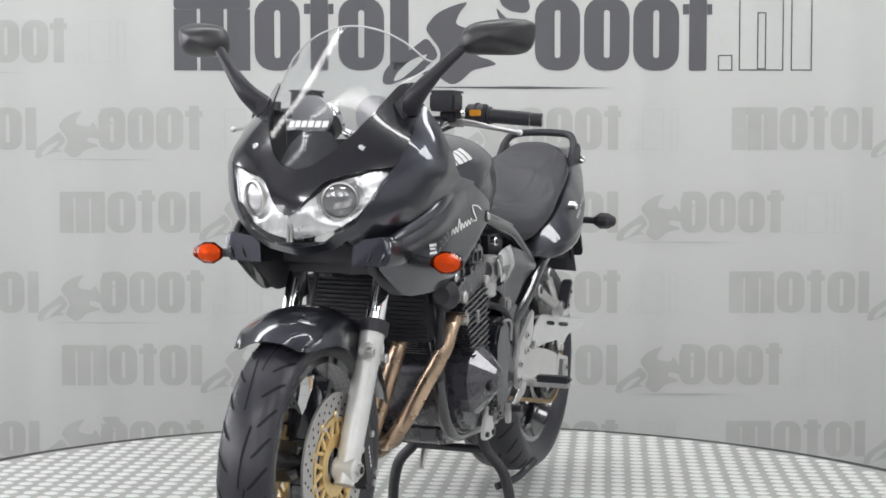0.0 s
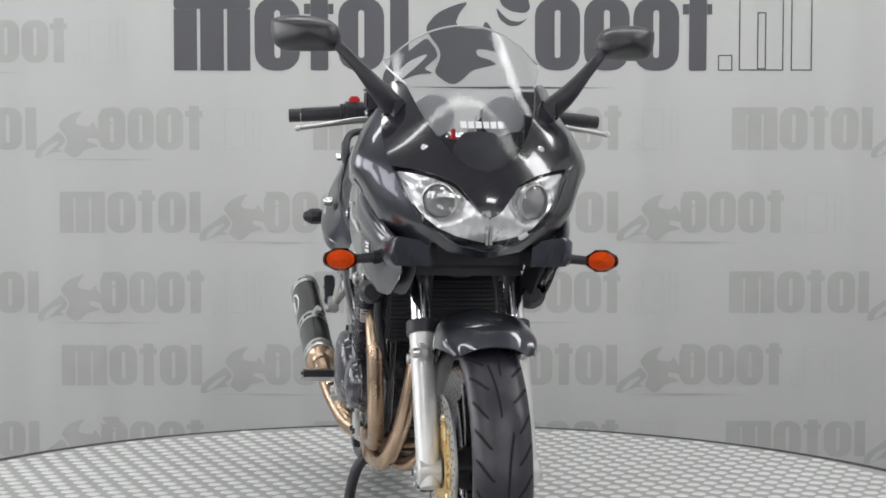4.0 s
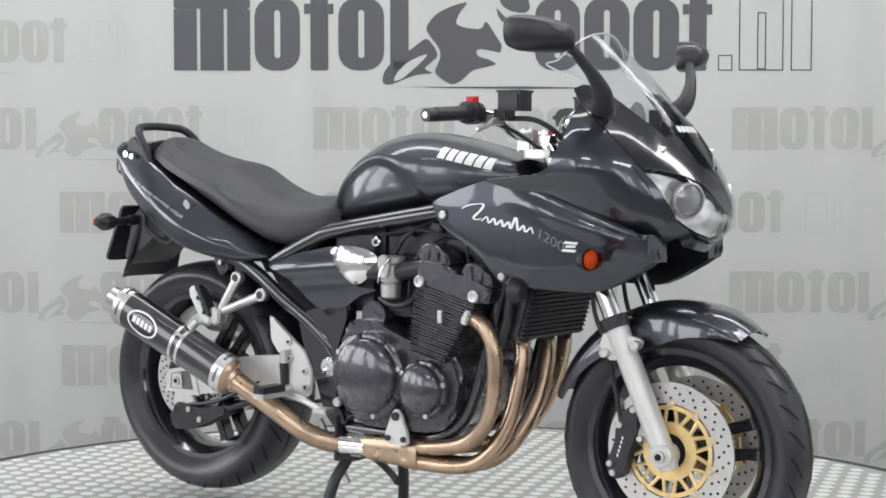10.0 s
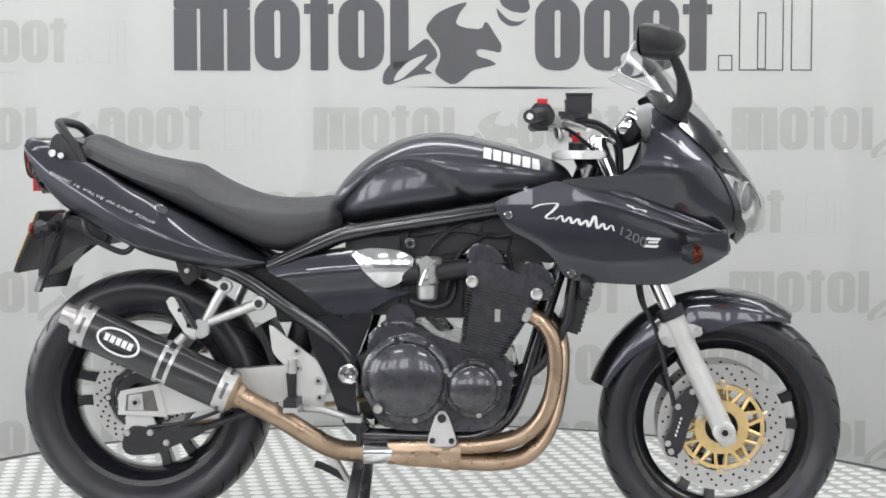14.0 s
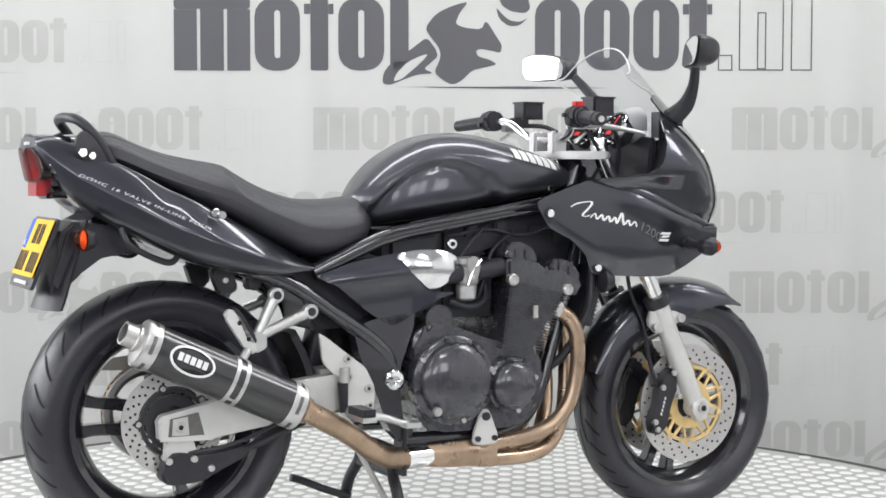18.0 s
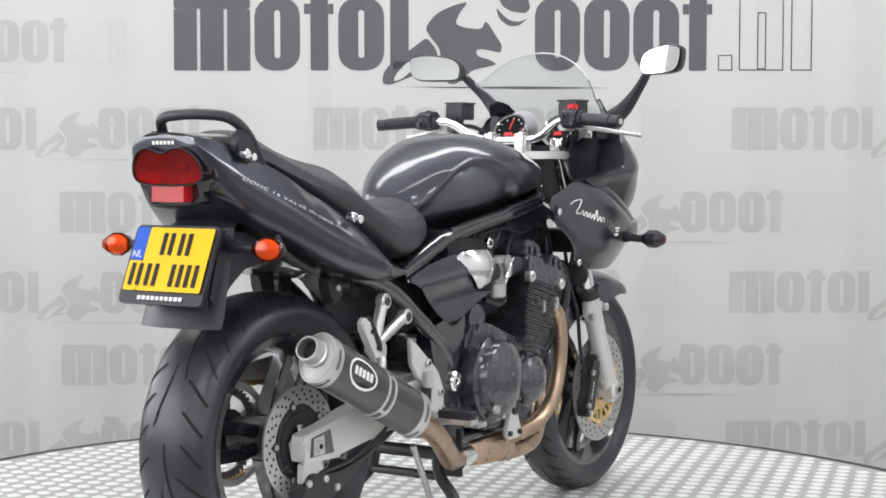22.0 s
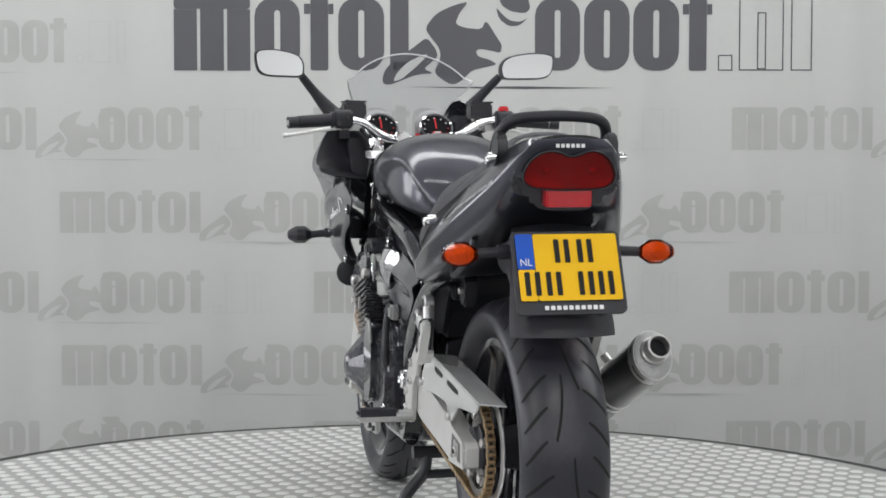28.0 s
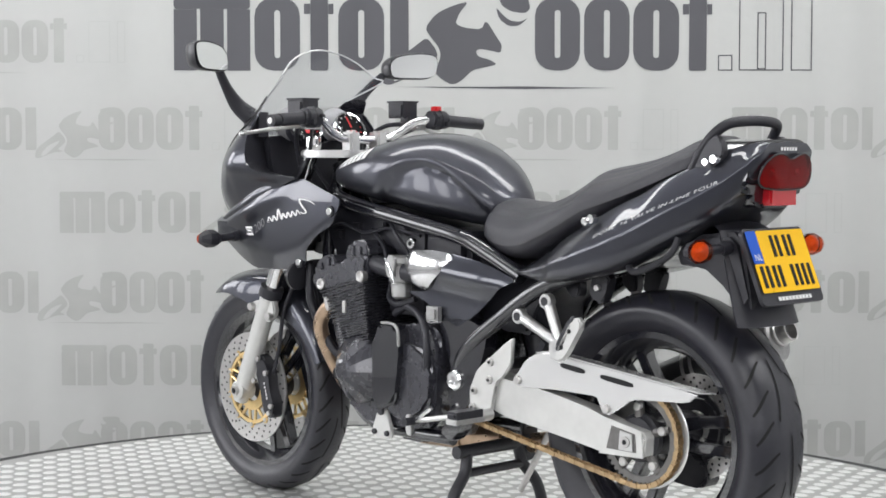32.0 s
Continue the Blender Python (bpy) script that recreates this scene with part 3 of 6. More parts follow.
grab_rail = part("grab_rail", tube(B(), grab_path(), 0.0112, 14, 8), PLASTIC, bike, "black grab rail behind the seat")
for s in (1, -1):
    part("rail_foot", prism(B(), rounded([(-0.950, 0.955), (-0.944, 0.984), (-0.928, 0.999), (-0.910, 0.984), (-0.890, 0.956), (-0.863, 0.916), (-0.887, 0.919), (-0.930, 0.934)], 0.2, 2), s * 0.102, s * 0.122, 0.004), MATTE, grab_rail, "black flat foot of the grab rail")
    part("rail_bolt", disc(B(), (-0.936, s * 0.132, 0.948), 0.0095, 0.016), CHROME, grab_rail)
    part("rail_bolt", disc(B(), (-0.915, s * 0.132, 0.942), 0.008, 0.014), CHROME, grab_rail)

# rear lamp: two red lobes over a red reflector, set in the back of the cowl


def rear_x(y, z, off=0.0):
    return -1.020 + (0.965 - z) * 0.22 + 1.0 * y * y - off


LOBES = rounded([(0.0, 0.945), (0.030, 0.959), (0.056, 0.958), (0.080, 0.942), (0.092, 0.917), (0.089, 0.897), (0.060, 0.886), (-0.060, 0.886), (-0.089, 0.897), (-0.092, 0.917), (-0.080, 0.942), (-0.056, 0.958), (-0.030, 0.959)], 0.25, 2)
tail_light = part("tail_light", patch(B(), LOBES, lambda y, z: Vector((rear_x(y, z, 0.019), y, z)), 0.012, 0.002), REDLENS, bike, "clear red two-lobed tail light")
part("lamp_bowl", patch(B(), [(y * 0.96, 0.923 + (z - 0.923) * 0.94) for y, z in LOBES],
                        lambda y, z: Vector((rear_x(y, z, 0.0055) - 0.0075 * min(1.2, ((abs(y) - 0.046) / 0.045) ** 2 + ((z - 0.922) / 0.034) ** 2), y, z)), 0.006, 0.001), RED, tail_light, "pale bowl behind the red lens")
part("lamp_rim", tube(B(), [(rear_x(p[0], p[1], 0.0165), p[0], p[1]) for p in LOBES + LOBES[:1]], 0.0024, 8, 1), PLASTIC, tail_light, "dark rim")
for s in (1, -1):
    part("bulb", lathe(B(), [(0.004, 0.008), (-0.004, 0.0075), (-0.007, 0.005), (-0.008, 0.001)], (rear_x(0.046, 0.922, 0.007), s * 0.046, 0.922), "x", 16), RED, tail_light, "pale bulb")
part("reflector", box(B(), -1.016, -0.94, -0.046, 0.046, 0.853, 0.889, 0.004), REDLOW, tail_light, "bright red reflector box")
BACK = [(0.030, 0.990), (0.062, 0.984), (0.086, 0.962), (0.103, 0.930), (0.109, 0.900), (0.100, 0.878), (0.062, 0.872), (0.055, 0.846)]
surround = prism(B(), rounded(BACK + [(-y, z) for y, z in BACK[::-1]], 0.2, 2), -1.020, -0.90, 0.010, "yz")
for v in surround.verts:
    v.co.x += (0.965 - v.co.z) * 0.22 + 1.0 * v.co.y ** 2
part("lamp_surround", surround, GLOSS, bike, "black surround below the tail light")
stroke("badge_stroke", [(-0.030 + 0.010 * i, 0, 0.007, 0.007, 0, 0) for i in range(6)], lambda y, z: Vector((-1.0265, -y, 0.966 + z)), WHITE, tail_cowl, "plain pale stroke of the maker's badge")

# rear mudguard with the number plate
rings = []
for x, z, w, deep in ((-0.885, 0.825, 0.070, 0.02), (-0.940, 0.800, 0.088, 0.03), (-0.968, 0.735, 0.094, 0.04), (-0.990, 0.675, 0.101, 0.045), (-1.008, 0.625, 0.106, 0.048), (-1.016, 0.603, 0.106, 0.048)):
    arc = [radians(75 * k / 7) for k in range(-7, 8)]
    rim = [(x + deep * (1 - math.cos(a)), w * math.sin(a) / math.sin(radians(75)), z) for a in arc]
    rings.append(rim + [(p[0] + 0.007, p[1] * 0.95, p[2] + 0.001) for p in rim[::-1]])
mudguard = part("rear_mudguard", loft(B(), rings), PLASTIC, bike, "black plastic rear mudguard")
part("mudguard_side", prism(B(), rounded([(-0.965, 0.800), (-0.83, 0.785), (-0.80, 0.745), (-0.811, 0.720), (-0.855, 0.732), (-0.894, 0.724), (-0.933, 0.678), (-0.975, 0.642), (-0.995, 0.640)], 0.15, 1), -0.086, 0.086, 0.012), PLASTIC, mudguard)


def on_plate(y, h, off=0.0):
    """A place on the tilted plate: h up from its lower edge."""
    return Vector((-1.046 + h * 0.385 - off, y, 0.652 + h * 0.94 + off * 0.3))


number_plate = part("number_plate", patch(B(), [(p[0], p[1]) for p in bar(-0.109, 0.109, 0, 0.163, 0.012)], lambda y, h: on_plate(y, h), 0.05, 0.008), PLASTIC, mudguard, "black plate holder with a yellow plate")
def plate_piece(name, y0, y1, h0, h1, material, r=0.004, off=0.0045, label=""):
    return part(name, patch(B(), bar(y0, y1, h0, h1, r), lambda y, h: on_plate(y, h, off), 0.05, 0.0015), material, mudguard, label)


plate_piece("plate_field", -0.101, 0.066, 0.026, 0.157, YELLOW, label="yellow plate with plain black bars")
plate_piece("plate_band", 0.067, 0.101, 0.088, 0.157, BLUE, label="blue band of the plate")
plate_piece("plate_field", 0.067, 0.101, 0.026, 0.087, YELLOW)
for y0, y1, h0, h1 in ((-0.004, 0.030, 0.100, 0.146), (-0.050, -0.018, 0.100, 0.146), (0.060, 0.092, 0.036, 0.082), (0.018, 0.050, 0.036, 0.082), (-0.046, -0.014, 0.036, 0.082),
                       (-0.086, -0.054, 0.036, 0.082)):
    for k in (0, 1):
        plate_piece("plate_bar", y0 + k * 0.020, y0 + k * 0.020 + 0.010, h0, h1, INK_SHADE, 0.002, 0.0062)
for i in range(10):
    plate_piece("holder_bar", -0.060 + i * 0.012, -0.052 + i * 0.012, 0.008, 0.016, WHITE, 0.001, 0.004)


lettering("band_lettering", "NL", 0.020, lambda u, v: on_plate(0.0955 - 0.023 * u, 0.094 + v, 0.0064), WHITE, mudguard, "white country letters on the blue band")


def winker(x, y, z, stalk, facing):
    """Winker: a six-sided lozenge lying crosswise, its amber half facing along x, its housing behind."""
    s = 1 if y > 0 else -1
    prof = [(-0.034, 0.0105), (-0.013, 0.0240), (0.012, 0.0240), (0.034, 0.0125), (0.037, 0.006)]

    def half(front, reach, start):
        rings = []
        for along, r in prof:
            ring = []
            for deg in (-90, -45, 0, 45, 90):
                a = radians(deg)
                ring.append((x + front * (start + reach * r * max(0.0, math.cos(a)) * (1.0 if deg == 0 else 1.15)), y + s * along, z + r * math.sin(a) * (1.0 if abs(deg) == 90 else 0.90)))
            rings.append(ring)
        return loft(B(), rings)
    root = part("winker", half(-facing, 1.15, 0.0), PLASTIC, bike, "black winker housing on a rubber stalk", 18)
    part("amber_lens", half(facing, 0.95, 0.001), AMBER, root, "clear faceted amber lens", 18)
    part("lamp_bowl", loft(B(), [[(x + facing * (0.003 + 0.004 * k), y + s * 0.0300 * q * math.cos(a), z + 0.0205 * q * math.sin(a)) for a in (2 * math.pi * i / 20 for i in range(20))] for k, q in ((-0.25, 1.0), (0, 0.7), (1, 0.35), (1.5, 0.05))]), ORANGE, root, "pale bowl behind the amber lens")
    part("stalk", tube(B(), [(x - facing * 0.006, y - s * 0.028, z), stalk], [0.010, 0.0115], 12, 4), PLASTIC, root)
    part("stalk_collar", tube(B(), [Vector((x - facing * 0.006, y - s * 0.028, z)).lerp(Vector(stalk), 0.62), Vector(stalk)], 0.0145, 14, 2), PLASTIC, root)
    return root


for s in (1, -1):
    winker(0.612, s * 0.284, 0.727, (0.60, s * 0.19, 0.733), 1)
    winker(-0.950, s * 0.199, 0.762, (-0.94, s * 0.09, 0.766), -1)

# ---- upper fairing: one surface of nose depth against width and height ----
NOSE = [(0.70, 0.72, 0.150, 0.58), (0.745, 0.745, 0.150, 0.60), (0.787, 0.788, 0.185, 0.60), (0.845, 0.796, 0.228, 0.58), (0.925, 0.757, 0.258, 0.55), (0.990, 0.712, 0.238, 0.53), (1.060, 0.662, 0.203, 0.47),
        (1.157, 0.572, 0.192, 0.36), (1.250, 0.472, 0.192, 0.26)]
NOSE = smooth_table(NOSE)
POW = 1.75


def nose_x(y, z):
    xn, w, xw = lerp_table(NOSE, z)
    s = min(1.0, abs(y) / w)
    return xw + (xn - xw) * (1 - s ** POW) ** (1 / POW)


def nose_y(x, z):
    xn, w, xw = lerp_table(NOSE, z)
    s = max(0.0, min(1.0, (x - xw) / (xn - xw)))
    y = w * (1 - s ** POW) ** (1 / POW)
    if x < xw:
        y -= 0.10 * (xw - x) ** 1.3
    # a crease runs back along the flank; below it the panel is dished down to the seam
    crease = 0.888 + 0.13 * (x - 0.38)
    seam = lerp_table([(0.303, 0.878), (0.45, 0.848), (0.60, 0.795), (0.70, 0.757)], x)[0]
    k = (crease - z) / max(0.02, crease - seam)
    if 0 < k < 1:
        y -= 0.010 * math.sin(math.pi * k ** 0.8) * min(1, max(0, (0.66 - x) / 0.07)) * min(1, max(0, (x - 0.32) / 0.12))
    return y


def front_put(off=0.0, s=1):
    def put(y, z):
        e = 1e-3
        n = Vector((1, -(nose_x(y + e, z) - nose_x(y - e, z)) / (2 * e), -(nose_x(y, z + e) - nose_x(y, z - e)) / (2 * e)))
        n.normalize()
        p = Vector((nose_x(y, z), y, z)) + n * off
        return Vector((p.x, s * p.y, p.z))
    return put


def side_put(s, off=0.0, func=nose_y):
    return lambda x, z: Vector((x, s * (func(x, z) + off), z))


HALF_LAMP = [(0.0, 0.821), (0.019, 0.831), (0.046, 0.861), (0.068, 0.888), (0.104, 0.905), (0.147, 0.916), (0.186, 0.921), (0.171, 0.879), (0.154, 0.848), (0.137, 0.822), (0.105, 0.795), (0.062, 0.774), (0.0, 0.760)]
UPPER_SIDE = [(0.303, 0.893), (0.45, 0.907), (0.487, 0.925), (0.512, 0.985), (0.520, 1.06), (0.540, 1.085), (0.575, 1.075), (0.605, 1.05), (0.628, 0.99)] + [(nose_x(y, z), z) for y, z in ((0.190, 0.932), (0.170, 0.895), (0.156, 0.862), (0.126, 0.805), (0.100, 0.778))] + [
              (0.70, 0.757), (0.60, 0.795), (0.45, 0.850)]
upper_fairing = part("upper_fairing", patch(B(), rounded([(0.0, 0.9), (0.0, 0.82)] + [(y * 1.02, z - 0.008) for y, z in HALF_LAMP[::-1]][:1] + [(0.065, 0.757), (0.135, 0.797), (0.172, 0.86), (0.198, 0.93), (0.185, 1.0), (0.10, 1.0)], 0.02, 1),
                                      front_put(-0.055), 0.02, 0.003), PLASTIC, bike, "dark inner shell of the upper fairing")
for s in (1, -1):
    part("fairing_side", patch(B(), rounded(UPPER_SIDE, 0.06, 1), side_put(s), 0.01, 0.004), PAINT, upper_fairing, "dark grey metallic fairing flank")
    # black panel that frames the screen and runs down to a point between the lamps
    part("chin", patch(B(), [(0.0, 0.755), (0.065, 0.768), (0.128, 0.810), (0.160, 0.864), (0.188, 0.922), (0.200, 0.930), (0.174, 0.860), (0.143, 0.800), (0.075, 0.754), (0.0, 0.740)],
                       front_put(0.003, s), 0.014, 0.006), PAINT, upper_fairing, "dark grey rim under the headlight")
    lamp = part("headlight", patch(B(), rounded(HALF_LAMP, 0.1, 1), front_put(0.003, s), 0.012, 0.0015), LENS, bike, "clear headlight glass over a bright reflector")
    # bowl round the projector, fluted steps below it and towards the middle
    def bowl(y, z, s=s):
        r = math.hypot(y - 0.098, z - 0.856)
        deep = 0.026 * max(0.0, 1 - (r / 0.056) ** 2)
        flute = 0.0010 * math.sin(y * 330 + z * 60) if r > 0.04 and y < 0.10 else 0.0014 * math.sin(y * 150 - z * 260)
        return front_put(-0.010, s)(y, z) - Vector((deep + flute, 0, 0))
    part("reflector", patch(B(), rounded([(p[0] * 0.985, 0.842 + (p[1] - 0.842) * 0.97) for p in HALF_LAMP], 0.1, 1), bowl, 0.0055, 0), REFLECT, lamp, "faceted chrome reflector")
    part("lamp_divider", box(B(), nose_x(0, 0.79) - 0.012, nose_x(0, 0.79) - 0.004, s * 0.004 - 0.003, s * 0.004 + 0.003, 0.768, 0.806, 0.001), CAST, lamp, "grey divider strip")
    cx = nose_x(0.098, 0.856) - 0.012
    ring = part("projector_ring", lathe(B(), [(-0.006, 0.0385), (0.004, 0.0385), (0.005, 0.0355), (-0.006, 0.035)], (0, 0, 0), "x", 32, True), STEEL, lamp, "grey metal ring")
    globe = part("projector", lathe(B(), [(-0.006, 0.035), (0.000, 0.034), (0.003, 0.030), (0.006, 0.022), (0.009, 0.010), (0.0095, 0.001)], (0, 0, 0), "x", 32), DARKGLASS, lamp, "dark projector lens")
    for ob in (ring, globe):
        ob.matrix_basis = pose(cx, s * 0.098, 0.856, 0, 6, s * 30)
    part("screen_bolt", disc(B(), (nose_x(0.123, 0.965) + 0.004, s * 0.123, 0.965), 0.0075, 0.008, "x"), CHROME, upper_fairing)
PANEL = [(0.019, 0.8325), (0.044, 0.863), (0.066, 0.891), (0.103, 0.908), (0.146, 0.919), (0.190, 0.926), (0.200, 0.99), (0.190, 1.05), (0.176, 1.098), (0.160, 1.108), (0.142, 1.102), (0.122, 1.040), (0.097, 0.990), (0.064, 0.948), (0.033, 0.924)]
part("screen_panel", patch(B(), rounded([(0.0, 0.823)] + PANEL + [(0.0, 0.914)] + [(-y, z) for y, z in PANEL[::-1]], 0.1, 1), front_put(0.004), 0.014, 0.004), GLOSS, upper_fairing, "gloss black panel round the windscreen")
part("dash_cowl", patch(B(), rounded([(-0.078, 0.935), (-0.066, 0.990), (-0.038, 1.020), (0.038, 1.020), (0.066, 0.990), (0.078, 0.935), (0.0, 0.905)], 0.15, 2), front_put(-0.035), 0.015, 0.003), PLASTIC, upper_fairing, "black cowl under the screen")
SCREEN_HALF = [(0.064, 0.946), (0.097, 0.988), (0.122, 1.038), (0.142, 1.102), (0.176, 1.152), (0.160, 1.166), (0.12, 1.200), (0.065, 1.226), (0.0, 1.236)]
windscreen = part("windscreen", patch(B(), [(0.0, 0.920), (0.035, 0.928)] + SCREEN_HALF + [(-y, z) for y, z in SCREEN_HALF[-2::-1]] + [(-0.035, 0.928)],
                                      front_put(0.0), 0.02, 0.003), SCREEN, bike, "clear curved windscreen")
# a pale bead paints the bright rim light along the screen's edge
edge = [front_put(0.0)(y, z) for y, z in [(0.142, 1.102)] + SCREEN_HALF[4:] + [(-y, z) for y, z in SCREEN_HALF[-2:3:-1]] + [(-0.142, 1.102)]]
part("screen_edge", tube(B(), edge, 0.0022, 8, 4), mat("screen_edge_rim_light", (0.55, 0.56, 0.57), 0.2, 0, 0.6), windscreen, "pale bead painting the rim light on the screen edge")
stroke("badge_stroke", badge_cells(-0.046, 0.046, 1.004, 1.004, 6, 0.014), front_put(0.005), WHITE, windscreen, "plain white stroke of the maker's badge")

# ---- lower fairing ----


def low_y(x, z):
    # the lower facet folds in below a crease
    fold_z = lerp_table([(0.15, 0.800), (0.19, 0.790), (0.267, 0.746), (0.304, 0.719), (0.413, 0.695), (0.55, 0.708), (0.72, 0.735)], x)[0]
    y = 0.224 - 0.35 * max(0, 0.80 - z) ** 1.7 - 0.10 * max(0, z - 0.84) - 0.42 * max(0, fold_z - z)
    if x > 0.42:
        y -= 0.62 * (x - 0.42) ** 2
    if x < 0.25:
        y -= 0.25 * (0.25 - x) ** 1.5
    # a raised shoulder along the upper edge towards the nose
    ridge = 0.893 - (x - 0.303) * 0.32
    y += 0.012 * math.exp(-((z - ridge + 0.018) / 0.022) ** 2) * min(1, max(0, (x - 0.33) / 0.15))
    return y


LOWER = [(0.154, 0.844), (0.25, 0.878), (0.303, 0.894), (0.45, 0.858), (0.60, 0.806), (0.70, 0.768), (0.712, 0.735), (0.70, 0.715), (0.615, 0.667), (0.561, 0.646), (0.454, 0.648), (0.34, 0.656), (0.319, 0.664),
         (0.292, 0.711), (0.251, 0.744), (0.184, 0.777), (0.154, 0.824)]


def ribbon(name, path, wide, put, material, parent, label=""):
    """A flat pen stroke along a path on a surface, thick and thin by its slope."""
    P = spline([(u, v, 0) for u, v in path], 6)
    bm, prev = B(), None
    for i, p in enumerate(P):
        d = (P[min(i + 1, len(P) - 1)] - P[max(i - 1, 0)]).normalized()
        h = wide * (0.35 + 0.65 * abs(d.y)) * (0.3 + 0.7 * math.sin(math.pi * (i + 0.5) / len(P)) ** 0.4)
        q = [bm.verts.new(put(p.x - d.y * h, p.y + d.x * h)), bm.verts.new(put(p.x + d.y * h, p.y - d.x * h))]
        if prev:
            bm.faces.new((prev[0], prev[1], q[1], q[0]))
        prev = q
    return part(name, bm, material, parent, label)


def script_wave(s):
    """A plain rising and falling wave that stands for the script, falling forward along the panel."""
    out = []
    for i in range(15):
        u = 0.296 + 0.0098 * i
        base = 0.806 - 0.180 * (u - 0.296)
        tall = 0.020 if i == 9 else 0.006
        out.append((u + (0.004 if i % 2 else 0.0), base + (tall if i % 2 else -0.006)))
    return out


for s in (1, -1):
    low = part("lower_fairing", patch(B(), rounded(LOWER, 0.18, 1), side_put(s, 0, low_y), 0.01, 0.004), PAINT, bike, "dark grey metallic lower fairing panel")
    part("inner_panel", patch(B(), rounded([(x, z) for x, z in LOWER[2:12]], 0.18, 1), side_put(s, -0.03, low_y), 0.04, 0.003), PLASTIC, low, "black inner panel")
    # duct nose under the headlight
    part("duct", loft(B(), [[(x, s * y, z) for y, z in ((0.106, 0.719), (0.185 + d, 0.720), (0.196 + d, 0.734), (0.198 + d, 0.770), (0.186 + d, 0.781), (0.110, 0.771))]
                            for x, d in ((0.706, -0.012), (0.702, -0.004), (0.690, 0.002), (0.62, 0.006), (0.50, 0.004))]), PAINT, low, "dark grey duct nose")
    for x, z in ((0.185, 0.811), (0.336, 0.674)):
        part("fairing_bolt", disc(B(), (x, s * (low_y(x, z) + 0.003), z), 0.0095, 0.008), CHROME, low)
        part("bolt_washer", disc(B(), (x, s * (low_y(x, z) + 0.001), z), 0.0145, 0.006), PLASTIC, low)
    part("fairing_bolt", disc(B(), (0.690, s * 0.186, 0.742), 0.007, 0.01), CHROME, low)
    put = side_put(s, 0.0025, low_y)
    ribbon("script_stroke", script_wave(s), 0.0036, put, WHITE, low, "plain pale stroke of the model script")
    ribbon("script_stroke", [(0.240, 0.827), (0.255, 0.834), (0.275, 0.838), (0.300, 0.838), (0.292, 0.824), (0.274, 0.808), (0.282, 0.803), (0.296, 0.806)], 0.0036, put, WHITE, low, "plain pale swash of the model script")
    lettering("size_lettering", "1200", 0.030, lambda u, v, put=put, s=s: put(0.447 + 0.060 * (u if s < 0 else 1 - u) + 0.25 * v, 0.767 - 0.030 * (u if s < 0 else 1 - u) + v), GREYTXT, low, "dull grey engine size number", 0.0)
    stroke("script_stroke", [(0.503, 0.7385, 0.032, 0.006, 0.004, -0.05), (0.512, 0.7475, 0.024, 0.005, 0.003, 0.0), (0.508, 0.7555, 0.032, 0.006, 0.004, -0.05)], put, WHITE, low, "plain pale stroke")
for s in (1, -1):
    rings = []
    for p in spline([(0.395, 0.874, 0), (0.475, 0.849, 0), (0.574, 0.811, 0), (0.655, 0.784, 0), (0.705, 0.768, 0)], 5):
        f = (p.x - 0.40) / 0.305
        wide, tall = 0.017 * (0.35 + 0.65 * math.sin(math.pi * min(1, 0.1 + f)) ** 0.6), 0.011 * min(1, 0.2 + 3 * f)
        base = max(nose_y(p.x, p.y), low_y(p.x, p.y)) - 0.004
        rings.append([(p.x, s * (base + tall * math.sin(a)), p.y + wide * math.cos(a)) for a in (2 * math.pi * k / 16 for k in range(16))])
    part("fairing_lip", loft(B(), rings), PAINT, upper_fairing, "rounded lip along the fairing seam")
part("headlight_bracket", box(B(), 0.46, 0.60, -0.125, 0.125, 0.715, 0.752, 0.012), PLASTIC, bike, "black lower cowl under the headlight")

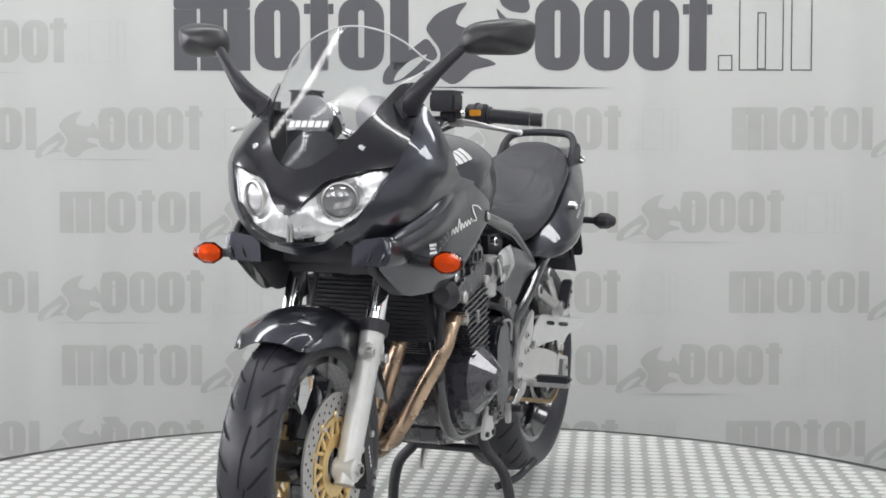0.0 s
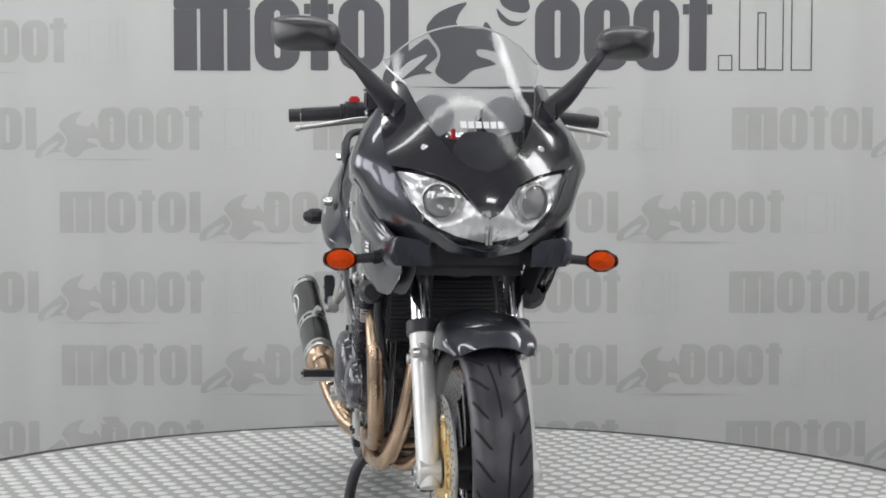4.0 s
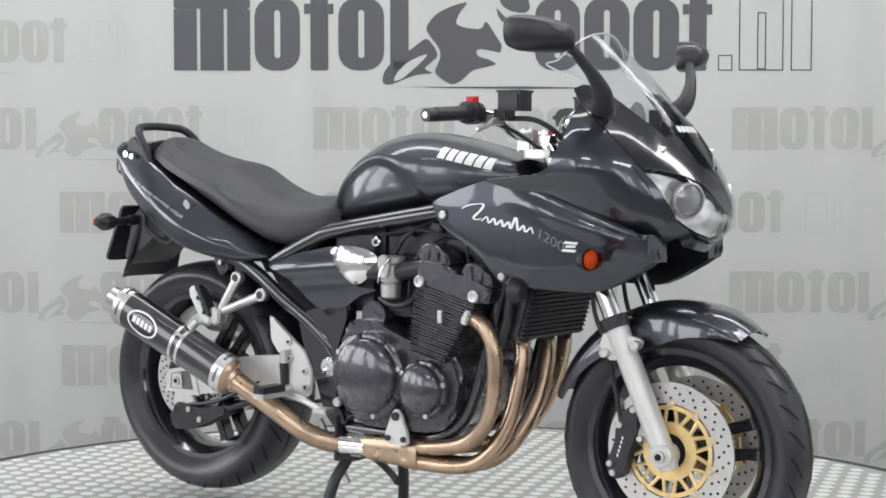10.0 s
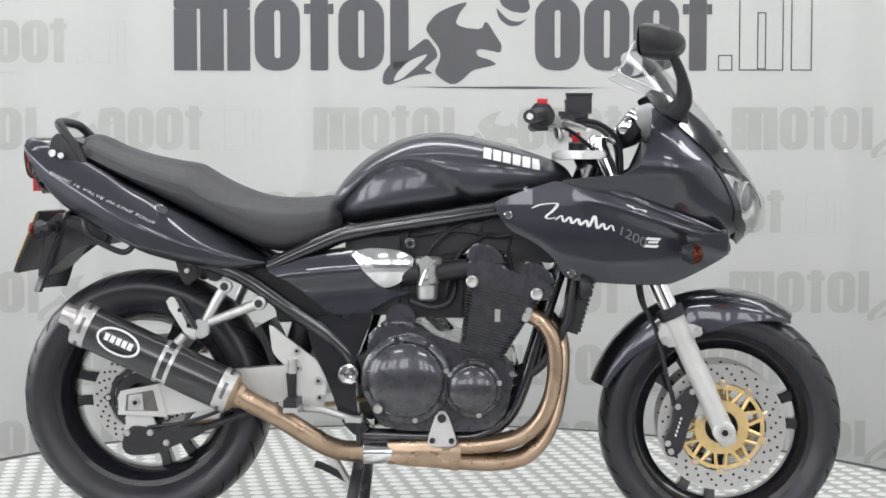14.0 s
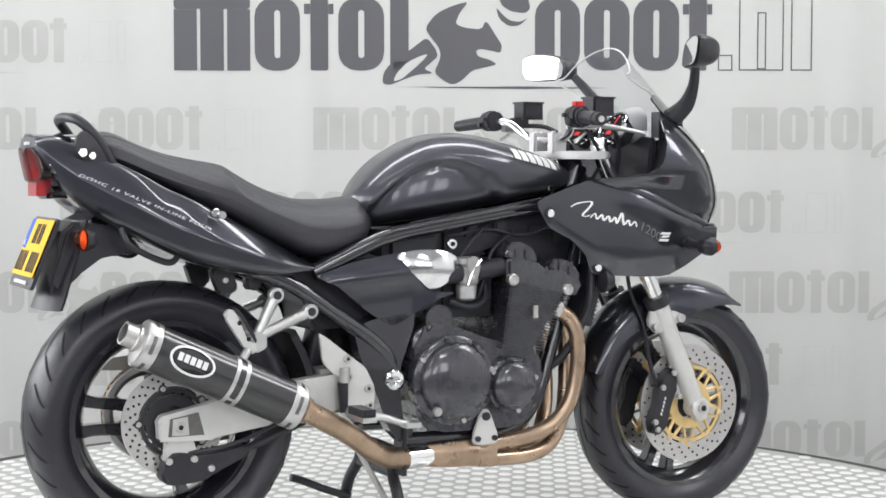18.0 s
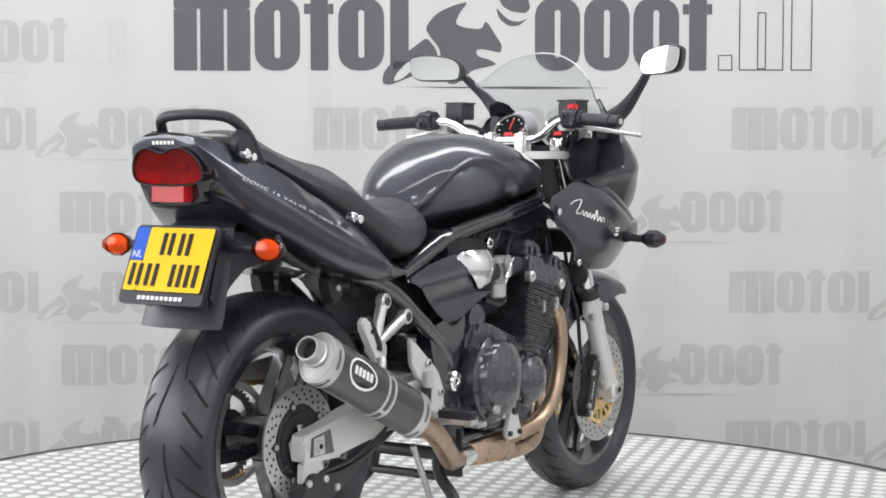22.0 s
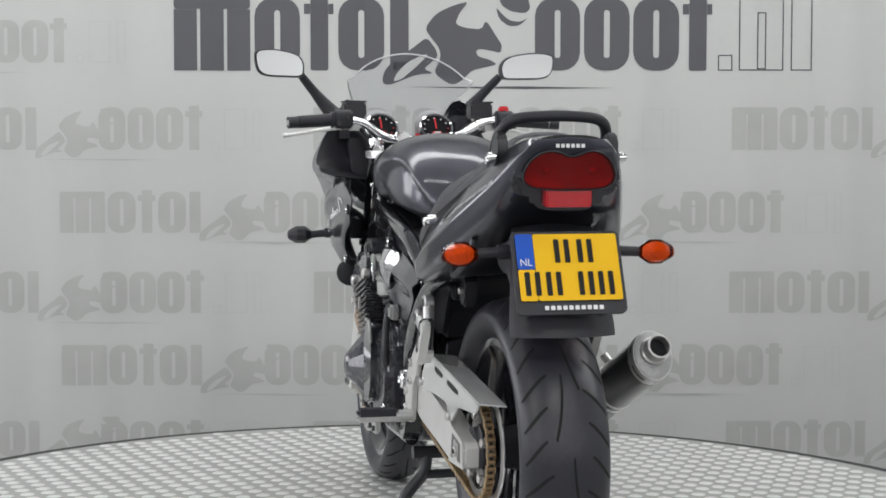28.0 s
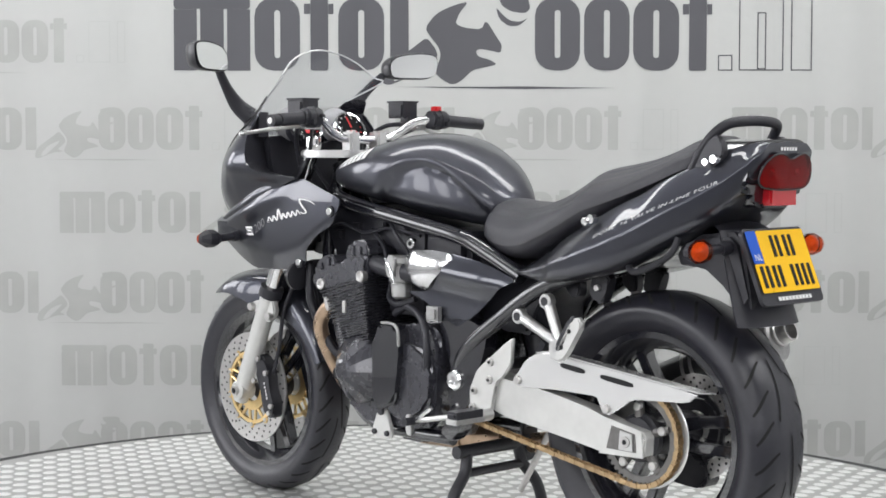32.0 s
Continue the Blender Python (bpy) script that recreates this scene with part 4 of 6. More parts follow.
# ---- mirrors ----
for s in (1, -1):
    head = B()
    rings = []
    for i, k in enumerate((0.0, 0.10, 0.25, 0.45, 0.65, 0.82, 0.93, 1.0)):
        x = 0.500 + 0.080 * k
        f = math.sqrt(max(0.0, 1 - k ** 2.4)) if k else 0.97
        rings.append([(x + 0.05 * f * (py - 0.355) / 0.075 * (-0.55), s * (0.355 + (py - 0.355) * max(f, 0.05)), 1.207 + (pz - 1.207) * max(f, 0.05))
                      for py, pz in ((p.x, p.y) for p in spline([(0.428, 1.222, 0), (0.420, 1.240, 0), (0.375, 1.246, 0), (0.310, 1.236, 0), (0.284, 1.214, 0), (0.282, 1.185, 0), (0.292, 1.170, 0), (0.340, 1.168, 0), (0.395, 1.170, 0), (0.420, 1.185, 0)], 4, True))])
    loft(head, rings)
    mirror = part("mirror", head, MIRRORCASE, bike, "black fairing mirror")
    glass = [(0.4955 + 0.10 * (pz - 1.207) + 0.05 * (py - 0.355) / 0.075 * (-0.55), s * (0.355 + (py - 0.355) * 0.91), 1.207 + (pz - 1.207) * 0.88)
             for py, pz in ((p.x, p.y) for p in spline([(0.428, 1.222, 0), (0.420, 1.240, 0), (0.375, 1.246, 0), (0.310, 1.236, 0), (0.284, 1.214, 0), (0.282, 1.185, 0), (0.292, 1.170, 0), (0.340, 1.168, 0), (0.395, 1.170, 0), (0.420, 1.185, 0)], 4, True))]
    bm = B()
    bm.faces.new([bm.verts.new(p) for p in glass])
    part("mirror_glass", bm, MIRROR, mirror, "pale mirror glass")
    part("mirror_arm", tube(B(), [(0.575, s * 0.175, 1.055), (0.592, s * 0.205, 1.085), (0.585, s * 0.245, 1.130), (0.560, s * 0.290, 1.180)], [0.026, 0.021, 0.014, 0.011], 14, 8), PLASTIC, mirror, "black mirror arm")
    part("mirror_foot", loft(B(), [[(0.565 + dx, s * (0.168 + dy), z) for dx, dy in ((-0.045, -0.012), (0.03, -0.016), (0.04, 0.006), (0.0, 0.022), (-0.04, 0.016))] for z in (1.00, 1.03, 1.055, 1.066)]), PLASTIC, mirror, "black rubber foot")

# ---- wheels ----


def tyre_profile(R, w, bead):
    """Half-round tread over flanks down to the bead."""
    h = w / 2
    return [(-h * 0.62, bead), (-h * 0.90, bead + (R - bead) * 0.30), (-h, bead + (R - bead) * 0.55), (-h * 0.93, R - (R - bead) * 0.28), (-h * 0.72, R - (R - bead) * 0.12), (-h * 0.40, R - (R - bead) * 0.03), (0, R),
            (h * 0.40, R - (R - bead) * 0.03), (h * 0.72, R - (R - bead) * 0.12), (h * 0.93, R - (R - bead) * 0.28), (h, bead + (R - bead) * 0.55), (h * 0.90, bead + (R - bead) * 0.30), (h * 0.62, bead)]


def wheel(name, C, R, w, spin, label):
    bead = 0.220
    prof = [(p.x, p.y) for p in spline([(a, r, 0) for a, r in tyre_profile(R, w, bead)], 3)]
    root = part(name, lathe(B(), [(-w * 0.36, 0.214), (-w * 0.36, 0.228), (-w * 0.30, 0.226), (-w * 0.28, 0.210), (-w * 0.12, 0.198), (w * 0.12, 0.198), (w * 0.28, 0.210), (w * 0.30, 0.226), (w * 0.36, 0.228), (w * 0.36, 0.214),
                                  (w * 0.25, 0.198), (w * 0.12, 0.186), (-w * 0.12, 0.186), (-w * 0.25, 0.198)], C, "y", 120, True), GLOSS, bike, label)
    part("tyre", lathe(B(), prof + [(w * 0.30, bead - 0.004), (-w * 0.30, bead - 0.004)], C, "y", 160, True), RUBBER, root, "black road tyre with a grooved tread")

    crown = [p for p in prof if p[1] > bead + (R - bead) * 0.56]

    def tread(u, a):
        """u across the tread from -1 to 1, a round the wheel."""
        along = u * w * 0.47
        r = float(np.interp(along, [p[0] for p in crown], [p[1] for p in crown])) + 0.0012
        return C + Vector((r * math.cos(a), along, r * math.sin(a)))
    # dark strips laid on the tread paint the shade inside its grooves
    grooves = B()
    count = 30
    for k in range(count):
        for s in (1, -1):
            a0 = 2 * math.pi * (k + (0.5 if s < 0 else 0)) / count
            lines = [(0.40 + 0.06 * (k % 3), 0.98, 0.15, 0.0085, 0.8)]
            if k % 4 == (0 if s > 0 else 2):
                lines.append((0.07, 0.32, 0.42, 0.0085, 1.8))
            for u0, u1, da, wd, bend in lines:
                prev = None
                for i in range(9):
                    f = i / 8
                    u, a = s * (u0 + (u1 - u0) * f ** bend), a0 + da * f
                    half = wd / R * 0.5 * (0.45 + 0.55 * math.sin(math.pi * (0.08 + 0.84 * f)))
                    slant = 0.5 * wd / w * min(1.0, da * 3)
                    q = [grooves.verts.new(tread(max(-1.0, min(1.0, u + s * slant)), a - half)), grooves.verts.new(tread(max(-1.0, min(1.0, u - s * slant)), a + half))]
                    if prev:
                        grooves.faces.new((prev[0], prev[1], q[1], q[0]))
                    prev = q
    tagged(part("tread_groove", grooves, GROOVE_SHADE, root, "dark strip painting the shade in a tread groove"), kind="stuff")
    # three broad spokes, each split by a long slot
    for k in range(3):
        a = radians(spin + 120 * k)
        for side in (1, -1):
            sp = B()
            pts = []
            for r, off, hw, hy in ((0.035, 0.016, 0.015, 0.024), (0.10, 0.028, 0.014, 0.020), (0.16, 0.031, 0.013, 0.018), (0.192, 0.038, 0.016, 0.020)):
                ring = []
                for dx, dy in ((-hw, -hy), (hw, -hy), (hw, hy), (-hw, hy)):
                    lx, ly = r, side * off + dx
                    ring.append(C + Vector((lx * math.cos(a) - ly * math.sin(a), dy, lx * math.sin(a) + ly * math.cos(a))))
                pts.append(ring)
            loft(sp, pts)
            bmesh.ops.bevel(sp, geom=sp.edges[:], offset=0.004, segments=2, affect="EDGES", clamp_overlap=True)
            part("spoke", sp, GLOSS, root)
    part("hub", lathe(B(), [(-w * 0.40, 0.026), (-w * 0.38, 0.040), (-w * 0.1, 0.048), (w * 0.1, 0.048), (w * 0.38, 0.040), (w * 0.40, 0.026)], C, "y", 32), MATTE, root)
    return root


def brake_disc(parent, C, y, R, inner, carrier_mat, hub_r, side, fingers=10, label="drilled steel brake disc"):
    c = Vector((C.x, y, C.z))
    d = part("brake_disc", lathe(B(), [(-0.0025, inner), (-0.0025, R), (0.0025, R), (0.0025, inner)], c, "y", 72, True), STEEL, parent, label)
    # black discs paint the shade of the drilled holes
    holes = B()
    for k in range(24):
        for j, rr in enumerate((0.25, 0.5, 0.75)):
            a = 2 * math.pi * (k + j * 0.36) / 24
            r = inner + (R - inner) * rr
            disc(holes, c + Vector((r * math.cos(a), 0, r * math.sin(a))), 0.0034, 0.0062, "y", 8, 0.05)
    tagged(part("drilled_hole", holes, INK_SHADE, parent, "dark disc painting the shade in a drilled hole"), kind="stuff")
    tint = "gold disc carrier" if carrier_mat is GOLD else "black disc carrier"
    part("carrier_ring", lathe(B(), [(-0.004, inner - 0.014), (-0.004, inner - 0.004), (0.004, inner - 0.004), (0.004, inner - 0.014)], c, "y", 60, True), carrier_mat, parent, tint)
    part("carrier_hub", lathe(B(), [(-0.005, hub_r - 0.012), (-0.005, hub_r + 0.014), (0.005, hub_r + 0.014), (0.005, hub_r - 0.012)], c, "y", 40, True), carrier_mat, parent, tint)
    for k in range(fingers):
        for lean in (-0.13, 0.13):
            a, b = 2 * math.pi * k / fingers, 2 * math.pi * k / fingers + lean * 1.6
            p0, p1 = c + Vector((hub_r * math.cos(a), 0, hub_r * math.sin(a))), c + Vector(((inner - 0.008) * math.cos(b), 0, (inner - 0.008) * math.sin(b)))
            part("carrier_arm", tube(B(), [p0, p1], 0.0048, 6, 2), carrier_mat, parent)
        a = 2 * math.pi * (k + 0.5) / fingers
        part("carrier_lug", disc(B(), c + Vector(((inner - 0.001) * math.cos(a), 0, (inner - 0.001) * math.sin(a))), 0.010, 0.011, "y", 12), carrier_mat, parent)
        part("bobbin", disc(B(), c + Vector(((inner - 0.001) * math.cos(a), side * 0.004, (inner - 0.001) * math.sin(a))), 0.0062, 0.009, "y", 12), STEEL, parent)
    return d


front_wheel = wheel("front_wheel", FW, 0.298, 0.120, 12, "gloss black three-spoke front wheel")
rear_wheel = wheel("rear_wheel", RW, 0.315, 0.182, 176, "gloss black three-spoke rear wheel")
for s in (1, -1):
    brake_disc(front_wheel, FW, s * 0.072, 0.155, 0.108, GOLD, 0.052, s)
brake_disc(rear_wheel, RW, -0.098, 0.120, 0.082, MATTE, 0.05, -1, 5)

# front mudguard


def front_guard():
    rings = []
    for i in range(27):
        a = radians(58 + (162 - 58) * i / 26)
        f = i / 26
        R = 0.324 if f > 0.12 else 0.324 - 0.010 * (1 - f / 0.12)
        wd = float(np.interp(f, [0, 0.10, 0.28, 0.45, 1.0], [0.078, 0.098, 0.100, 0.080, 0.070]))
        drop = float(np.interp(f, [0, 0.12, 0.35, 0.5, 0.7, 1.0], [0.012, 0.045, 0.085, 0.095, 0.060, 0.030]))
        sec = [(-wd - 0.004, -drop), (-wd, -drop * 0.5), (-wd * 0.86, -0.010), (-wd * 0.5, 0.006), (0, 0.012), (wd * 0.5, 0.006), (wd * 0.86, -0.010), (wd, -drop * 0.5), (wd + 0.004, -drop)]
        c = [(p.x, p.y) for p in spline([(u, v, 0) for u, v in sec], 3)]
        rings.append([FW + Vector(((R + v) * math.cos(a), u, (R + v) * math.sin(a))) for u, v in c])
    bm = loft(B(), rings, closed=False, caps=False)
    return shell(bm, 0.003, FW)


part("front_mudguard", front_guard(), PAINT, bike, "dark grey metallic front mudguard")

# forks
AX, TOP = Vector((0.709, 0, 0.290)), Vector((0.392, 0, 0.985))
for s in (1, -1):
    y = Vector((0, s * 0.103, 0))
    at = lambda k: AX.lerp(TOP, k) + y
    leg = part("fork_leg", tube(B(), [at(-0.045), at(0.0), at(0.08), at(0.36), at(0.395)], [0.020, 0.0255, 0.026, 0.0265, 0.030], 20, 4), SILVER, bike, "silver fork leg")
    part("axle_lug", lathe(B(), [(-0.026, 0.022), (-0.022, 0.027), (0.022, 0.027), (0.026, 0.022)], AX + y, "y", 24), SILVER, leg)
    part("axle_nut", lathe(B(), [(-0.005, 0.014), (0.005, 0.014)], AX + Vector((0, s * 0.132, 0)), "y", 12), STEEL, leg)
    part("axle_bore", disc(B(), AX + Vector((0, s * 0.1365, 0)), 0.008, 0.004), INK_SHADE, leg)
    part("dust_seal", tube(B(), [at(0.393), at(0.43)], 0.033, 20, 2), PLASTIC, leg, "black dust seal")
    part("stanchion", tube(B(), [at(0.42), at(1.0)], 0.0215, 18, 2), CHROME, leg, "chrome fork tube")
    part("guard_bolt", disc(B(), at(0.34) + Vector((0.040, s * 0.02, 0.005)), 0.011, 0.018), STEEL, leg)
    part("guard_bolt", disc(B(), at(0.33) + Vector((-0.040, s * 0.02, -0.01)), 0.011, 0.018), STEEL, leg)
    part("leg_lug", prism(B(), rounded([(p.x, p.z) for p in (at(0.35) + Vector((0.055, 0, 0.012)), at(0.35) + Vector((0.05, 0, -0.012)), at(0.30) + Vector((-0.035, 0, -0.012)), at(0.345) + Vector((-0.055, 0, -0.012)), at(0.37) + Vector((-0.035, 0, 0.012)))], 0.2, 1),
                           s * 0.098, s * 0.118, 0.004), SILVER, leg)
    # brake caliper behind the leg
    cal = part("brake_caliper", prism(B(), rounded([(0.612, 0.388), (0.640, 0.400), (0.652, 0.360), (0.625, 0.300), (0.612, 0.245), (0.596, 0.222), (0.572, 0.226), (0.566, 0.262), (0.585, 0.305), (0.588, 0.345)], 0.2, 2),
                                      s * 0.052, s * 0.108, 0.007), MATTE, bike, "black six-piston brake caliper")
    for x, z in ((0.598, 0.348), (0.583, 0.238), (0.575, 0.258), (0.632, 0.385), (0.650, 0.322)):
        part("caliper_bolt", disc(B(), (x, s * 0.110, z), 0.0075, 0.010), STEEL, cal)
    part("caliper_bracket", prism(B(), rounded([(0.630, 0.400), (0.655, 0.415), (0.668, 0.335), (0.650, 0.310), (0.636, 0.330)], 0.2, 1), s * 0.080, s * 0.100, 0.003), SILVER, cal)
    for i in range(5):
        part("caliper_mark", box(B(), 0.592 + i * 0.003, 0.596 + i * 0.003, s * 0.1085, s * 0.109, 0.275 + i * 0.010, 0.282 + i * 0.010, 0), WHITE, cal)
    part("brake_hose", tube(B(), [(0.592, s * 0.088, 0.345), (0.572, s * 0.082, 0.42), (0.548, s * 0.085, 0.52), (0.512, s * 0.08, 0.60), (0.50, s * 0.07, 0.70)], 0.0055, 8, 6), PLASTIC, bike, "black brake hose")
part("lower_yoke", box(B(), 0.485, 0.560, -0.125, 0.125, 0.690, 0.725, 0.01), MATTE, bike)
part("steering_stem", tube(B(), [(0.49, 0, 0.69), (0.365, 0, 0.955)], 0.028, 18, 2), MATTE, bike)
# ---- frame ----
frame_root = part("frame", tube(B(), [(0.34, 0, 0.80), (0.385, 0, 0.93)], 0.036, 20, 3), GLOSS, bike, "gloss black tubular frame")
for s in (1, -1):
    part("top_tube", tube(B(), [(0.36, s * 0.045, 0.865), (0.27, s * 0.115, 0.842), (0.15, s * 0.138, 0.820), (-0.05, s * 0.142, 0.787), (-0.20, s * 0.142, 0.760), (-0.27, s * 0.140, 0.735), (-0.40, s * 0.135, 0.675)], 0.0185, 16, 6), GLOSS, frame_root)
    part("tank_rail", tube(B(), [(0.20, s * 0.148, 0.842), (0.0, s * 0.153, 0.808), (-0.21, s * 0.148, 0.772)], 0.0075, 10, 4), GLOSS, frame_root)
    part("rear_stay", tube(B(), [(-0.182, s * 0.124, 0.395), (-0.205, s * 0.137, 0.465), (-0.258, s * 0.143, 0.517), (-0.35, s * 0.150, 0.578), (-0.47, s * 0.148, 0.655), (-0.62, s * 0.135, 0.705), (-0.80, s * 0.11, 0.775)], 0.0185, 14, 6), GLOSS, frame_root)
    part("down_tube", tube(B(), [(0.365, s * 0.05, 0.83), (0.318, s * 0.115, 0.70), (0.285, s * 0.125, 0.60), (0.258, s * 0.125, 0.508), (0.222, s * 0.125, 0.390), (0.182, s * 0.125, 0.312), (0.11, s * 0.125, 0.270), (0.0, s * 0.125, 0.266), (-0.165, s * 0.125, 0.268)], 0.0165, 14, 6), GLOSS, frame_root)
    part("pivot_plate", prism(B(), rounded([(-0.305, 0.540), (-0.260, 0.562), (-0.140, 0.580), (-0.150, 0.538), (-0.188, 0.437), (-0.176, 0.311), (-0.142, 0.290), (-0.178, 0.262), (-0.215, 0.300), (-0.248, 0.391), (-0.290, 0.480)], 0.15, 2), s * 0.112, s * 0.152, 0.010), GLOSS, frame_root, "gloss black pivot plate")
    part("pivot_cap", lathe(B(), [(-0.010 * s, 0.0245), (0.002 * s, 0.0245), (0.006 * s, 0.020), (0.007 * s, 0.010), (0.004 * s, 0.006)], (-0.200, s * 0.157, 0.418), "y", 24), CHROME, frame_root, "round chrome pivot cap")
    cover = part("side_cover", patch(B(), rounded([(-0.405, 0.668), (-0.30, 0.702), (-0.175, 0.722), (-0.160, 0.670), (-0.116, 0.626), (-0.040, 0.621), (-0.100, 0.604), (-0.176, 0.556), (-0.205, 0.545), (-0.262, 0.576), (-0.343, 0.640)], 0.15, 1),
                                     lambda x, z, s=s: Vector((x, s * (0.152 + 0.022 * math.exp(-((z - 0.672 - 0.10 * (x + 0.2)) / 0.030) ** 2) - 0.10 * max(0, -0.30 - x) + 0.012 * max(0, min(1, (x + 0.15) / 0.05))), z)), 0.012, 0.004), PAINT, bike, "dark grey metallic side cover")
    part("airbox_cover", patch(B(), rounded([(-0.205, 0.713), (-0.150, 0.727), (-0.080, 0.724), (-0.040, 0.706), (-0.045, 0.675), (-0.077, 0.640), (-0.115, 0.627), (-0.165, 0.672)], 0.2, 2),
                               lambda x, z, s=s: Vector((x, s * (0.160 + 0.030 * max(0.0, 1 - ((x + 0.105) / 0.085) ** 2 - ((z - 0.685) / 0.065) ** 2)), z)), 0.008, 0.005), INTAKE, bike, "bright chrome intake cover")
    part("lug", disc(B(), (-0.052, s * 0.158, 0.738), 0.013, 0.014), CHROME, frame_root)
    part("lug_bore", disc(B(), (-0.052, s * 0.1655, 0.738), 0.006, 0.002), INK_SHADE, frame_root)

# black masses between the tubes: airbox, battery tray, inner rear guard
part("airbox", box(B(), -0.215, -0.060, -0.132, 0.132, 0.560, 0.772, 0.02), PLASTIC, bike, "black airbox")
part("battery_tray", prism(B(), rounded([(-0.50, 0.675), (-0.21, 0.72), (-0.22, 0.565), (-0.315, 0.540), (-0.385, 0.535), (-0.395, 0.600), (-0.44, 0.642)], 0.1, 1), -0.098, 0.098, 0.01), PLASTIC, bike, "black tray under the seat")
rings = []
for i in range(15):
    a = radians(4 + 28 * i / 14)
    rings.append([RW + Vector((r * math.cos(a), y, r * math.sin(a))) for y, r in ((0.10, 0.335), (0.10, 0.352), (0.06, 0.366), (-0.06, 0.366), (-0.10, 0.352), (-0.10, 0.335), (-0.06, 0.350), (0.06, 0.350))])
part("inner_guard", loft(B(), rings), PLASTIC, bike, "black inner rear mudguard")
part("shock", tube(B(), [(-0.36, 0.0, 0.42), (-0.30, 0, 0.62)], 0.035, 16, 3), MATTE, bike, "black shock absorber")
for s in (1, -1):
    part("tail_bracket", prism(B(), rounded([(-0.556, 0.675), (-0.530, 0.685), (-0.505, 0.665), (-0.53, 0.635), (-0.556, 0.640)], 0.2, 1), s * 0.085, s * 0.115, 0.004), MATTE, bike)
    part("tail_bracket", prism(B(), rounded([(-0.640, 0.690), (-0.585, 0.690), (-0.576, 0.645), (-0.594, 0.640), (-0.602, 0.626), (-0.618, 0.628), (-0.628, 0.656)], 0.2, 1), s * 0.080, s * 0.108, 0.004), MATTE, bike, "black bracket under the tail")
    part("bracket_bolt", disc(B(), (-0.606, s * 0.112, 0.662), 0.007, 0.01), STEEL, bike)
    part("luggage_hook", tube(B(), [(-0.855, s * 0.145, 0.785), (-0.846, s * 0.152, 0.755), (-0.820, s * 0.155, 0.735), (-0.765, s * 0.160, 0.710), (-0.740, s * 0.160, 0.712), (-0.725, s * 0.150, 0.735)], 0.0075, 8, 5), MATTE, bike, "black luggage hook")

# ---- engine ----
engine = part("engine", prism(B(), rounded([(-0.155, 0.515), (-0.145, 0.330), (-0.110, 0.285), (0.140, 0.285), (0.185, 0.330), (0.205, 0.440), (0.165, 0.490), (0.060, 0.500), (-0.060, 0.545), (-0.120, 0.545)], 0.15, 2), -0.165, 0.165, 0.012), ENGINE, bike, "satin black four-cylinder engine")
part("sump", prism(B(), rounded([(-0.08, 0.300), (0.12, 0.300), (0.105, 0.235), (-0.05, 0.232)], 0.2, 2), -0.075, 0.085, 0.012), ENGINE, engine)


def cover(c, r, depth, s, name, label=""):
    """A round domed engine cover with bolts on its flange."""
    x, z = c
    prof = [(0.150, r), (0.150 + depth * 0.50, r), (0.150 + depth * 0.55, r * 0.965), (0.150 + depth * 0.58, r * 0.87), (0.150 + depth * 0.78, r * 0.84), (0.150 + depth * 0.86, r * 0.79), (0.150 + depth * 0.96, r * 0.62), (0.150 + depth * 1.03, r * 0.42), (0.150 + depth * 1.07, r * 0.2), (0.150 + depth * 1.08, 0.001)]
    ob = part(name, lathe(B(), [(s * a, q) for a, q in prof], (x, 0, z), "y", 48), ENGINE, engine, label)
    for k in range(8):
        a = 2 * math.pi * (k + 0.3) / 8
        part("cover_bolt", disc(B(), (x + r * 0.93 * math.cos(a), s * (0.150 + depth * 0.58), z + r * 0.93 * math.sin(a)), 0.0065, 0.008, "y", 12), STEEL if k % 3 == 0 else MATTE, engine)
    return ob


cover((-0.057, 0.412), 0.108, 0.070, -1, "clutch_cover", "glossy black round clutch cover")
cover((0.104, 0.392), 0.070, 0.062, -1, "pulser_cover", "glossy black round pulser cover")
part("oil_cap", lathe(B(), [(-0.228, 0.010), (-0.221, 0.012), (-0.219, 0.012)], (-0.120, 0, 0.345), "y", 16), STEEL, engine)
part("starter", tube(B(), [(-0.075, -0.14, 0.555), (-0.075, 0.10, 0.555)], 0.036, 20, 2), ENGINE, engine)
part("alternator_cover", lathe(B(), [(0.150, 0.088), (0.185, 0.088), (0.190, 0.084), (0.236, 0.030), (0.240, 0.022), (0.2405, 0.001)], (0.118, 0, 0.415), "y", 12), ENGINE, engine, "faceted black alternator cover", 12)
part("cover_boss", disc(B(), (0.150, 0.215, 0.405), 0.016, 0.03), INK_SHADE, engine)
part("sprocket_cover", prism(B(), rounded([(-0.150, 0.475), (-0.05, 0.500), (0.03, 0.490), (0.045, 0.340), (-0.02, 0.300), (-0.135, 0.325)], 0.18, 2), 0.150, 0.188, 0.012), ENGINE, engine, "black sprocket cover")
part("side_case", prism(B(), rounded([(0.040, 0.318), (0.042, 0.510), (0.012, 0.540), (-0.045, 0.535), (-0.055, 0.480), (-0.036, 0.345)], 0.12, 2), 0.10, 0.205, 0.008), GLOSS, engine, "gloss black side case")
part("elbow", tube(B(), [(0.005, 0.206, 0.543), (-0.036, 0.207, 0.543), (-0.054, 0.207, 0.528), (-0.056, 0.206, 0.490)], 0.004, 10, 6), CAST, engine, "silver elbow bracket")
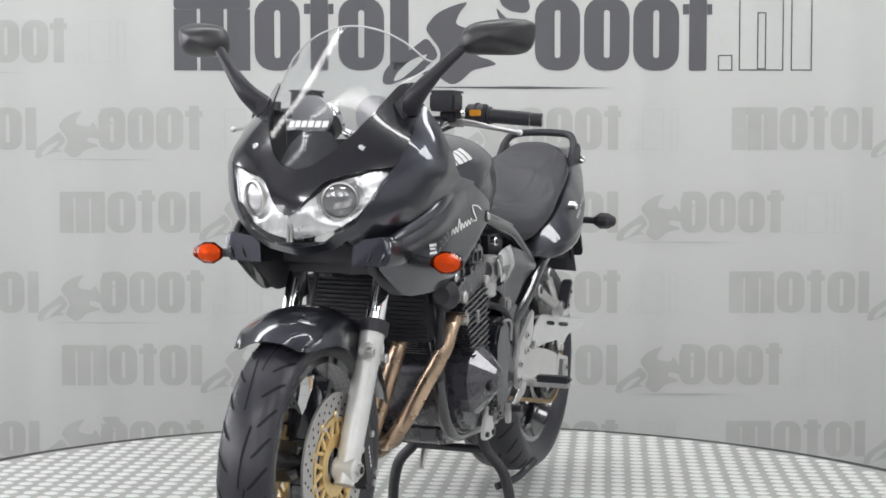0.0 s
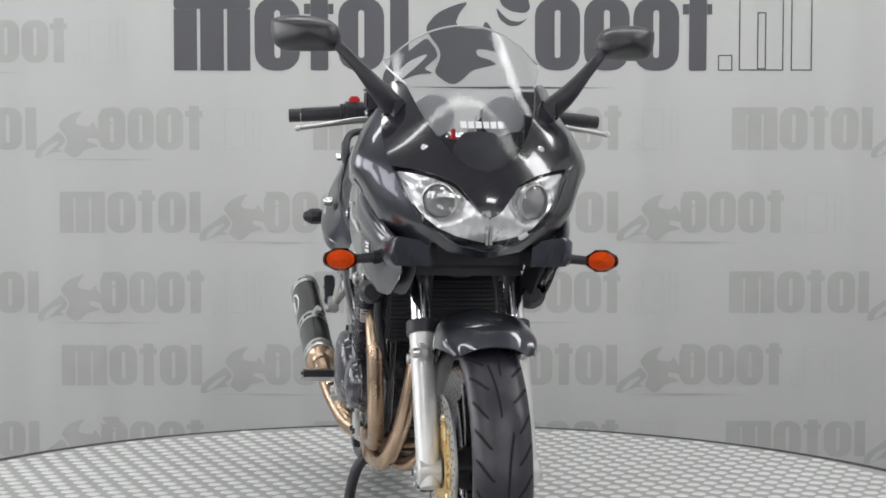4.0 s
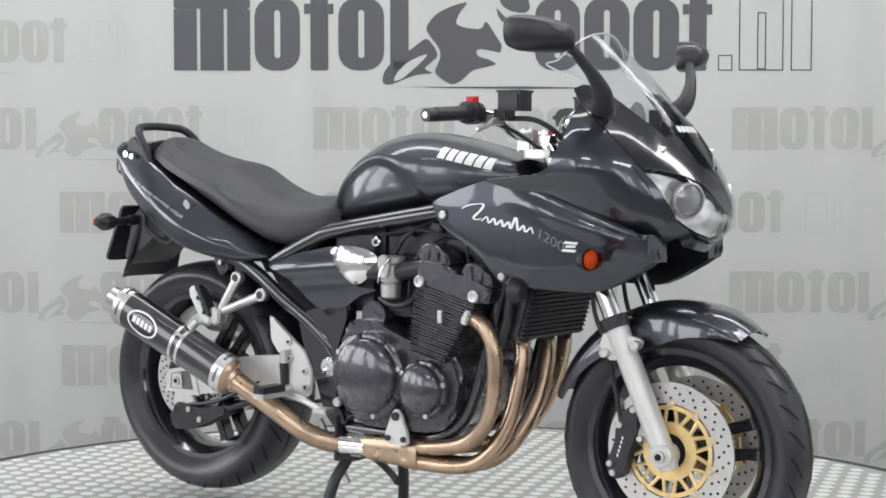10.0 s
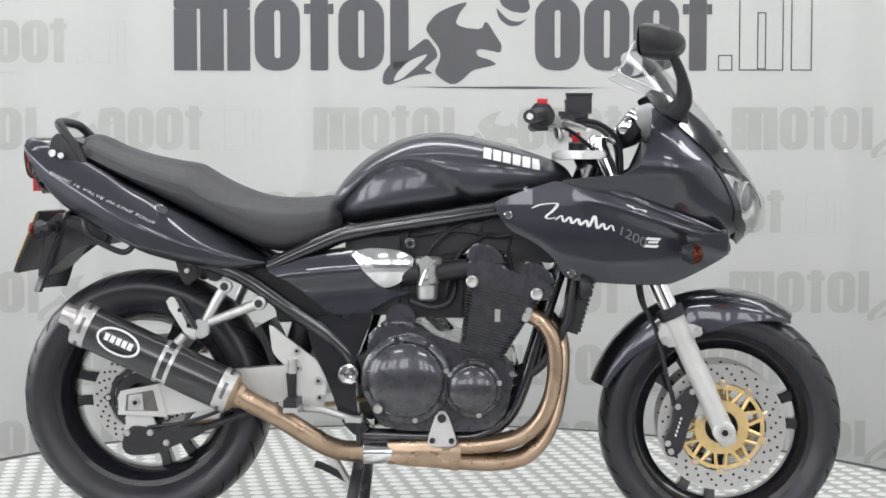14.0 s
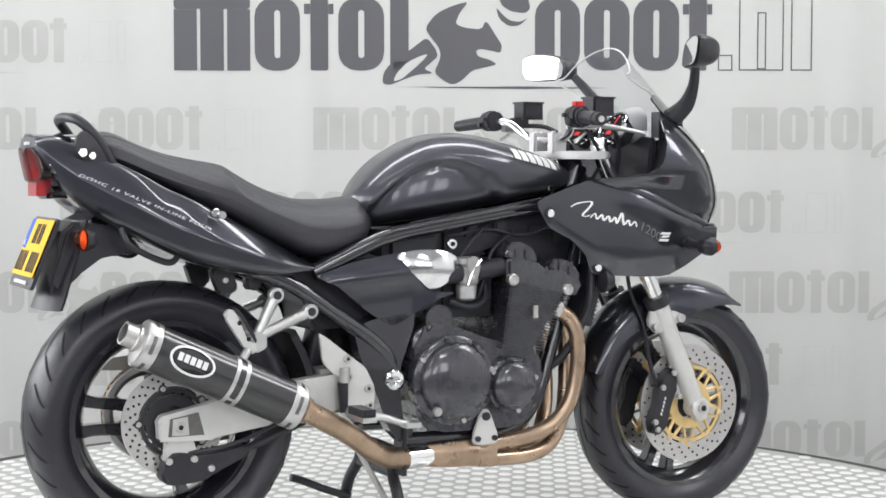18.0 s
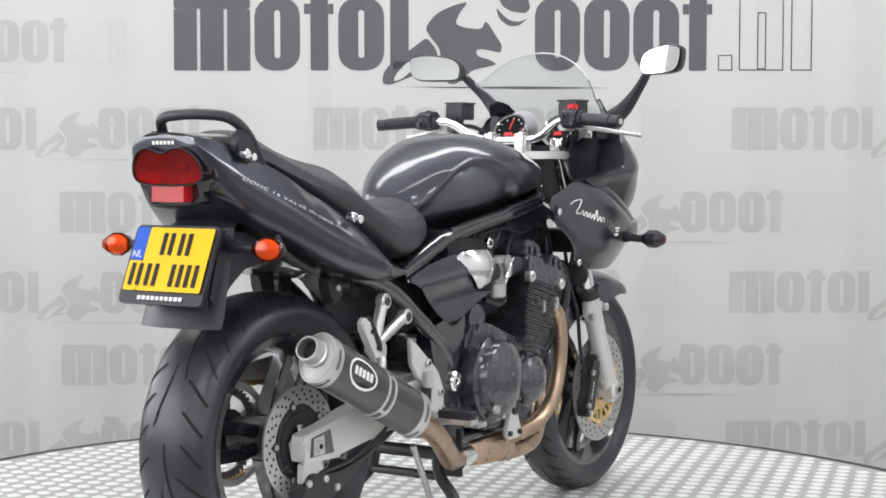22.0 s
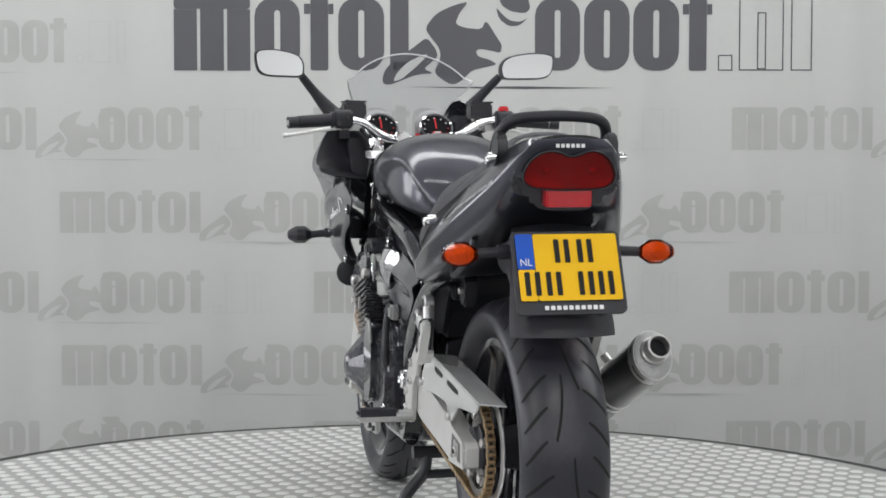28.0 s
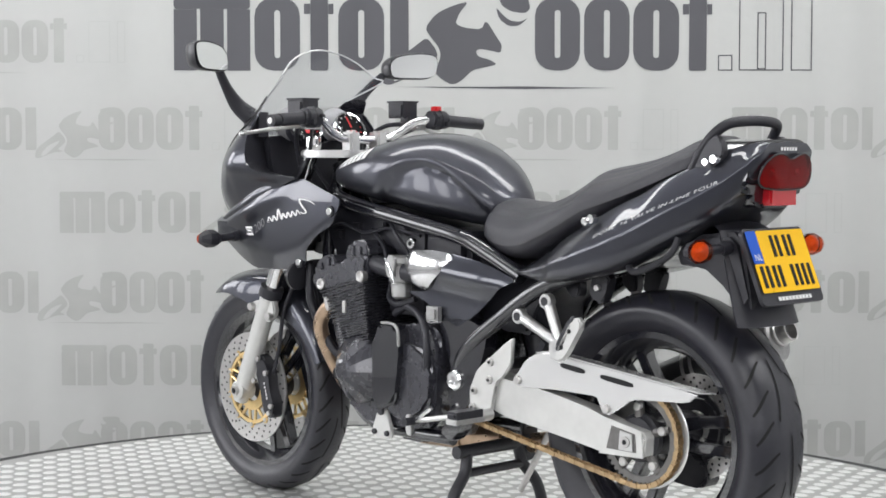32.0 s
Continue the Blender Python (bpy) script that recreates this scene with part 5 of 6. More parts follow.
part("hose", tube(B(), [(-0.11, 0.17, 0.40), (-0.135, 0.185, 0.47), (-0.11, 0.175, 0.55), (-0.03, 0.15, 0.58), (0.02, 0.15, 0.56)], 0.009, 10, 6), PLASTIC, engine)
part("connector", box(B(), -0.155, -0.115, 0.150, 0.175, 0.555, 0.590, 0.006), CAST, bike, "pale wiring connector")

# cylinders: a core with fins all round, tilted forward
R0, R1, F0, F1 = Vector((0.068, 0.482)), Vector((0.092, 0.655)), Vector((0.170, 0.458)), Vector((0.264, 0.610))
core = [R0 + Vector((0.014, 0.005)), R1 + Vector((0.014, 0)), F1 - Vector((0.014, 0)), F0 - Vector((0.014, -0.005))]
part("cylinder_block", prism(B(), core, -0.178, 0.178, 0.004), ENGINE, engine)
for k in range(24):
    f = (k + 0.5) / 24
    a, b = R0.lerp(R1, f), F0.lerp(F1, f)
    n = Vector((R1 - R0)).normalized() * 0.0016
    fin = rounded([a - n, b - n, b + n, a + n], 0.12, 1)
    part("cooling_fin", prism(B(), fin, -0.194 + 0.004 * (k % 2), 0.194 - 0.004 * (k % 2), 0), ENGINE, engine)
part("cylinder_head", prism(B(), rounded([(0.088, 0.650), (0.286, 0.602), (0.298, 0.640), (0.262, 0.655), (0.250, 0.668), (0.195, 0.672), (0.175, 0.690), (0.085, 0.702)], 0.12, 2), -0.188, 0.188, 0.008), ENGINE, engine, "black cylinder head")
for pts in ([(0.080, 0.700), (0.100, 0.742), (0.140, 0.738), (0.172, 0.712), (0.176, 0.688)], [(0.205, 0.672), (0.225, 0.700), (0.262, 0.692), (0.292, 0.668), (0.298, 0.640)]):
    part("cam_cover", prism(B(), rounded(pts, 0.18, 2), -0.180, 0.180, 0.010), ENGINE, engine, "black cam cover")
part("cover_bridge", prism(B(), rounded([(0.15, 0.69), (0.16, 0.71), (0.23, 0.69), (0.22, 0.665)], 0.18, 1), -0.09, 0.09, 0.008), ENGINE, engine)
for s in (1, -1):
    for x, z in ((0.100, 0.650), (0.254, 0.622)):
        part("head_cap", lathe(B(), [(s * 0.180, 0.0145), (s * 0.196, 0.0145), (s * 0.199, 0.011), (s * 0.1985, 0.006), (s * 0.196, 0.005)], (x, 0, z), "y", 16), STEEL, engine, "pale round plug")
    part("fin_mark", box(B(), 0.155, 0.168, s * 0.190, s * 0.1965, 0.555, 0.585, 0.001), STEEL, engine)
    for x0, z0 in ((0.115, 0.715), (0.142, 0.712), (0.238, 0.680), (0.266, 0.668)):
        part("cover_rib", box(B(), x0 - 0.007, x0 + 0.007, s * 0.178, s * 0.184, z0 - 0.014, z0 + 0.012, 0.003), ENGINE, engine)
    for k, y in enumerate((0.155, 0.055)):
        carb = part("carburettor", lathe(B(), [(-0.035, 0.022), (-0.028, 0.028), (0.010, 0.028), (0.018, 0.034), (0.030, 0.034), (0.034, 0.026)], (-0.008, s * y, 0.672), "z", 20), CAST, bike, "dull metal carburettor")
        part("float_bowl", lathe(B(), [(-0.072, 0.016), (-0.066, 0.024), (-0.036, 0.026), (-0.032, 0.022)], (-0.010, s * y, 0.672), "z", 16), ALU, carb, "grey alloy float bowl")
        part("intake_rubber", tube(B(), [(0.015, s * y, 0.668), (0.055, s * y, 0.675), (0.088, s * y, 0.682)], 0.023, 14, 3), PLASTIC, carb)
        part("air_rubber", tube(B(), [(-0.03, s * y, 0.668), (-0.07, s * y, 0.665)], 0.026, 14, 2), PLASTIC, carb)
        part("carb_screw", disc(B(), (-0.012, s * (y + 0.032), 0.660), 0.007, 0.012), STEEL, carb)
    part("plug_lead", tube(B(), [(0.19, s * 0.11, 0.675), (0.185, s * 0.11, 0.74), (0.24, s * 0.09, 0.79), (0.30, s * 0.06, 0.80)], 0.005, 8, 6), PLASTIC, bike, "black plug lead")
    part("cable", tube(B(), [(-0.02, s * 0.13, 0.70), (0.02, s * 0.14, 0.75), (0.08, s * 0.12, 0.79), (0.2, s * 0.09, 0.80)], 0.005, 8, 6), PLASTIC, bike, "black cable")
    part("engine_bracket", prism(B(), rounded([(0.018, 0.336), (0.042, 0.336), (0.068, 0.262), (0.058, 0.250), (0.004, 0.250), (-0.006, 0.264)], 0.2, 1), s * 0.172, s * 0.184, 0.003), SILVER, bike, "silver three-bolt engine bracket")
    for x, z, r in ((0.030, 0.320, 0.0105), (0.008, 0.266, 0.007), (0.054, 0.266, 0.007)):
        part("bracket_bolt", disc(B(), (x, s * 0.187, z), r, 0.008, "y", 14), MATTE, bike)

# added black blocks keep the shaded gaps round carburettors and wiring dark
part("inlet_filler", box(B(), -0.065, 0.085, -0.118, 0.118, 0.555, 0.700, 0.012), PLASTIC, bike, "black block filling the dark gap between the carburettors")
part("wiring_filler", prism(B(), rounded([(-0.060, 0.690), (0.070, 0.705), (0.090, 0.745), (0.170, 0.735), (0.190, 0.700), (0.300, 0.690), (0.335, 0.760), (0.330, 0.825), (0.150, 0.815), (-0.060, 0.780)], 0.12, 1), -0.112, 0.112, 0.012), PLASTIC, bike, "black filler block for the dark wiring space under the tank")
for k, (x, z) in enumerate(((0.02, 0.765), (0.10, 0.775), (0.20, 0.765), (0.27, 0.745))):
    for s in (1, -1):
        part("connector", box(B(), x - 0.016, x + 0.016, s * 0.118 - 0.010, s * 0.118 + 0.010, z - 0.012, z + 0.014, 0.004), MATTE, bike, "black wiring connector")
for s in (1, -1):
    part("cable", tube(B(), [(-0.05, s * 0.128, 0.755), (0.06, s * 0.130, 0.770), (0.16, s * 0.125, 0.755), (0.24, s * 0.130, 0.775), (0.33, s * 0.10, 0.76)], 0.0045, 8, 6), PLASTIC, bike, "black cable")
    part("cable", tube(B(), [(0.03, s * 0.135, 0.60), (0.045, s * 0.150, 0.66), (0.07, s * 0.140, 0.72), (0.14, s * 0.12, 0.765)], 0.005, 8, 6), PLASTIC, bike, "black cable")
    part("breather_hose", tube(B(), [(-0.05, s * 0.145, 0.60), (0.0, s * 0.155, 0.585), (0.045, s * 0.145, 0.60), (0.055, s * 0.12, 0.65)], 0.008, 10, 6), PLASTIC, bike, "black breather hose")
    part("carb_lever", prism(B(), rounded([(-0.030, 0.700), (-0.005, 0.712), (0.012, 0.690), (0.004, 0.655), (-0.018, 0.650)], 0.2, 1), s * 0.186, s * 0.192, 0.002), CAST, bike, "dull metal throttle lever")
    part("carb_rod", tube(B(), [(-0.024, s * 0.190, 0.640), (-0.010, s * 0.192, 0.675), (0.012, s * 0.190, 0.700)], 0.0032, 8, 4), CHROME, bike, "thin bright linkage rod")
# oil cooler
cooler = part("oil_cooler", box(B(), -0.022, 0.022, -0.150, 0.150, -0.075, 0.075, 0.006), MATTE, bike, "black finned oil cooler")
cooler.matrix_basis = pose(0.352, 0, 0.600, 0, 16, 0)
for k in range(13):
    f = part("cooler_fin", box(B(), 0.352, 0.380, -0.142, 0.142, 0.533 + k * 0.011, 0.5365 + k * 0.011, 0), MATTE, cooler)
    f.matrix_parent_inverse = cooler.matrix_basis.inverted() @ pose(0.352, 0, 0.600, 0, 16, 0) @ pose(-0.352, 0, -0.600)
part("horn", lathe(B(), [(0.02, 0.020), (0.0, 0.036), (-0.008, 0.036), (-0.012, 0.010)], (0.365, 0.185, 0.635), "x", 24), MATTE, bike, "black horn")
part("horn", lathe(B(), [(0.02, 0.020), (0.0, 0.030), (-0.008, 0.030), (-0.012, 0.010)], (0.365, -0.185, 0.640), "x", 24), MATTE, bike, "black horn")
part("cooler_hose", tube(B(), [(0.345, -0.155, 0.665), (0.335, -0.165, 0.60), (0.325, -0.160, 0.55), (0.27, -0.14, 0.45), (0.20, -0.11, 0.40)], 0.011, 10, 6), PLASTIC, bike, "black braided hose")
part("cooler_hose", tube(B(), [(0.345, 0.155, 0.665), (0.335, 0.165, 0.60), (0.325, 0.160, 0.55), (0.27, 0.14, 0.45), (0.20, 0.11, 0.40)], 0.011, 10, 6), PLASTIC, bike, "black braided hose")

# ---- exhaust ----
PIPES = ([(0.235, -0.165, 0.572), (0.272, -0.168, 0.548), (0.296, -0.168, 0.500), (0.298, -0.165, 0.410), (0.273, -0.160, 0.325), (0.216, -0.152, 0.272), (0.130, -0.146, 0.250), (0.03, -0.142, 0.244)],
         [(0.240, -0.060, 0.572), (0.285, -0.064, 0.545), (0.315, -0.072, 0.490), (0.312, -0.088, 0.390), (0.290, -0.108, 0.295), (0.240, -0.128, 0.228), (0.165, -0.138, 0.207), (0.03, -0.142, 0.208)],
         [(0.240, 0.060, 0.572), (0.285, 0.060, 0.545), (0.315, 0.050, 0.490), (0.315, 0.020, 0.390), (0.290, -0.020, 0.295), (0.240, -0.060, 0.226), (0.165, -0.085, 0.206), (0.03, -0.098, 0.208)],
         [(0.235, 0.165, 0.572), (0.272, 0.165, 0.548), (0.296, 0.160, 0.500), (0.300, 0.112, 0.410), (0.283, 0.060, 0.325), (0.232, 0.0, 0.262), (0.140, -0.060, 0.245), (0.03, -0.092, 0.244)])
exhaust = part("exhaust", loft(B(), [[(x, -0.122 + sy * hy, z + sz * hz) for sy, sz in ((-1, -0.6), (-0.75, -1), (0.75, -1), (1, -0.6), (1, 0.6), (0.75, 1), (-0.75, 1), (-1, 0.6))]
                                     for x, z, hy, hz in ((0.075, 0.226, 0.040, 0.036), (0.060, 0.226, 0.042, 0.038), (0.045, 0.226, 0.038, 0.034), (-0.06, 0.226, 0.034, 0.030), (-0.105, 0.226, 0.028, 0.026))]), BRONZE, bike, "heat-tinted steel exhaust collector")
for p in PIPES:
    part("header_pipe", tube(B(), p, 0.0192, 18, 7), BRONZE, exhaust, "heat-tinted header pipe")
    part("port_flange", prism(B(), rounded([(0.216, 0.560), (0.232, 0.592), (0.246, 0.586), (0.234, 0.552)], 0.2, 1), p[0][1] - 0.030, p[0][1] + 0.030, 0.003), STEEL, exhaust)
part("mid_pipe", tube(B(), [(-0.09, -0.124, 0.226), (-0.16, -0.135, 0.226), (-0.225, -0.160, 0.236), (-0.275, -0.182, 0.262), (-0.36, -0.205, 0.318), (-0.49, -0.222, 0.388)], 0.0255, 20, 7), BRONZE, exhaust, "heat-tinted link pipe")
part("clamp", tube(B(), [(-0.098, -0.125, 0.226), (-0.165, -0.136, 0.226)], 0.0292, 24, 3), CHROME, exhaust, "polished clamp")
part("clamp_strap", box(B(), -0.180, -0.168, -0.160, -0.105, 0.185, 0.300, 0.003), MATTE, exhaust)
MA, MB = Vector((-0.475, -0.222, 0.379)), Vector((-0.838, -0.236, 0.541))
MD = (MB - MA).normalized()
MU = Vector((0, 1, 0)).cross(MD).normalized()
MS = MD.cross(MU).normalized()


def oval(along, k=1.0, n=40):
    """A ring of the silencer, metres along it from its front."""
    c = MA + MD * along
    return [c + k * (0.042 * math.cos(a) * MS + 0.0525 * math.sin(a) * MU) for a in (2 * math.pi * i / n for i in range(n))]


LEN = (MB - MA).length
silencer = part("silencer", loft(B(), [oval(0.01), oval(LEN * 0.5), oval(LEN - 0.01)]), CARBON, bike, "carbon fibre oval silencer")
for near, far in ((-0.004, 0.030), (LEN - 0.030, LEN + 0.004)):
    cap = part("end_cap", loft(B(), [oval(near, 0.90), oval(near, 1.01), oval(near + 0.002, 1.025), oval(near + 0.006, 1.028), oval(far - 0.006, 1.028), oval(far - 0.002, 1.025), oval(far, 1.01), oval(far, 0.90)]), ALU, silencer, "narrow metal end band")
    # dark strips laid on the band stand for long slots pressed round it
    for spot in range(5):
        a, mid = 8 * spot, (near + far) / 2
        slot = B()
        rows = [[oval(mid + w, 1.031)[(a + e) % 40] for e in range(1, 7)] for w in (-0.0045, 0.0045)]
        loft(slot, rows, closed=False, caps=False)
        part("band_slot", slot, DARKSTEEL_SHADE, cap, "dark strip laid on for a pressed slot")
part("end_plate", loft(B(), [oval(LEN + 0.002, 0.99), oval(LEN + 0.006, 0.96), oval(LEN + 0.009, 0.80), oval(LEN + 0.011, 0.5)]), CAST, silencer, "dull steel end plate")
part("entry_cone", loft(B(), [oval(0.0, 0.97), oval(-0.008, 0.90), oval(-0.018, 0.62), oval(-0.03, 0.55)]), BRONZE, silencer, "heat-tinted entry cone")
tip = B()
rings = []
for a0, r in ((LEN - 0.005, 0.030), (LEN + 0.018, 0.030), (LEN + 0.020, 0.026), (LEN + 0.046, 0.026), (LEN + 0.046, 0.0215), (LEN + 0.012, 0.0215), (LEN + 0.010, 0.001)):
    cc = MA + MD * a0 + MU * 0.006
    rings.append([cc + r * (math.cos(a) * MS + math.sin(a) * MU) for a in (2 * math.pi * i / 28 for i in range(28))])
loft(tip, rings)
part("outlet", tip, STEEL, silencer, "polished outlet pipe")
part("outlet_bore", loft(B(), [[MA + MD * a0 + MU * 0.006 + r * (math.cos(a) * MS + math.sin(a) * MU) for a in (2 * math.pi * i / 28 for i in range(28))] for a0, r in ((LEN + 0.024, 0.0212), (LEN + 0.026, 0.001))]), INK_SHADE, silencer)
for mid in (-0.0125, 0.0125):
    part("band", loft(B(), [oval(LEN * 0.42 + mid - 0.0045, 1.0), oval(LEN * 0.42 + mid - 0.0045, 1.03), oval(LEN * 0.42 + mid + 0.0045, 1.03), oval(LEN * 0.42 + mid + 0.0045, 1.0)]), ALU, silencer, "metal hanger band")
for spot in range(0, 40, 10):
    # narrow waists that join the two bands between long open loops
    waist = B()
    loft(waist, [[oval(LEN * 0.42 + d, 1.026)[(spot + 4 + e) % 40] for e in es] for d, es in ((-0.0125, (0, 1, 2, 3)), (-0.006, (1, 1, 2, 2)), (0.006, (1, 1, 2, 2)), (0.0125, (0, 1, 2, 3)))], closed=False, caps=False)
    bmesh.ops.remove_doubles(waist, verts=waist.verts[:], dist=1e-6)
    part("band_bridge", waist, ALU, silencer, "waist of the hanger band")
part("band_lug", tube(B(), [MA + MD * LEN * 0.42 + MU * 0.050, MA + MD * LEN * 0.40 + MU * 0.075 + Vector((0, 0.01, 0))], 0.010, 10, 2), ALU, silencer)


def on_silencer(u, v):
    """A place on the outer flank: u along from the front, v round it in metres."""
    a = v / 0.048
    c = MA + MD * u
    out = -1 if MS.y > 0 else 1
    return c + 1.012 * (0.042 * math.cos(a) * MS * out + 0.0525 * math.sin(a) * MU)


def ring_poly(cu, cv, ru, rv, n=28):
    return [(cu + ru * math.cos(a), cv + rv * math.sin(a)) for a in (2 * math.pi * i / n for i in range(n))]


up = 1 if MU.z > 0 else -1
badge = B()
o, i_ = ring_poly(0.288, 0.004 * up, 0.055, 0.030), ring_poly(0.288, 0.004 * up, 0.049, 0.0245)
ov, iv = [badge.verts.new(on_silencer(*q)) for q in o], [badge.verts.new(on_silencer(*q)) for q in i_]
for k in range(28):
    badge.faces.new((ov[k], ov[(k + 1) % 28], iv[(k + 1) % 28], iv[k]))
part("badge", badge, WHITE, silencer, "white oval badge ring")
bm = B()
bm.faces.new([bm.verts.new(on_silencer(*q)) for q in i_])
part("badge_field", bm, INK_SHADE, silencer, "black badge field")
bm = B()
for k in range(5):
    u = 0.252 + k * 0.0150
    q = [(u, -0.004), (u + 0.0115, -0.004), (u + 0.0115, 0.012), (u, 0.012)]
    bm.faces.new([bm.verts.new(on_silencer(a, b * up + 0.001) + Vector((0, -0.0006, 0))) for a, b in q])
part("badge_bar", bm, WHITE, silencer, "plain white bars on the badge")

# ---- swing arm, final drive ----
ARM = [(-0.235, 0.455), (-0.36, 0.436), (-0.474, 0.424), (-0.542, 0.413), (-0.609, 0.400), (-0.675, 0.381), (-0.765, 0.364), (-0.772, 0.352), (-0.770, 0.309), (-0.676, 0.304), (-0.544, 0.324), (-0.368, 0.347), (-0.235, 0.378)]
swing = part("swing_arm", tube(B(), [(-0.205, -0.13, 0.420), (-0.205, 0.13, 0.420)], 0.034, 18, 2), MATTE, bike, "silver aluminium swing arm")
for s in (1, -1):
    part("arm", prism(B(), rounded(ARM, 0.08, 1), s * 0.108, s * 0.146, 0.006), SILVER, swing, "silver swing arm beam")
    part("end_frame", prism(B(), [(-0.770, 0.308), (-0.765, 0.366), (-0.668, 0.385), (-0.645, 0.304)], s * 0.146, s * 0.1485, 0.001), SILVER, swing)
    # a proud dark plate paints the shaded recess in the arm's end
    part("end_window", prism(B(), [(-0.752, 0.318), (-0.748, 0.358), (-0.682, 0.370), (-0.668, 0.318)], s * 0.1487, s * 0.1492, 0), DARKSTEEL_SHADE, swing, "dark plate painting the shaded recess in the arm's end")
    part("axle_block", prism(B(), [(-0.744, 0.320), (-0.742, 0.357), (-0.708, 0.362), (-0.704, 0.320)], s * 0.1492, s * 0.153, 0.001), ALU, swing, "alloy chain adjuster block")
    part("axle_end", disc(B(), (RW.x, s * 0.154, RW.z - 0.004), 0.012, 0.006), STEEL, swing)
    part("axle_bore", disc(B(), (RW.x, s * 0.1575, RW.z - 0.004), 0.0055, 0.002), INK_SHADE, swing)
part("cross_brace", box(B(), -0.37, -0.30, -0.115, 0.115, 0.40, 0.445, 0.01), SILVER, swing)
guard = part("chain_guard", prism(B(), rounded([(-0.394, 0.446), (-0.425, 0.486), (-0.460, 0.505), (-0.495, 0.511), (-0.918, 0.463), (-0.890, 0.442), (-0.739, 0.433), (-0.706, 0.408), (-0.676, 0.390), (-0.656, 0.396), (-0.643, 0.431), (-0.519, 0.430), (-0.405, 0.424)], 0.1, 1), 0.148, 0.152, 0.002), POLISH, bike, "polished aluminium chain guard")
part("guard_lip", loft(B(), [[(x, y, z - 0.15 * (0.125 - y)) for y, z in ((0.151, z0), (0.151, z0 - 0.003), (0.095, z0 - 0.001), (0.095, z0 + 0.002))] for x, z0 in ((-0.46, 0.505), (-0.495, 0.511), (-0.72, 0.4855), (-0.918, 0.463))]), POLISH, guard)
# thin black plates paint the shade of the guard's slots
for x0, x1 in ((-0.608, -0.535), (-0.745, -0.652)):
    za, zb = 0.486 + (x0 + 0.54) * 0.117, 0.486 + (x1 + 0.54) * 0.117
    part("guard_slot", prism(B(), rounded([(x0, za - 0.005), (x1, zb - 0.005), (x1, zb + 0.007), (x0, za + 0.007)], 0.2, 2), 0.1524, 0.1532, 0), INK_SHADE, guard, "dark plate painting the shade in a slot")
for x, z in ((-0.407, 0.440), (-0.672, 0.405)):
    part("guard_bolt", disc(B(), (x, 0.156, z), 0.010, 0.010), STEEL, guard)
SC = Vector((RW.x, 0.104, RW.z))
sprocket = part("sprocket", lathe(B(), [(-0.003, 0.084), (-0.003, 0.098), (0.003, 0.098), (0.003, 0.084)], SC, "y", 60, True), DARKSTEEL_SHADE, rear_wheel, "dark steel rear sprocket")
part("sprocket_carrier", lathe(B(), [(-0.012, 0.030), (-0.012, 0.054), (0.002, 0.054), (0.004, 0.050), (0.012, 0.045), (0.014, 0.030)], SC, "y", 40), MATTE, rear_wheel)
for k in range(5):
    a = 2 * math.pi * k / 5 + 0.3
    part("sprocket_bolt", disc(B(), SC + Vector((0.070 * math.cos(a), 0.006, 0.070 * math.sin(a))), 0.010, 0.012), STEEL, rear_wheel)
    part("sprocket_arm", tube(B(), [SC + Vector((0.045 * math.cos(a), 0.0, 0.045 * math.sin(a))), SC + Vector((0.088 * math.cos(a), 0.0, 0.088 * math.sin(a)))], [0.012, 0.0085], 8, 2), DARKSTEEL_SHADE, rear_wheel)
part("hub_disc", lathe(B(), [(-0.004, 0.099), (-0.004, 0.112), (0.0, 0.115), (0.002, 0.112), (0.002, 0.099)], SC - Vector((0, 0.024, 0)), "y", 60, True), POLISH, rear_wheel, "polished disc behind the sprocket")
teeth = B()
for k in range(44):
    a = 2 * math.pi * k / 44
    disc(teeth, SC + Vector((0.101 * math.cos(a), 0, 0.101 * math.sin(a))), 0.0045, 0.005, "y", 6)
tagged(part("sprocket_tooth", teeth, DARKSTEEL_SHADE, rear_wheel), kind="stuff")
# chain: links laid along the loop round both sprockets
FC, fr, rr = Vector((-0.105, 0.104, 0.375)), 0.038, 0.106
loop = []
th = math.atan2(FC.z - SC.z, FC.x - SC.x)
off = math.asin((rr - fr) / math.hypot(FC.x - SC.x, FC.z - SC.z))
for k in range(30):
    a = th + math.pi / 2 - off + (math.pi + 2 * off) * k / 29
    loop.append(SC + Vector((rr * math.cos(a), 0, rr * math.sin(a))))
for k in range(12):
    a = th - math.pi / 2 + off + (math.pi - 2 * off) * k / 11
    loop.append(FC + Vector((fr * math.cos(a), 0, fr * math.sin(a))))
dist, cum = 0.0, [0.0]
pts = loop + loop[:1]
for a, b in zip(pts, pts[1:]):
    dist += (b - a).length
    cum.append(dist)
chain = B()
N = 112
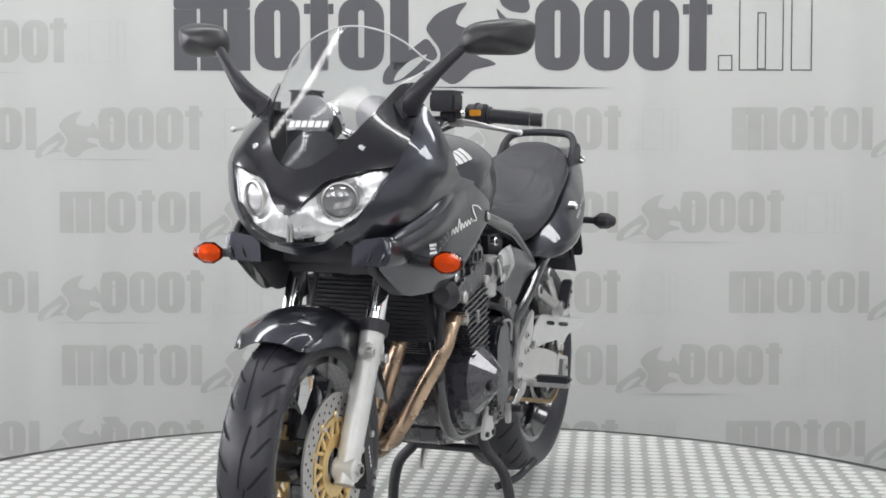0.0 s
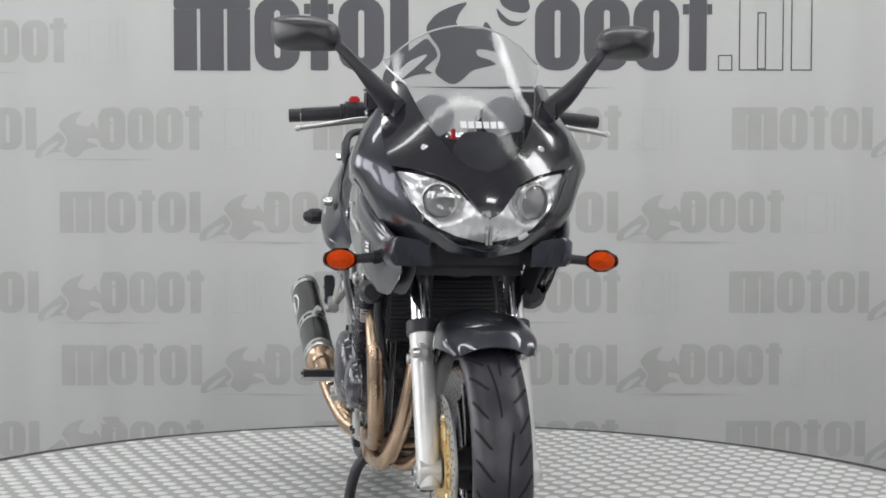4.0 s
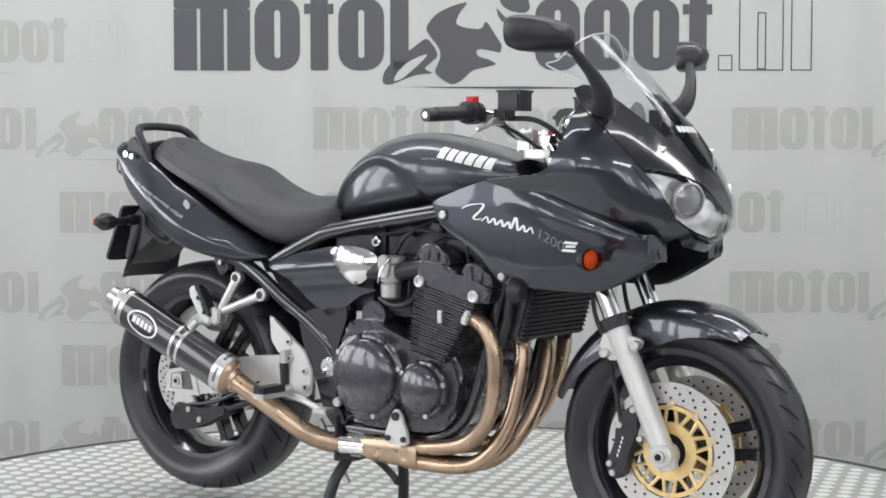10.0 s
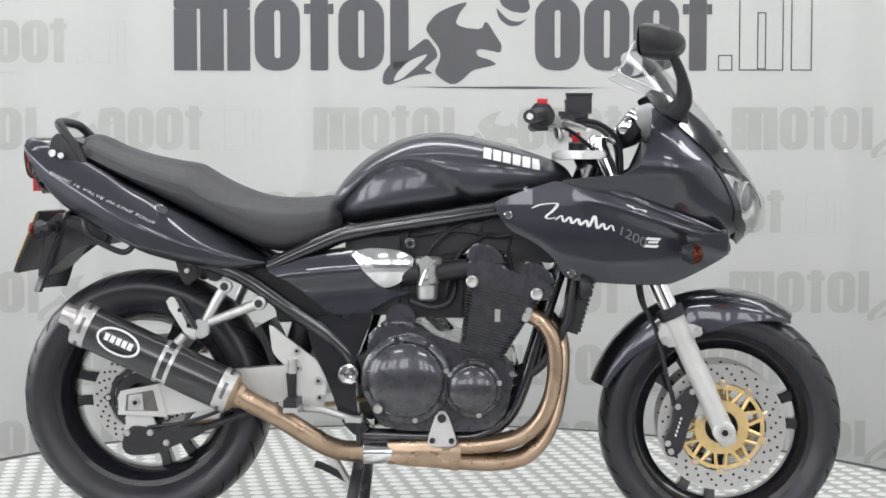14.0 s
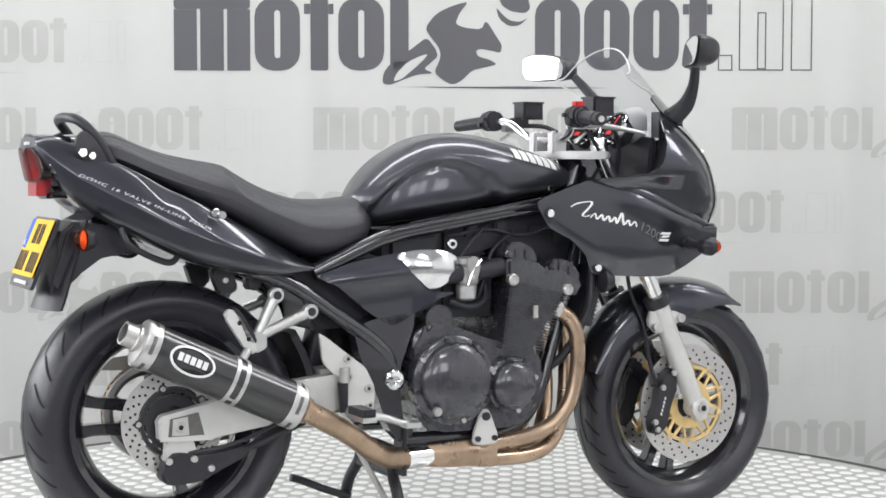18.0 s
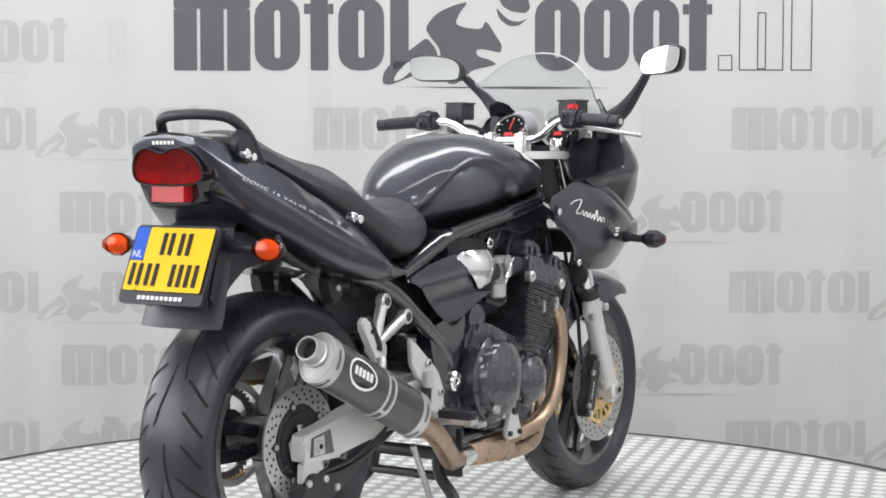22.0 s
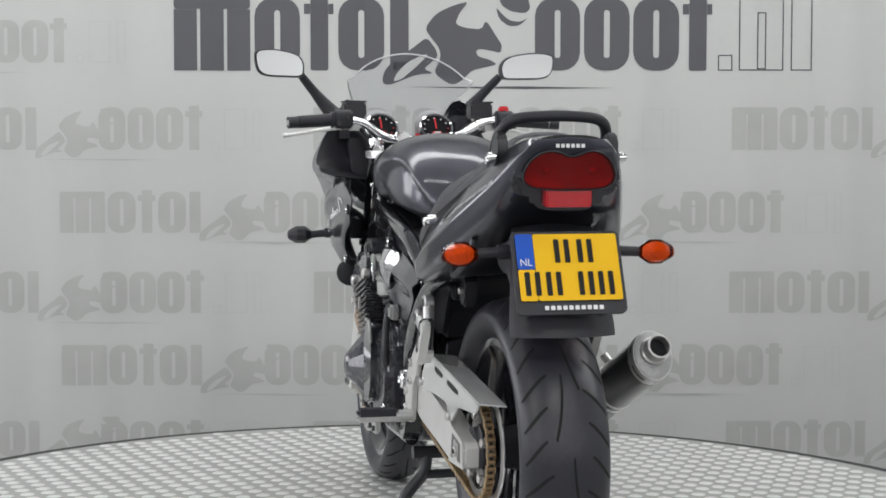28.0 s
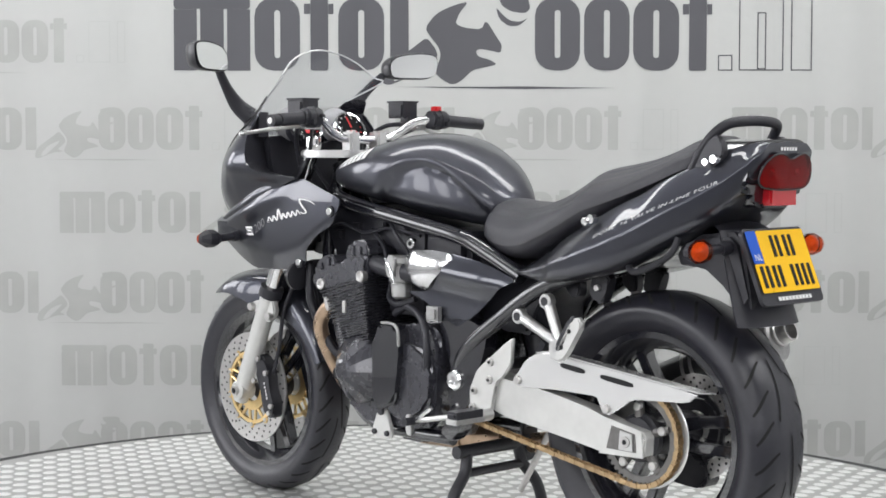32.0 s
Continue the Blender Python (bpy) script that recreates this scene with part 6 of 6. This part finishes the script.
for k in range(N):
    d = dist * k / N
    i = max(j for j in range(len(cum) - 1) if cum[j] <= d)
    u = (pts[i + 1] - pts[i]).normalized()
    c = pts[i] + u * (d - cum[i]) + Vector((0, 0, -0.012 * math.sin(math.pi * min(1, max(0, (pts[i].x - SC.x) / 0.6))) if pts[i].z < 0.33 else 0))
    w, h, y = Vector((u.x, 0, u.z)) * 0.0085, Vector((-u.z, 0, u.x)) * 0.0062, 0.0095 if k % 2 else 0.0075
    for s in (1, -1):
        q = [c + w * p + h * r + Vector((0, s * y, 0)) for p, r in ((-1.0, 0.6), (-0.6, 1.0), (0.0, 0.75), (0.6, 1.0), (1.0, 0.6), (1.0, -0.6), (0.6, -1.0), (0.0, -0.75), (-0.6, -1.0), (-1.0, -0.6))]
        va, vb = [chain.verts.new(p) for p in q], [chain.verts.new(p - Vector((0, s * 0.002, 0))) for p in q]
        chain.faces.new(va)
        chain.faces.new(vb[::-1])
        for j in range(10):
            chain.faces.new((va[j], vb[j], vb[(j + 1) % 10], va[(j + 1) % 10]))
    disc(chain, c, 0.0048, 0.018, "y", 8)
tagged(part("chain", chain, CHAINM, bike, "oily bronze-coloured drive chain"), kind="stuff")
# rear brake
rcal = part("rear_caliper", prism(B(), rounded([(-0.755, 0.262), (-0.735, 0.282), (-0.655, 0.268), (-0.560, 0.285), (-0.555, 0.265), (-0.640, 0.228), (-0.675, 0.210), (-0.750, 0.205), (-0.765, 0.225)], 0.18, 2), -0.140, -0.082, 0.008), MATTE, bike, "black rear brake caliper")
part("caliper_hanger", prism(B(), rounded([(-0.755, 0.310), (-0.690, 0.310), (-0.672, 0.262), (-0.690, 0.250), (-0.757, 0.255)], 0.15, 1), -0.132, -0.116, 0.003), SILVER, rcal, "silver caliper bracket")
for x, z in ((-0.748, 0.262), (-0.690, 0.264), (-0.650, 0.240)):
    part("caliper_bolt", disc(B(), (x, -0.143, z), 0.008, 0.008), STEEL, rcal)
part("torque_rod", tube(B(), [(-0.60, -0.125, 0.262), (-0.45, -0.122, 0.315), (-0.38, -0.12, 0.345)], 0.009, 10, 4), MATTE, rcal, "black torque rod")
part("brake_hose", tube(B(), [(-0.70, -0.13, 0.275), (-0.60, -0.145, 0.292), (-0.50, -0.15, 0.33), (-0.40, -0.135, 0.38)], 0.005, 8, 6), PLASTIC, rcal)

# ---- foot controls ----
for s in (1, -1):
    hanger = part("footrest_hanger", prism(B(), rounded([(-0.395, 0.536), (-0.382, 0.530), (-0.330, 0.490), (-0.277, 0.452), (-0.252, 0.402), (-0.256, 0.345), (-0.284, 0.328), (-0.322, 0.336), (-0.334, 0.428), (-0.370, 0.450), (-0.386, 0.470)], 0.12, 1), s * 0.148, s * 0.160, 0.003), SILVER, bike, "silver footrest hanger plate")
    for x, z in ((-0.325, 0.474), (-0.322, 0.432), (-0.272, 0.402), (-0.268, 0.362)):
        part("hanger_bolt", disc(B(), (x, s * 0.163, z), 0.0095, 0.008), STEEL, hanger)
        part("bolt_socket", disc(B(), (x, s * 0.1675, z), 0.0045, 0.001, "y", 6), INK_SHADE, hanger)
    peg = part("footrest", tube(B(), [(-0.322, s * 0.158, 0.352), (-0.322, s * 0.200, 0.350)], 0.014, 12, 2), ALU, bike, "rider footrest with black rubber")
    part("peg_rubber", box(B(), -0.338, -0.306, min(s * 0.192, s * 0.288), max(s * 0.192, s * 0.288), 0.352, 0.370, 0.006), PLASTIC, peg, "black peg rubber")
    part("peg_base", box(B(), -0.338, -0.304, min(s * 0.188, s * 0.288), max(s * 0.188, s * 0.288), 0.340, 0.352, 0.004), ALU, peg)
    # pillion hanger: two struts to a folded peg
    ph = part("pillion_hanger", tube(B(), [(-0.502, s * 0.158, 0.628), (-0.552, s * 0.172, 0.538)], [0.0135, 0.0115], 12, 4), ALU, bike, "silver pillion footrest hanger")
    part("strut", tube(B(), [(-0.418, s * 0.158, 0.588), (-0.552, s * 0.172, 0.535)], [0.0135, 0.0115], 12, 4), ALU, ph)
    for x, z in ((-0.502, 0.628), (-0.418, 0.588)):
        part("strut_eye", disc(B(), (x, s * 0.160, z), 0.0175, 0.022), ALU, ph)
        part("eye_bore", disc(B(), (x, s * 0.1718, z), 0.010, 0.001), MATTE, ph)
    part("knuckle", prism(B(), rounded([(-0.590, 0.530), (-0.560, 0.552), (-0.535, 0.540), (-0.535, 0.512), (-0.560, 0.500)], 0.15, 1), s * 0.165, s * 0.195, 0.004), ALU, ph)
    part("folded_peg", prism(B(), rounded([(-0.640, 0.590), (-0.628, 0.604), (-0.612, 0.600), (-0.558, 0.512), (-0.570, 0.500), (-0.585, 0.506)], 0.15, 1), s * 0.184, s * 0.202, 0.004), SILVER, ph, "folded silver peg")
    for x, z in ((-0.604, 0.572), (-0.582, 0.535)):
        part("peg_hole", disc(B(), (x, s * 0.2024, z), 0.0055, 0.001, "y", 12), INK_SHADE, ph)
    part("peg_pad", prism(B(), rounded([(-0.622, 0.606), (-0.604, 0.604), (-0.560, 0.532), (-0.566, 0.522), (-0.578, 0.522)], 0.15, 1), s * 0.172, s * 0.202, 0.004), PLASTIC, ph, "black pad")
pedal = part("brake_pedal", tube(B(), [(-0.318, -0.180, 0.338), (-0.26, -0.195, 0.338), (-0.21, -0.200, 0.324), (-0.168, -0.200, 0.314)], [0.011, 0.010, 0.008, 0.006], 12, 5), ALU, bike, "silver brake pedal")
part("pedal_foot", box(B(), -0.200, -0.160, -0.222, -0.180, 0.310, 0.322, 0.003), ALU, pedal)
part("master_cylinder", tube(B(), [(-0.335, -0.165, 0.350), (-0.338, -0.165, 0.420)], [0.010, 0.013], 12, 3), MATTE, pedal)
part("pushrod", tube(B(), [(-0.334, -0.168, 0.420), (-0.334, -0.168, 0.455)], 0.012, 12, 2), ALU, pedal)
lever = part("gear_lever", tube(B(), [(-0.300, 0.165, 0.345), (-0.22, 0.185, 0.335), (-0.14, 0.190, 0.320), (-0.09, 0.188, 0.312)], 0.007, 10, 5), ALU, bike, "silver gear lever")
part("lever_pad", tube(B(), [(-0.098, 0.180, 0.312), (-0.098, 0.225, 0.312)], 0.010, 10, 2), PLASTIC, lever)
part("linkage", tube(B(), [(-0.085, 0.195, 0.300), (-0.16, 0.195, 0.350)], 0.005, 8, 2), CHROME, lever)
part("link_arm", prism(B(), rounded([(-0.095, 0.275), (-0.075, 0.275), (-0.072, 0.325), (-0.092, 0.325)], 0.2, 1), 0.188, 0.200, 0.002), ALU, lever)

# ---- centre stand ----
stand = part("centre_stand", tube(B(), [(-0.175, -0.125, 0.235), (-0.175, 0.125, 0.235)], 0.016, 14, 2), MATTE, bike, "black tubular centre stand")
for s in (1, -1):
    part("stand_leg", tube(B(), [(-0.175, s * 0.090, 0.240), (-0.180, s * 0.100, 0.185), (-0.186, s * 0.145, 0.132), (-0.194, s * 0.163, 0.070), (-0.200, s * 0.168, 0.012)], 0.0145, 12, 5), MATTE, stand, "black stand leg")
    part("stand_foot", prism(B(), rounded([(-0.245, 0.004), (-0.150, 0.004), (-0.158, 0.016), (-0.238, 0.018)], 0.2, 1), s * 0.148, s * 0.188, 0.003), MATTE, stand, "black stand foot")
part("stand_bar", tube(B(), [(-0.181, -0.10, 0.182), (-0.181, 0.10, 0.182)], 0.011, 12, 2), MATTE, stand)
part("stand_tang", tube(B(), [(-0.19, 0.13, 0.085), (-0.24, 0.165, 0.10), (-0.30, 0.185, 0.125), (-0.33, 0.188, 0.135)], 0.010, 10, 5), MATTE, stand, "black tang of the stand")
part("spring", tube(B(), [(-0.19, -0.085, 0.115), (-0.28, -0.09, 0.27)], 0.008, 10, 3), STEEL, stand)

# ---- cockpit ----
bars = part("handlebar", tube(B(), [(0.236, -0.362, 1.037), (0.262, -0.230, 1.046), (0.285, -0.165, 1.040), (0.300, -0.110, 1.008), (0.305, -0.06, 0.995), (0.305, 0.06, 0.995), (0.300, 0.110, 1.008), (0.285, 0.165, 1.040), (0.262, 0.230, 1.046), (0.236, 0.362, 1.037)], 0.0112, 14, 8), CHROME, bike, "chromed handlebar")
part("top_yoke", prism(B(), rounded([(0.345, -0.125), (0.415, -0.135), (0.43, -0.09), (0.405, 0.0), (0.43, 0.09), (0.415, 0.135), (0.345, 0.125), (0.285, 0.06), (0.285, -0.06)], 0.15, 2), 0.945, 0.965, 0.004, "xy"), ALU, bike, "silver top yoke")
for s in (1, -1):
    part("bar_clamp", box(B(), 0.285, 0.326, min(s * 0.030, s * 0.065), max(s * 0.030, s * 0.065), 0.960, 1.012, 0.006), ALU, bars, "silver bar clamp")
    part("fork_cap", disc(B(), (0.396, s * 0.103, 0.985), 0.022, 0.03, "z", 20), CHROME, bars)
    part("grip", tube(B(), [(0.259, s * 0.245, 1.046), (0.240, s * 0.340, 1.039)], 0.0165, 16, 3), PLASTIC, bars, "black rubber grip")
    part("bar_end", tube(B(), [(0.240, s * 0.342, 1.0385), (0.235, s * 0.368, 1.037)], 0.0155, 16, 2), MATTE, bars, "black bar end weight")
    part("bar_end_bolt", tube(B(), [(0.2355, s * 0.367, 1.037), (0.235, s * 0.3705, 1.037)], 0.0075, 12, 1), STEEL, bars)
    part("switch_box", prism(B(), rounded([(0.240, 1.022), (0.232, 1.055), (0.245, 1.072), (0.275, 1.072), (0.290, 1.050), (0.285, 1.024)], 0.2, 1), s * 0.195, s * 0.245, 0.005), PLASTIC, bars, "black switch box")
    part("lever", tube(B(), [(0.308, s * 0.180, 1.030), (0.325, s * 0.230, 1.026), (0.352, s * 0.290, 1.016), (0.366, s * 0.352, 1.006)], [0.0085, 0.0075, 0.0055, 0.005], 10, 6), ALU, bars, "silver lever")
    part("lever_ball", lathe(B(), [(-0.007, 0.003), (-0.004, 0.0065), (0.004, 0.0065), (0.007, 0.003)], (0.368, s * 0.358, 1.0055), "y", 12), ALU, bars)
    part("switch_rim", prism(B(), rounded([(0.236, 1.020), (0.230, 1.054), (0.246, 1.076), (0.276, 1.075), (0.293, 1.050), (0.287, 1.021)], 0.2, 1), s * 0.217, s * 0.223, 0.002), MATTE, bars, "seam of the switch box")
    part("switch_button", box(B(), 0.226, 0.236, min(s * 0.200, s * 0.212), max(s * 0.200, s * 0.212), 1.046, 1.056, 0.002), MATTE, bars, "small black button")
    part("switch_button", box(B(), 0.226, 0.236, min(s * 0.226, s * 0.240), max(s * 0.226, s * 0.240), 1.030, 1.042, 0.002), MATTE, bars, "small black button")
    part("grip_flange", disc(B(), (0.258, s * 0.249, 1.0455), 0.0215, 0.007), PLASTIC, bars, "black grip flange")
    part("clamp_bolt", disc(B(), (0.296, s * 0.047, 1.0135), 0.006, 0.006, "z", 10), STEEL, bars)
    part("clamp_bolt", disc(B(), (0.316, s * 0.047, 1.0135), 0.006, 0.006, "z", 10), STEEL, bars)
    part("reservoir_lid", box(B(), 0.316, 0.380, min(s * 0.143, s * 0.207), max(s * 0.143, s * 0.207), 1.094, 1.099, 0.002), PLASTIC, bars, "black reservoir lid")
    part("lever_bracket", box(B(), 0.275, 0.320, min(s * 0.165, s * 0.200), max(s * 0.165, s * 0.200), 1.018, 1.044, 0.007), CAST, bars)
    part("reservoir", box(B(), 0.318, 0.378, min(s * 0.145, s * 0.205), max(s * 0.145, s * 0.205), 1.052, 1.094, 0.005), PLASTIC, bars, "black fluid reservoir")
    part("reservoir_neck", box(B(), 0.300, 0.340, min(s * 0.155, s * 0.195), max(s * 0.155, s * 0.195), 1.030, 1.056, 0.005), MATTE, bars)
    part("hose", tube(B(), [(0.325, s * 0.165, 1.035), (0.395, s * 0.150, 1.030), (0.445, s * 0.120, 0.985), (0.455, s * 0.095, 0.90), (0.47, s * 0.08, 0.80)], 0.0062, 10, 7), PLASTIC, bars, "black hose")
    part("cable", tube(B(), [(0.285, s * 0.195, 1.030), (0.345, s * 0.150, 1.000), (0.400, s * 0.105, 0.940), (0.38, s * 0.06, 0.86)], 0.0048, 8, 7), PLASTIC, bars, "black cable")
    gauge = part("gauge", lathe(B(), [(-0.045, 0.018), (-0.030, 0.040), (0.010, 0.047), (0.016, 0.047), (0.018, 0.043), (0.010, 0.0425), (0.009, 0.001)], (0, 0, 0), "x", 32), PLASTIC, bike, "round instrument in a chromed bezel")
    part("bezel", lathe(B(), [(-0.005, 0.0475), (0.012, 0.0495), (0.018, 0.047), (0.016, 0.042), (0.010, 0.042)], (0, 0, 0), "x", 40, True), CHROME, gauge, "chrome bezel")
    part("dial", lathe(B(), [(0.012, 0.043), (0.0125, 0.001)], (0, 0, 0), "x", 32), DIAL, gauge, "black dial")
    part("needle", box(B(), 0.0135, 0.0145, -0.002, 0.002, -0.004, 0.032, 0), SWITCHRED, gauge, "red needle")
    for k in range(9):
        a = radians(-130 + 32 * k)
        part("dial_mark", box(B(), 0.0128, 0.0136, 0.034 * math.sin(a) - 0.0018, 0.034 * math.sin(a) + 0.0018, 0.034 * math.cos(a) - 0.0018, 0.034 * math.cos(a) + 0.0018, 0), SWITCHRED if k > 6 else WHITE, gauge, "small dial mark")
    part("dial_window", box(B(), 0.0128, 0.0138, -0.012, 0.012, -0.026, -0.014, 0), SWITCHRED, gauge, "red-lit dial window")
    gauge.matrix_basis = pose(0.465, s * 0.078, 1.022, 0, -38, 180)
    part("gauge_pod", lathe(B(), [(-0.030, 0.012), (-0.020, 0.036), (0.010, 0.046), (0.025, 0.046)], (0.505, s * 0.078, 1.035), "x", 28), POD, bike, "grey instrument pod shell")
part("kill_switch", box(B(), 0.250, 0.274, -0.232, -0.208, 1.068, 1.084, 0.004), SWITCHRED, bars, "red kill switch")
part("dip_switch", box(B(), 0.286, 0.296, 0.212, 0.238, 1.044, 1.058, 0.002), mat("yellow_switch", (0.75, 0.33, 0.02), 0.4), bars, "orange switch")
part("key", box(B(), 0.335, 0.355, -0.005, 0.005, 0.985, 1.012, 0.002), SWITCHRED, bike, "red key in the ignition")
part("ignition", disc(B(), (0.345, 0, 0.972), 0.022, 0.03, "z", 20), PLASTIC, bike, "ignition lock")
part("dash_panel", prism(B(), rounded([(-0.150, 0.90), (-0.165, 1.00), (-0.10, 1.005), (-0.06, 0.985), (0.06, 0.985), (0.10, 1.005), (0.165, 1.00), (0.150, 0.90), (0.08, 0.84), (-0.08, 0.84)], 0.15, 1), 0.515, 0.535, 0.004, "yz"), PLASTIC, bike, "black inner dash panel")
for s in (1, -1):
    part("inner_flank", patch(B(), rounded([(0.36, 0.885), (0.50, 0.90), (0.56, 1.00), (0.62, 0.98), (0.70, 0.86), (0.66, 0.79), (0.46, 0.86)], 0.15, 1), side_put(s, -0.012), 0.03, 0.003), PLASTIC, bike, "black inner fairing trim")
    # trim that closes the fairing from its rear edge in to the dash
    rings = []
    for p in spline([(0.40, 0.900, 0.02), (0.45, 0.907, 0.03), (0.487, 0.925, 0.03), (0.512, 0.985, 0.03), (0.520, 1.055, 0.03)], 5):
        o = side_put(s, -0.002)(p.x + 0.004, p.y - 0.002)
        rings.append([o, Vector((p.x + 0.055, s * 0.115, p.y - 0.012)), Vector((p.x + 0.060, s * 0.115, p.y - 0.014)), o + Vector((0.005, 0, -0.002))])
    part("fairing_trim", loft(B(), rings), PLASTIC, bike, "black trim inside the fairing")


def motions():
    """The turntable turns steadily and carries the motorcycle, which leans a trifle to its left."""
    def turn(t):
        return pose(0, 0, 0, 0, 0, 11.2197 + 7.6467 * (t - 16))
    walk(turntable, [(t, turn(t)) for t in range(0, 33)])
    walk(bike, [(t, turn(t) @ pose(0, 0, 0, -0.5075) @ pose(0, -0.0308, 0)) for t in range(0, 33)])


motions()
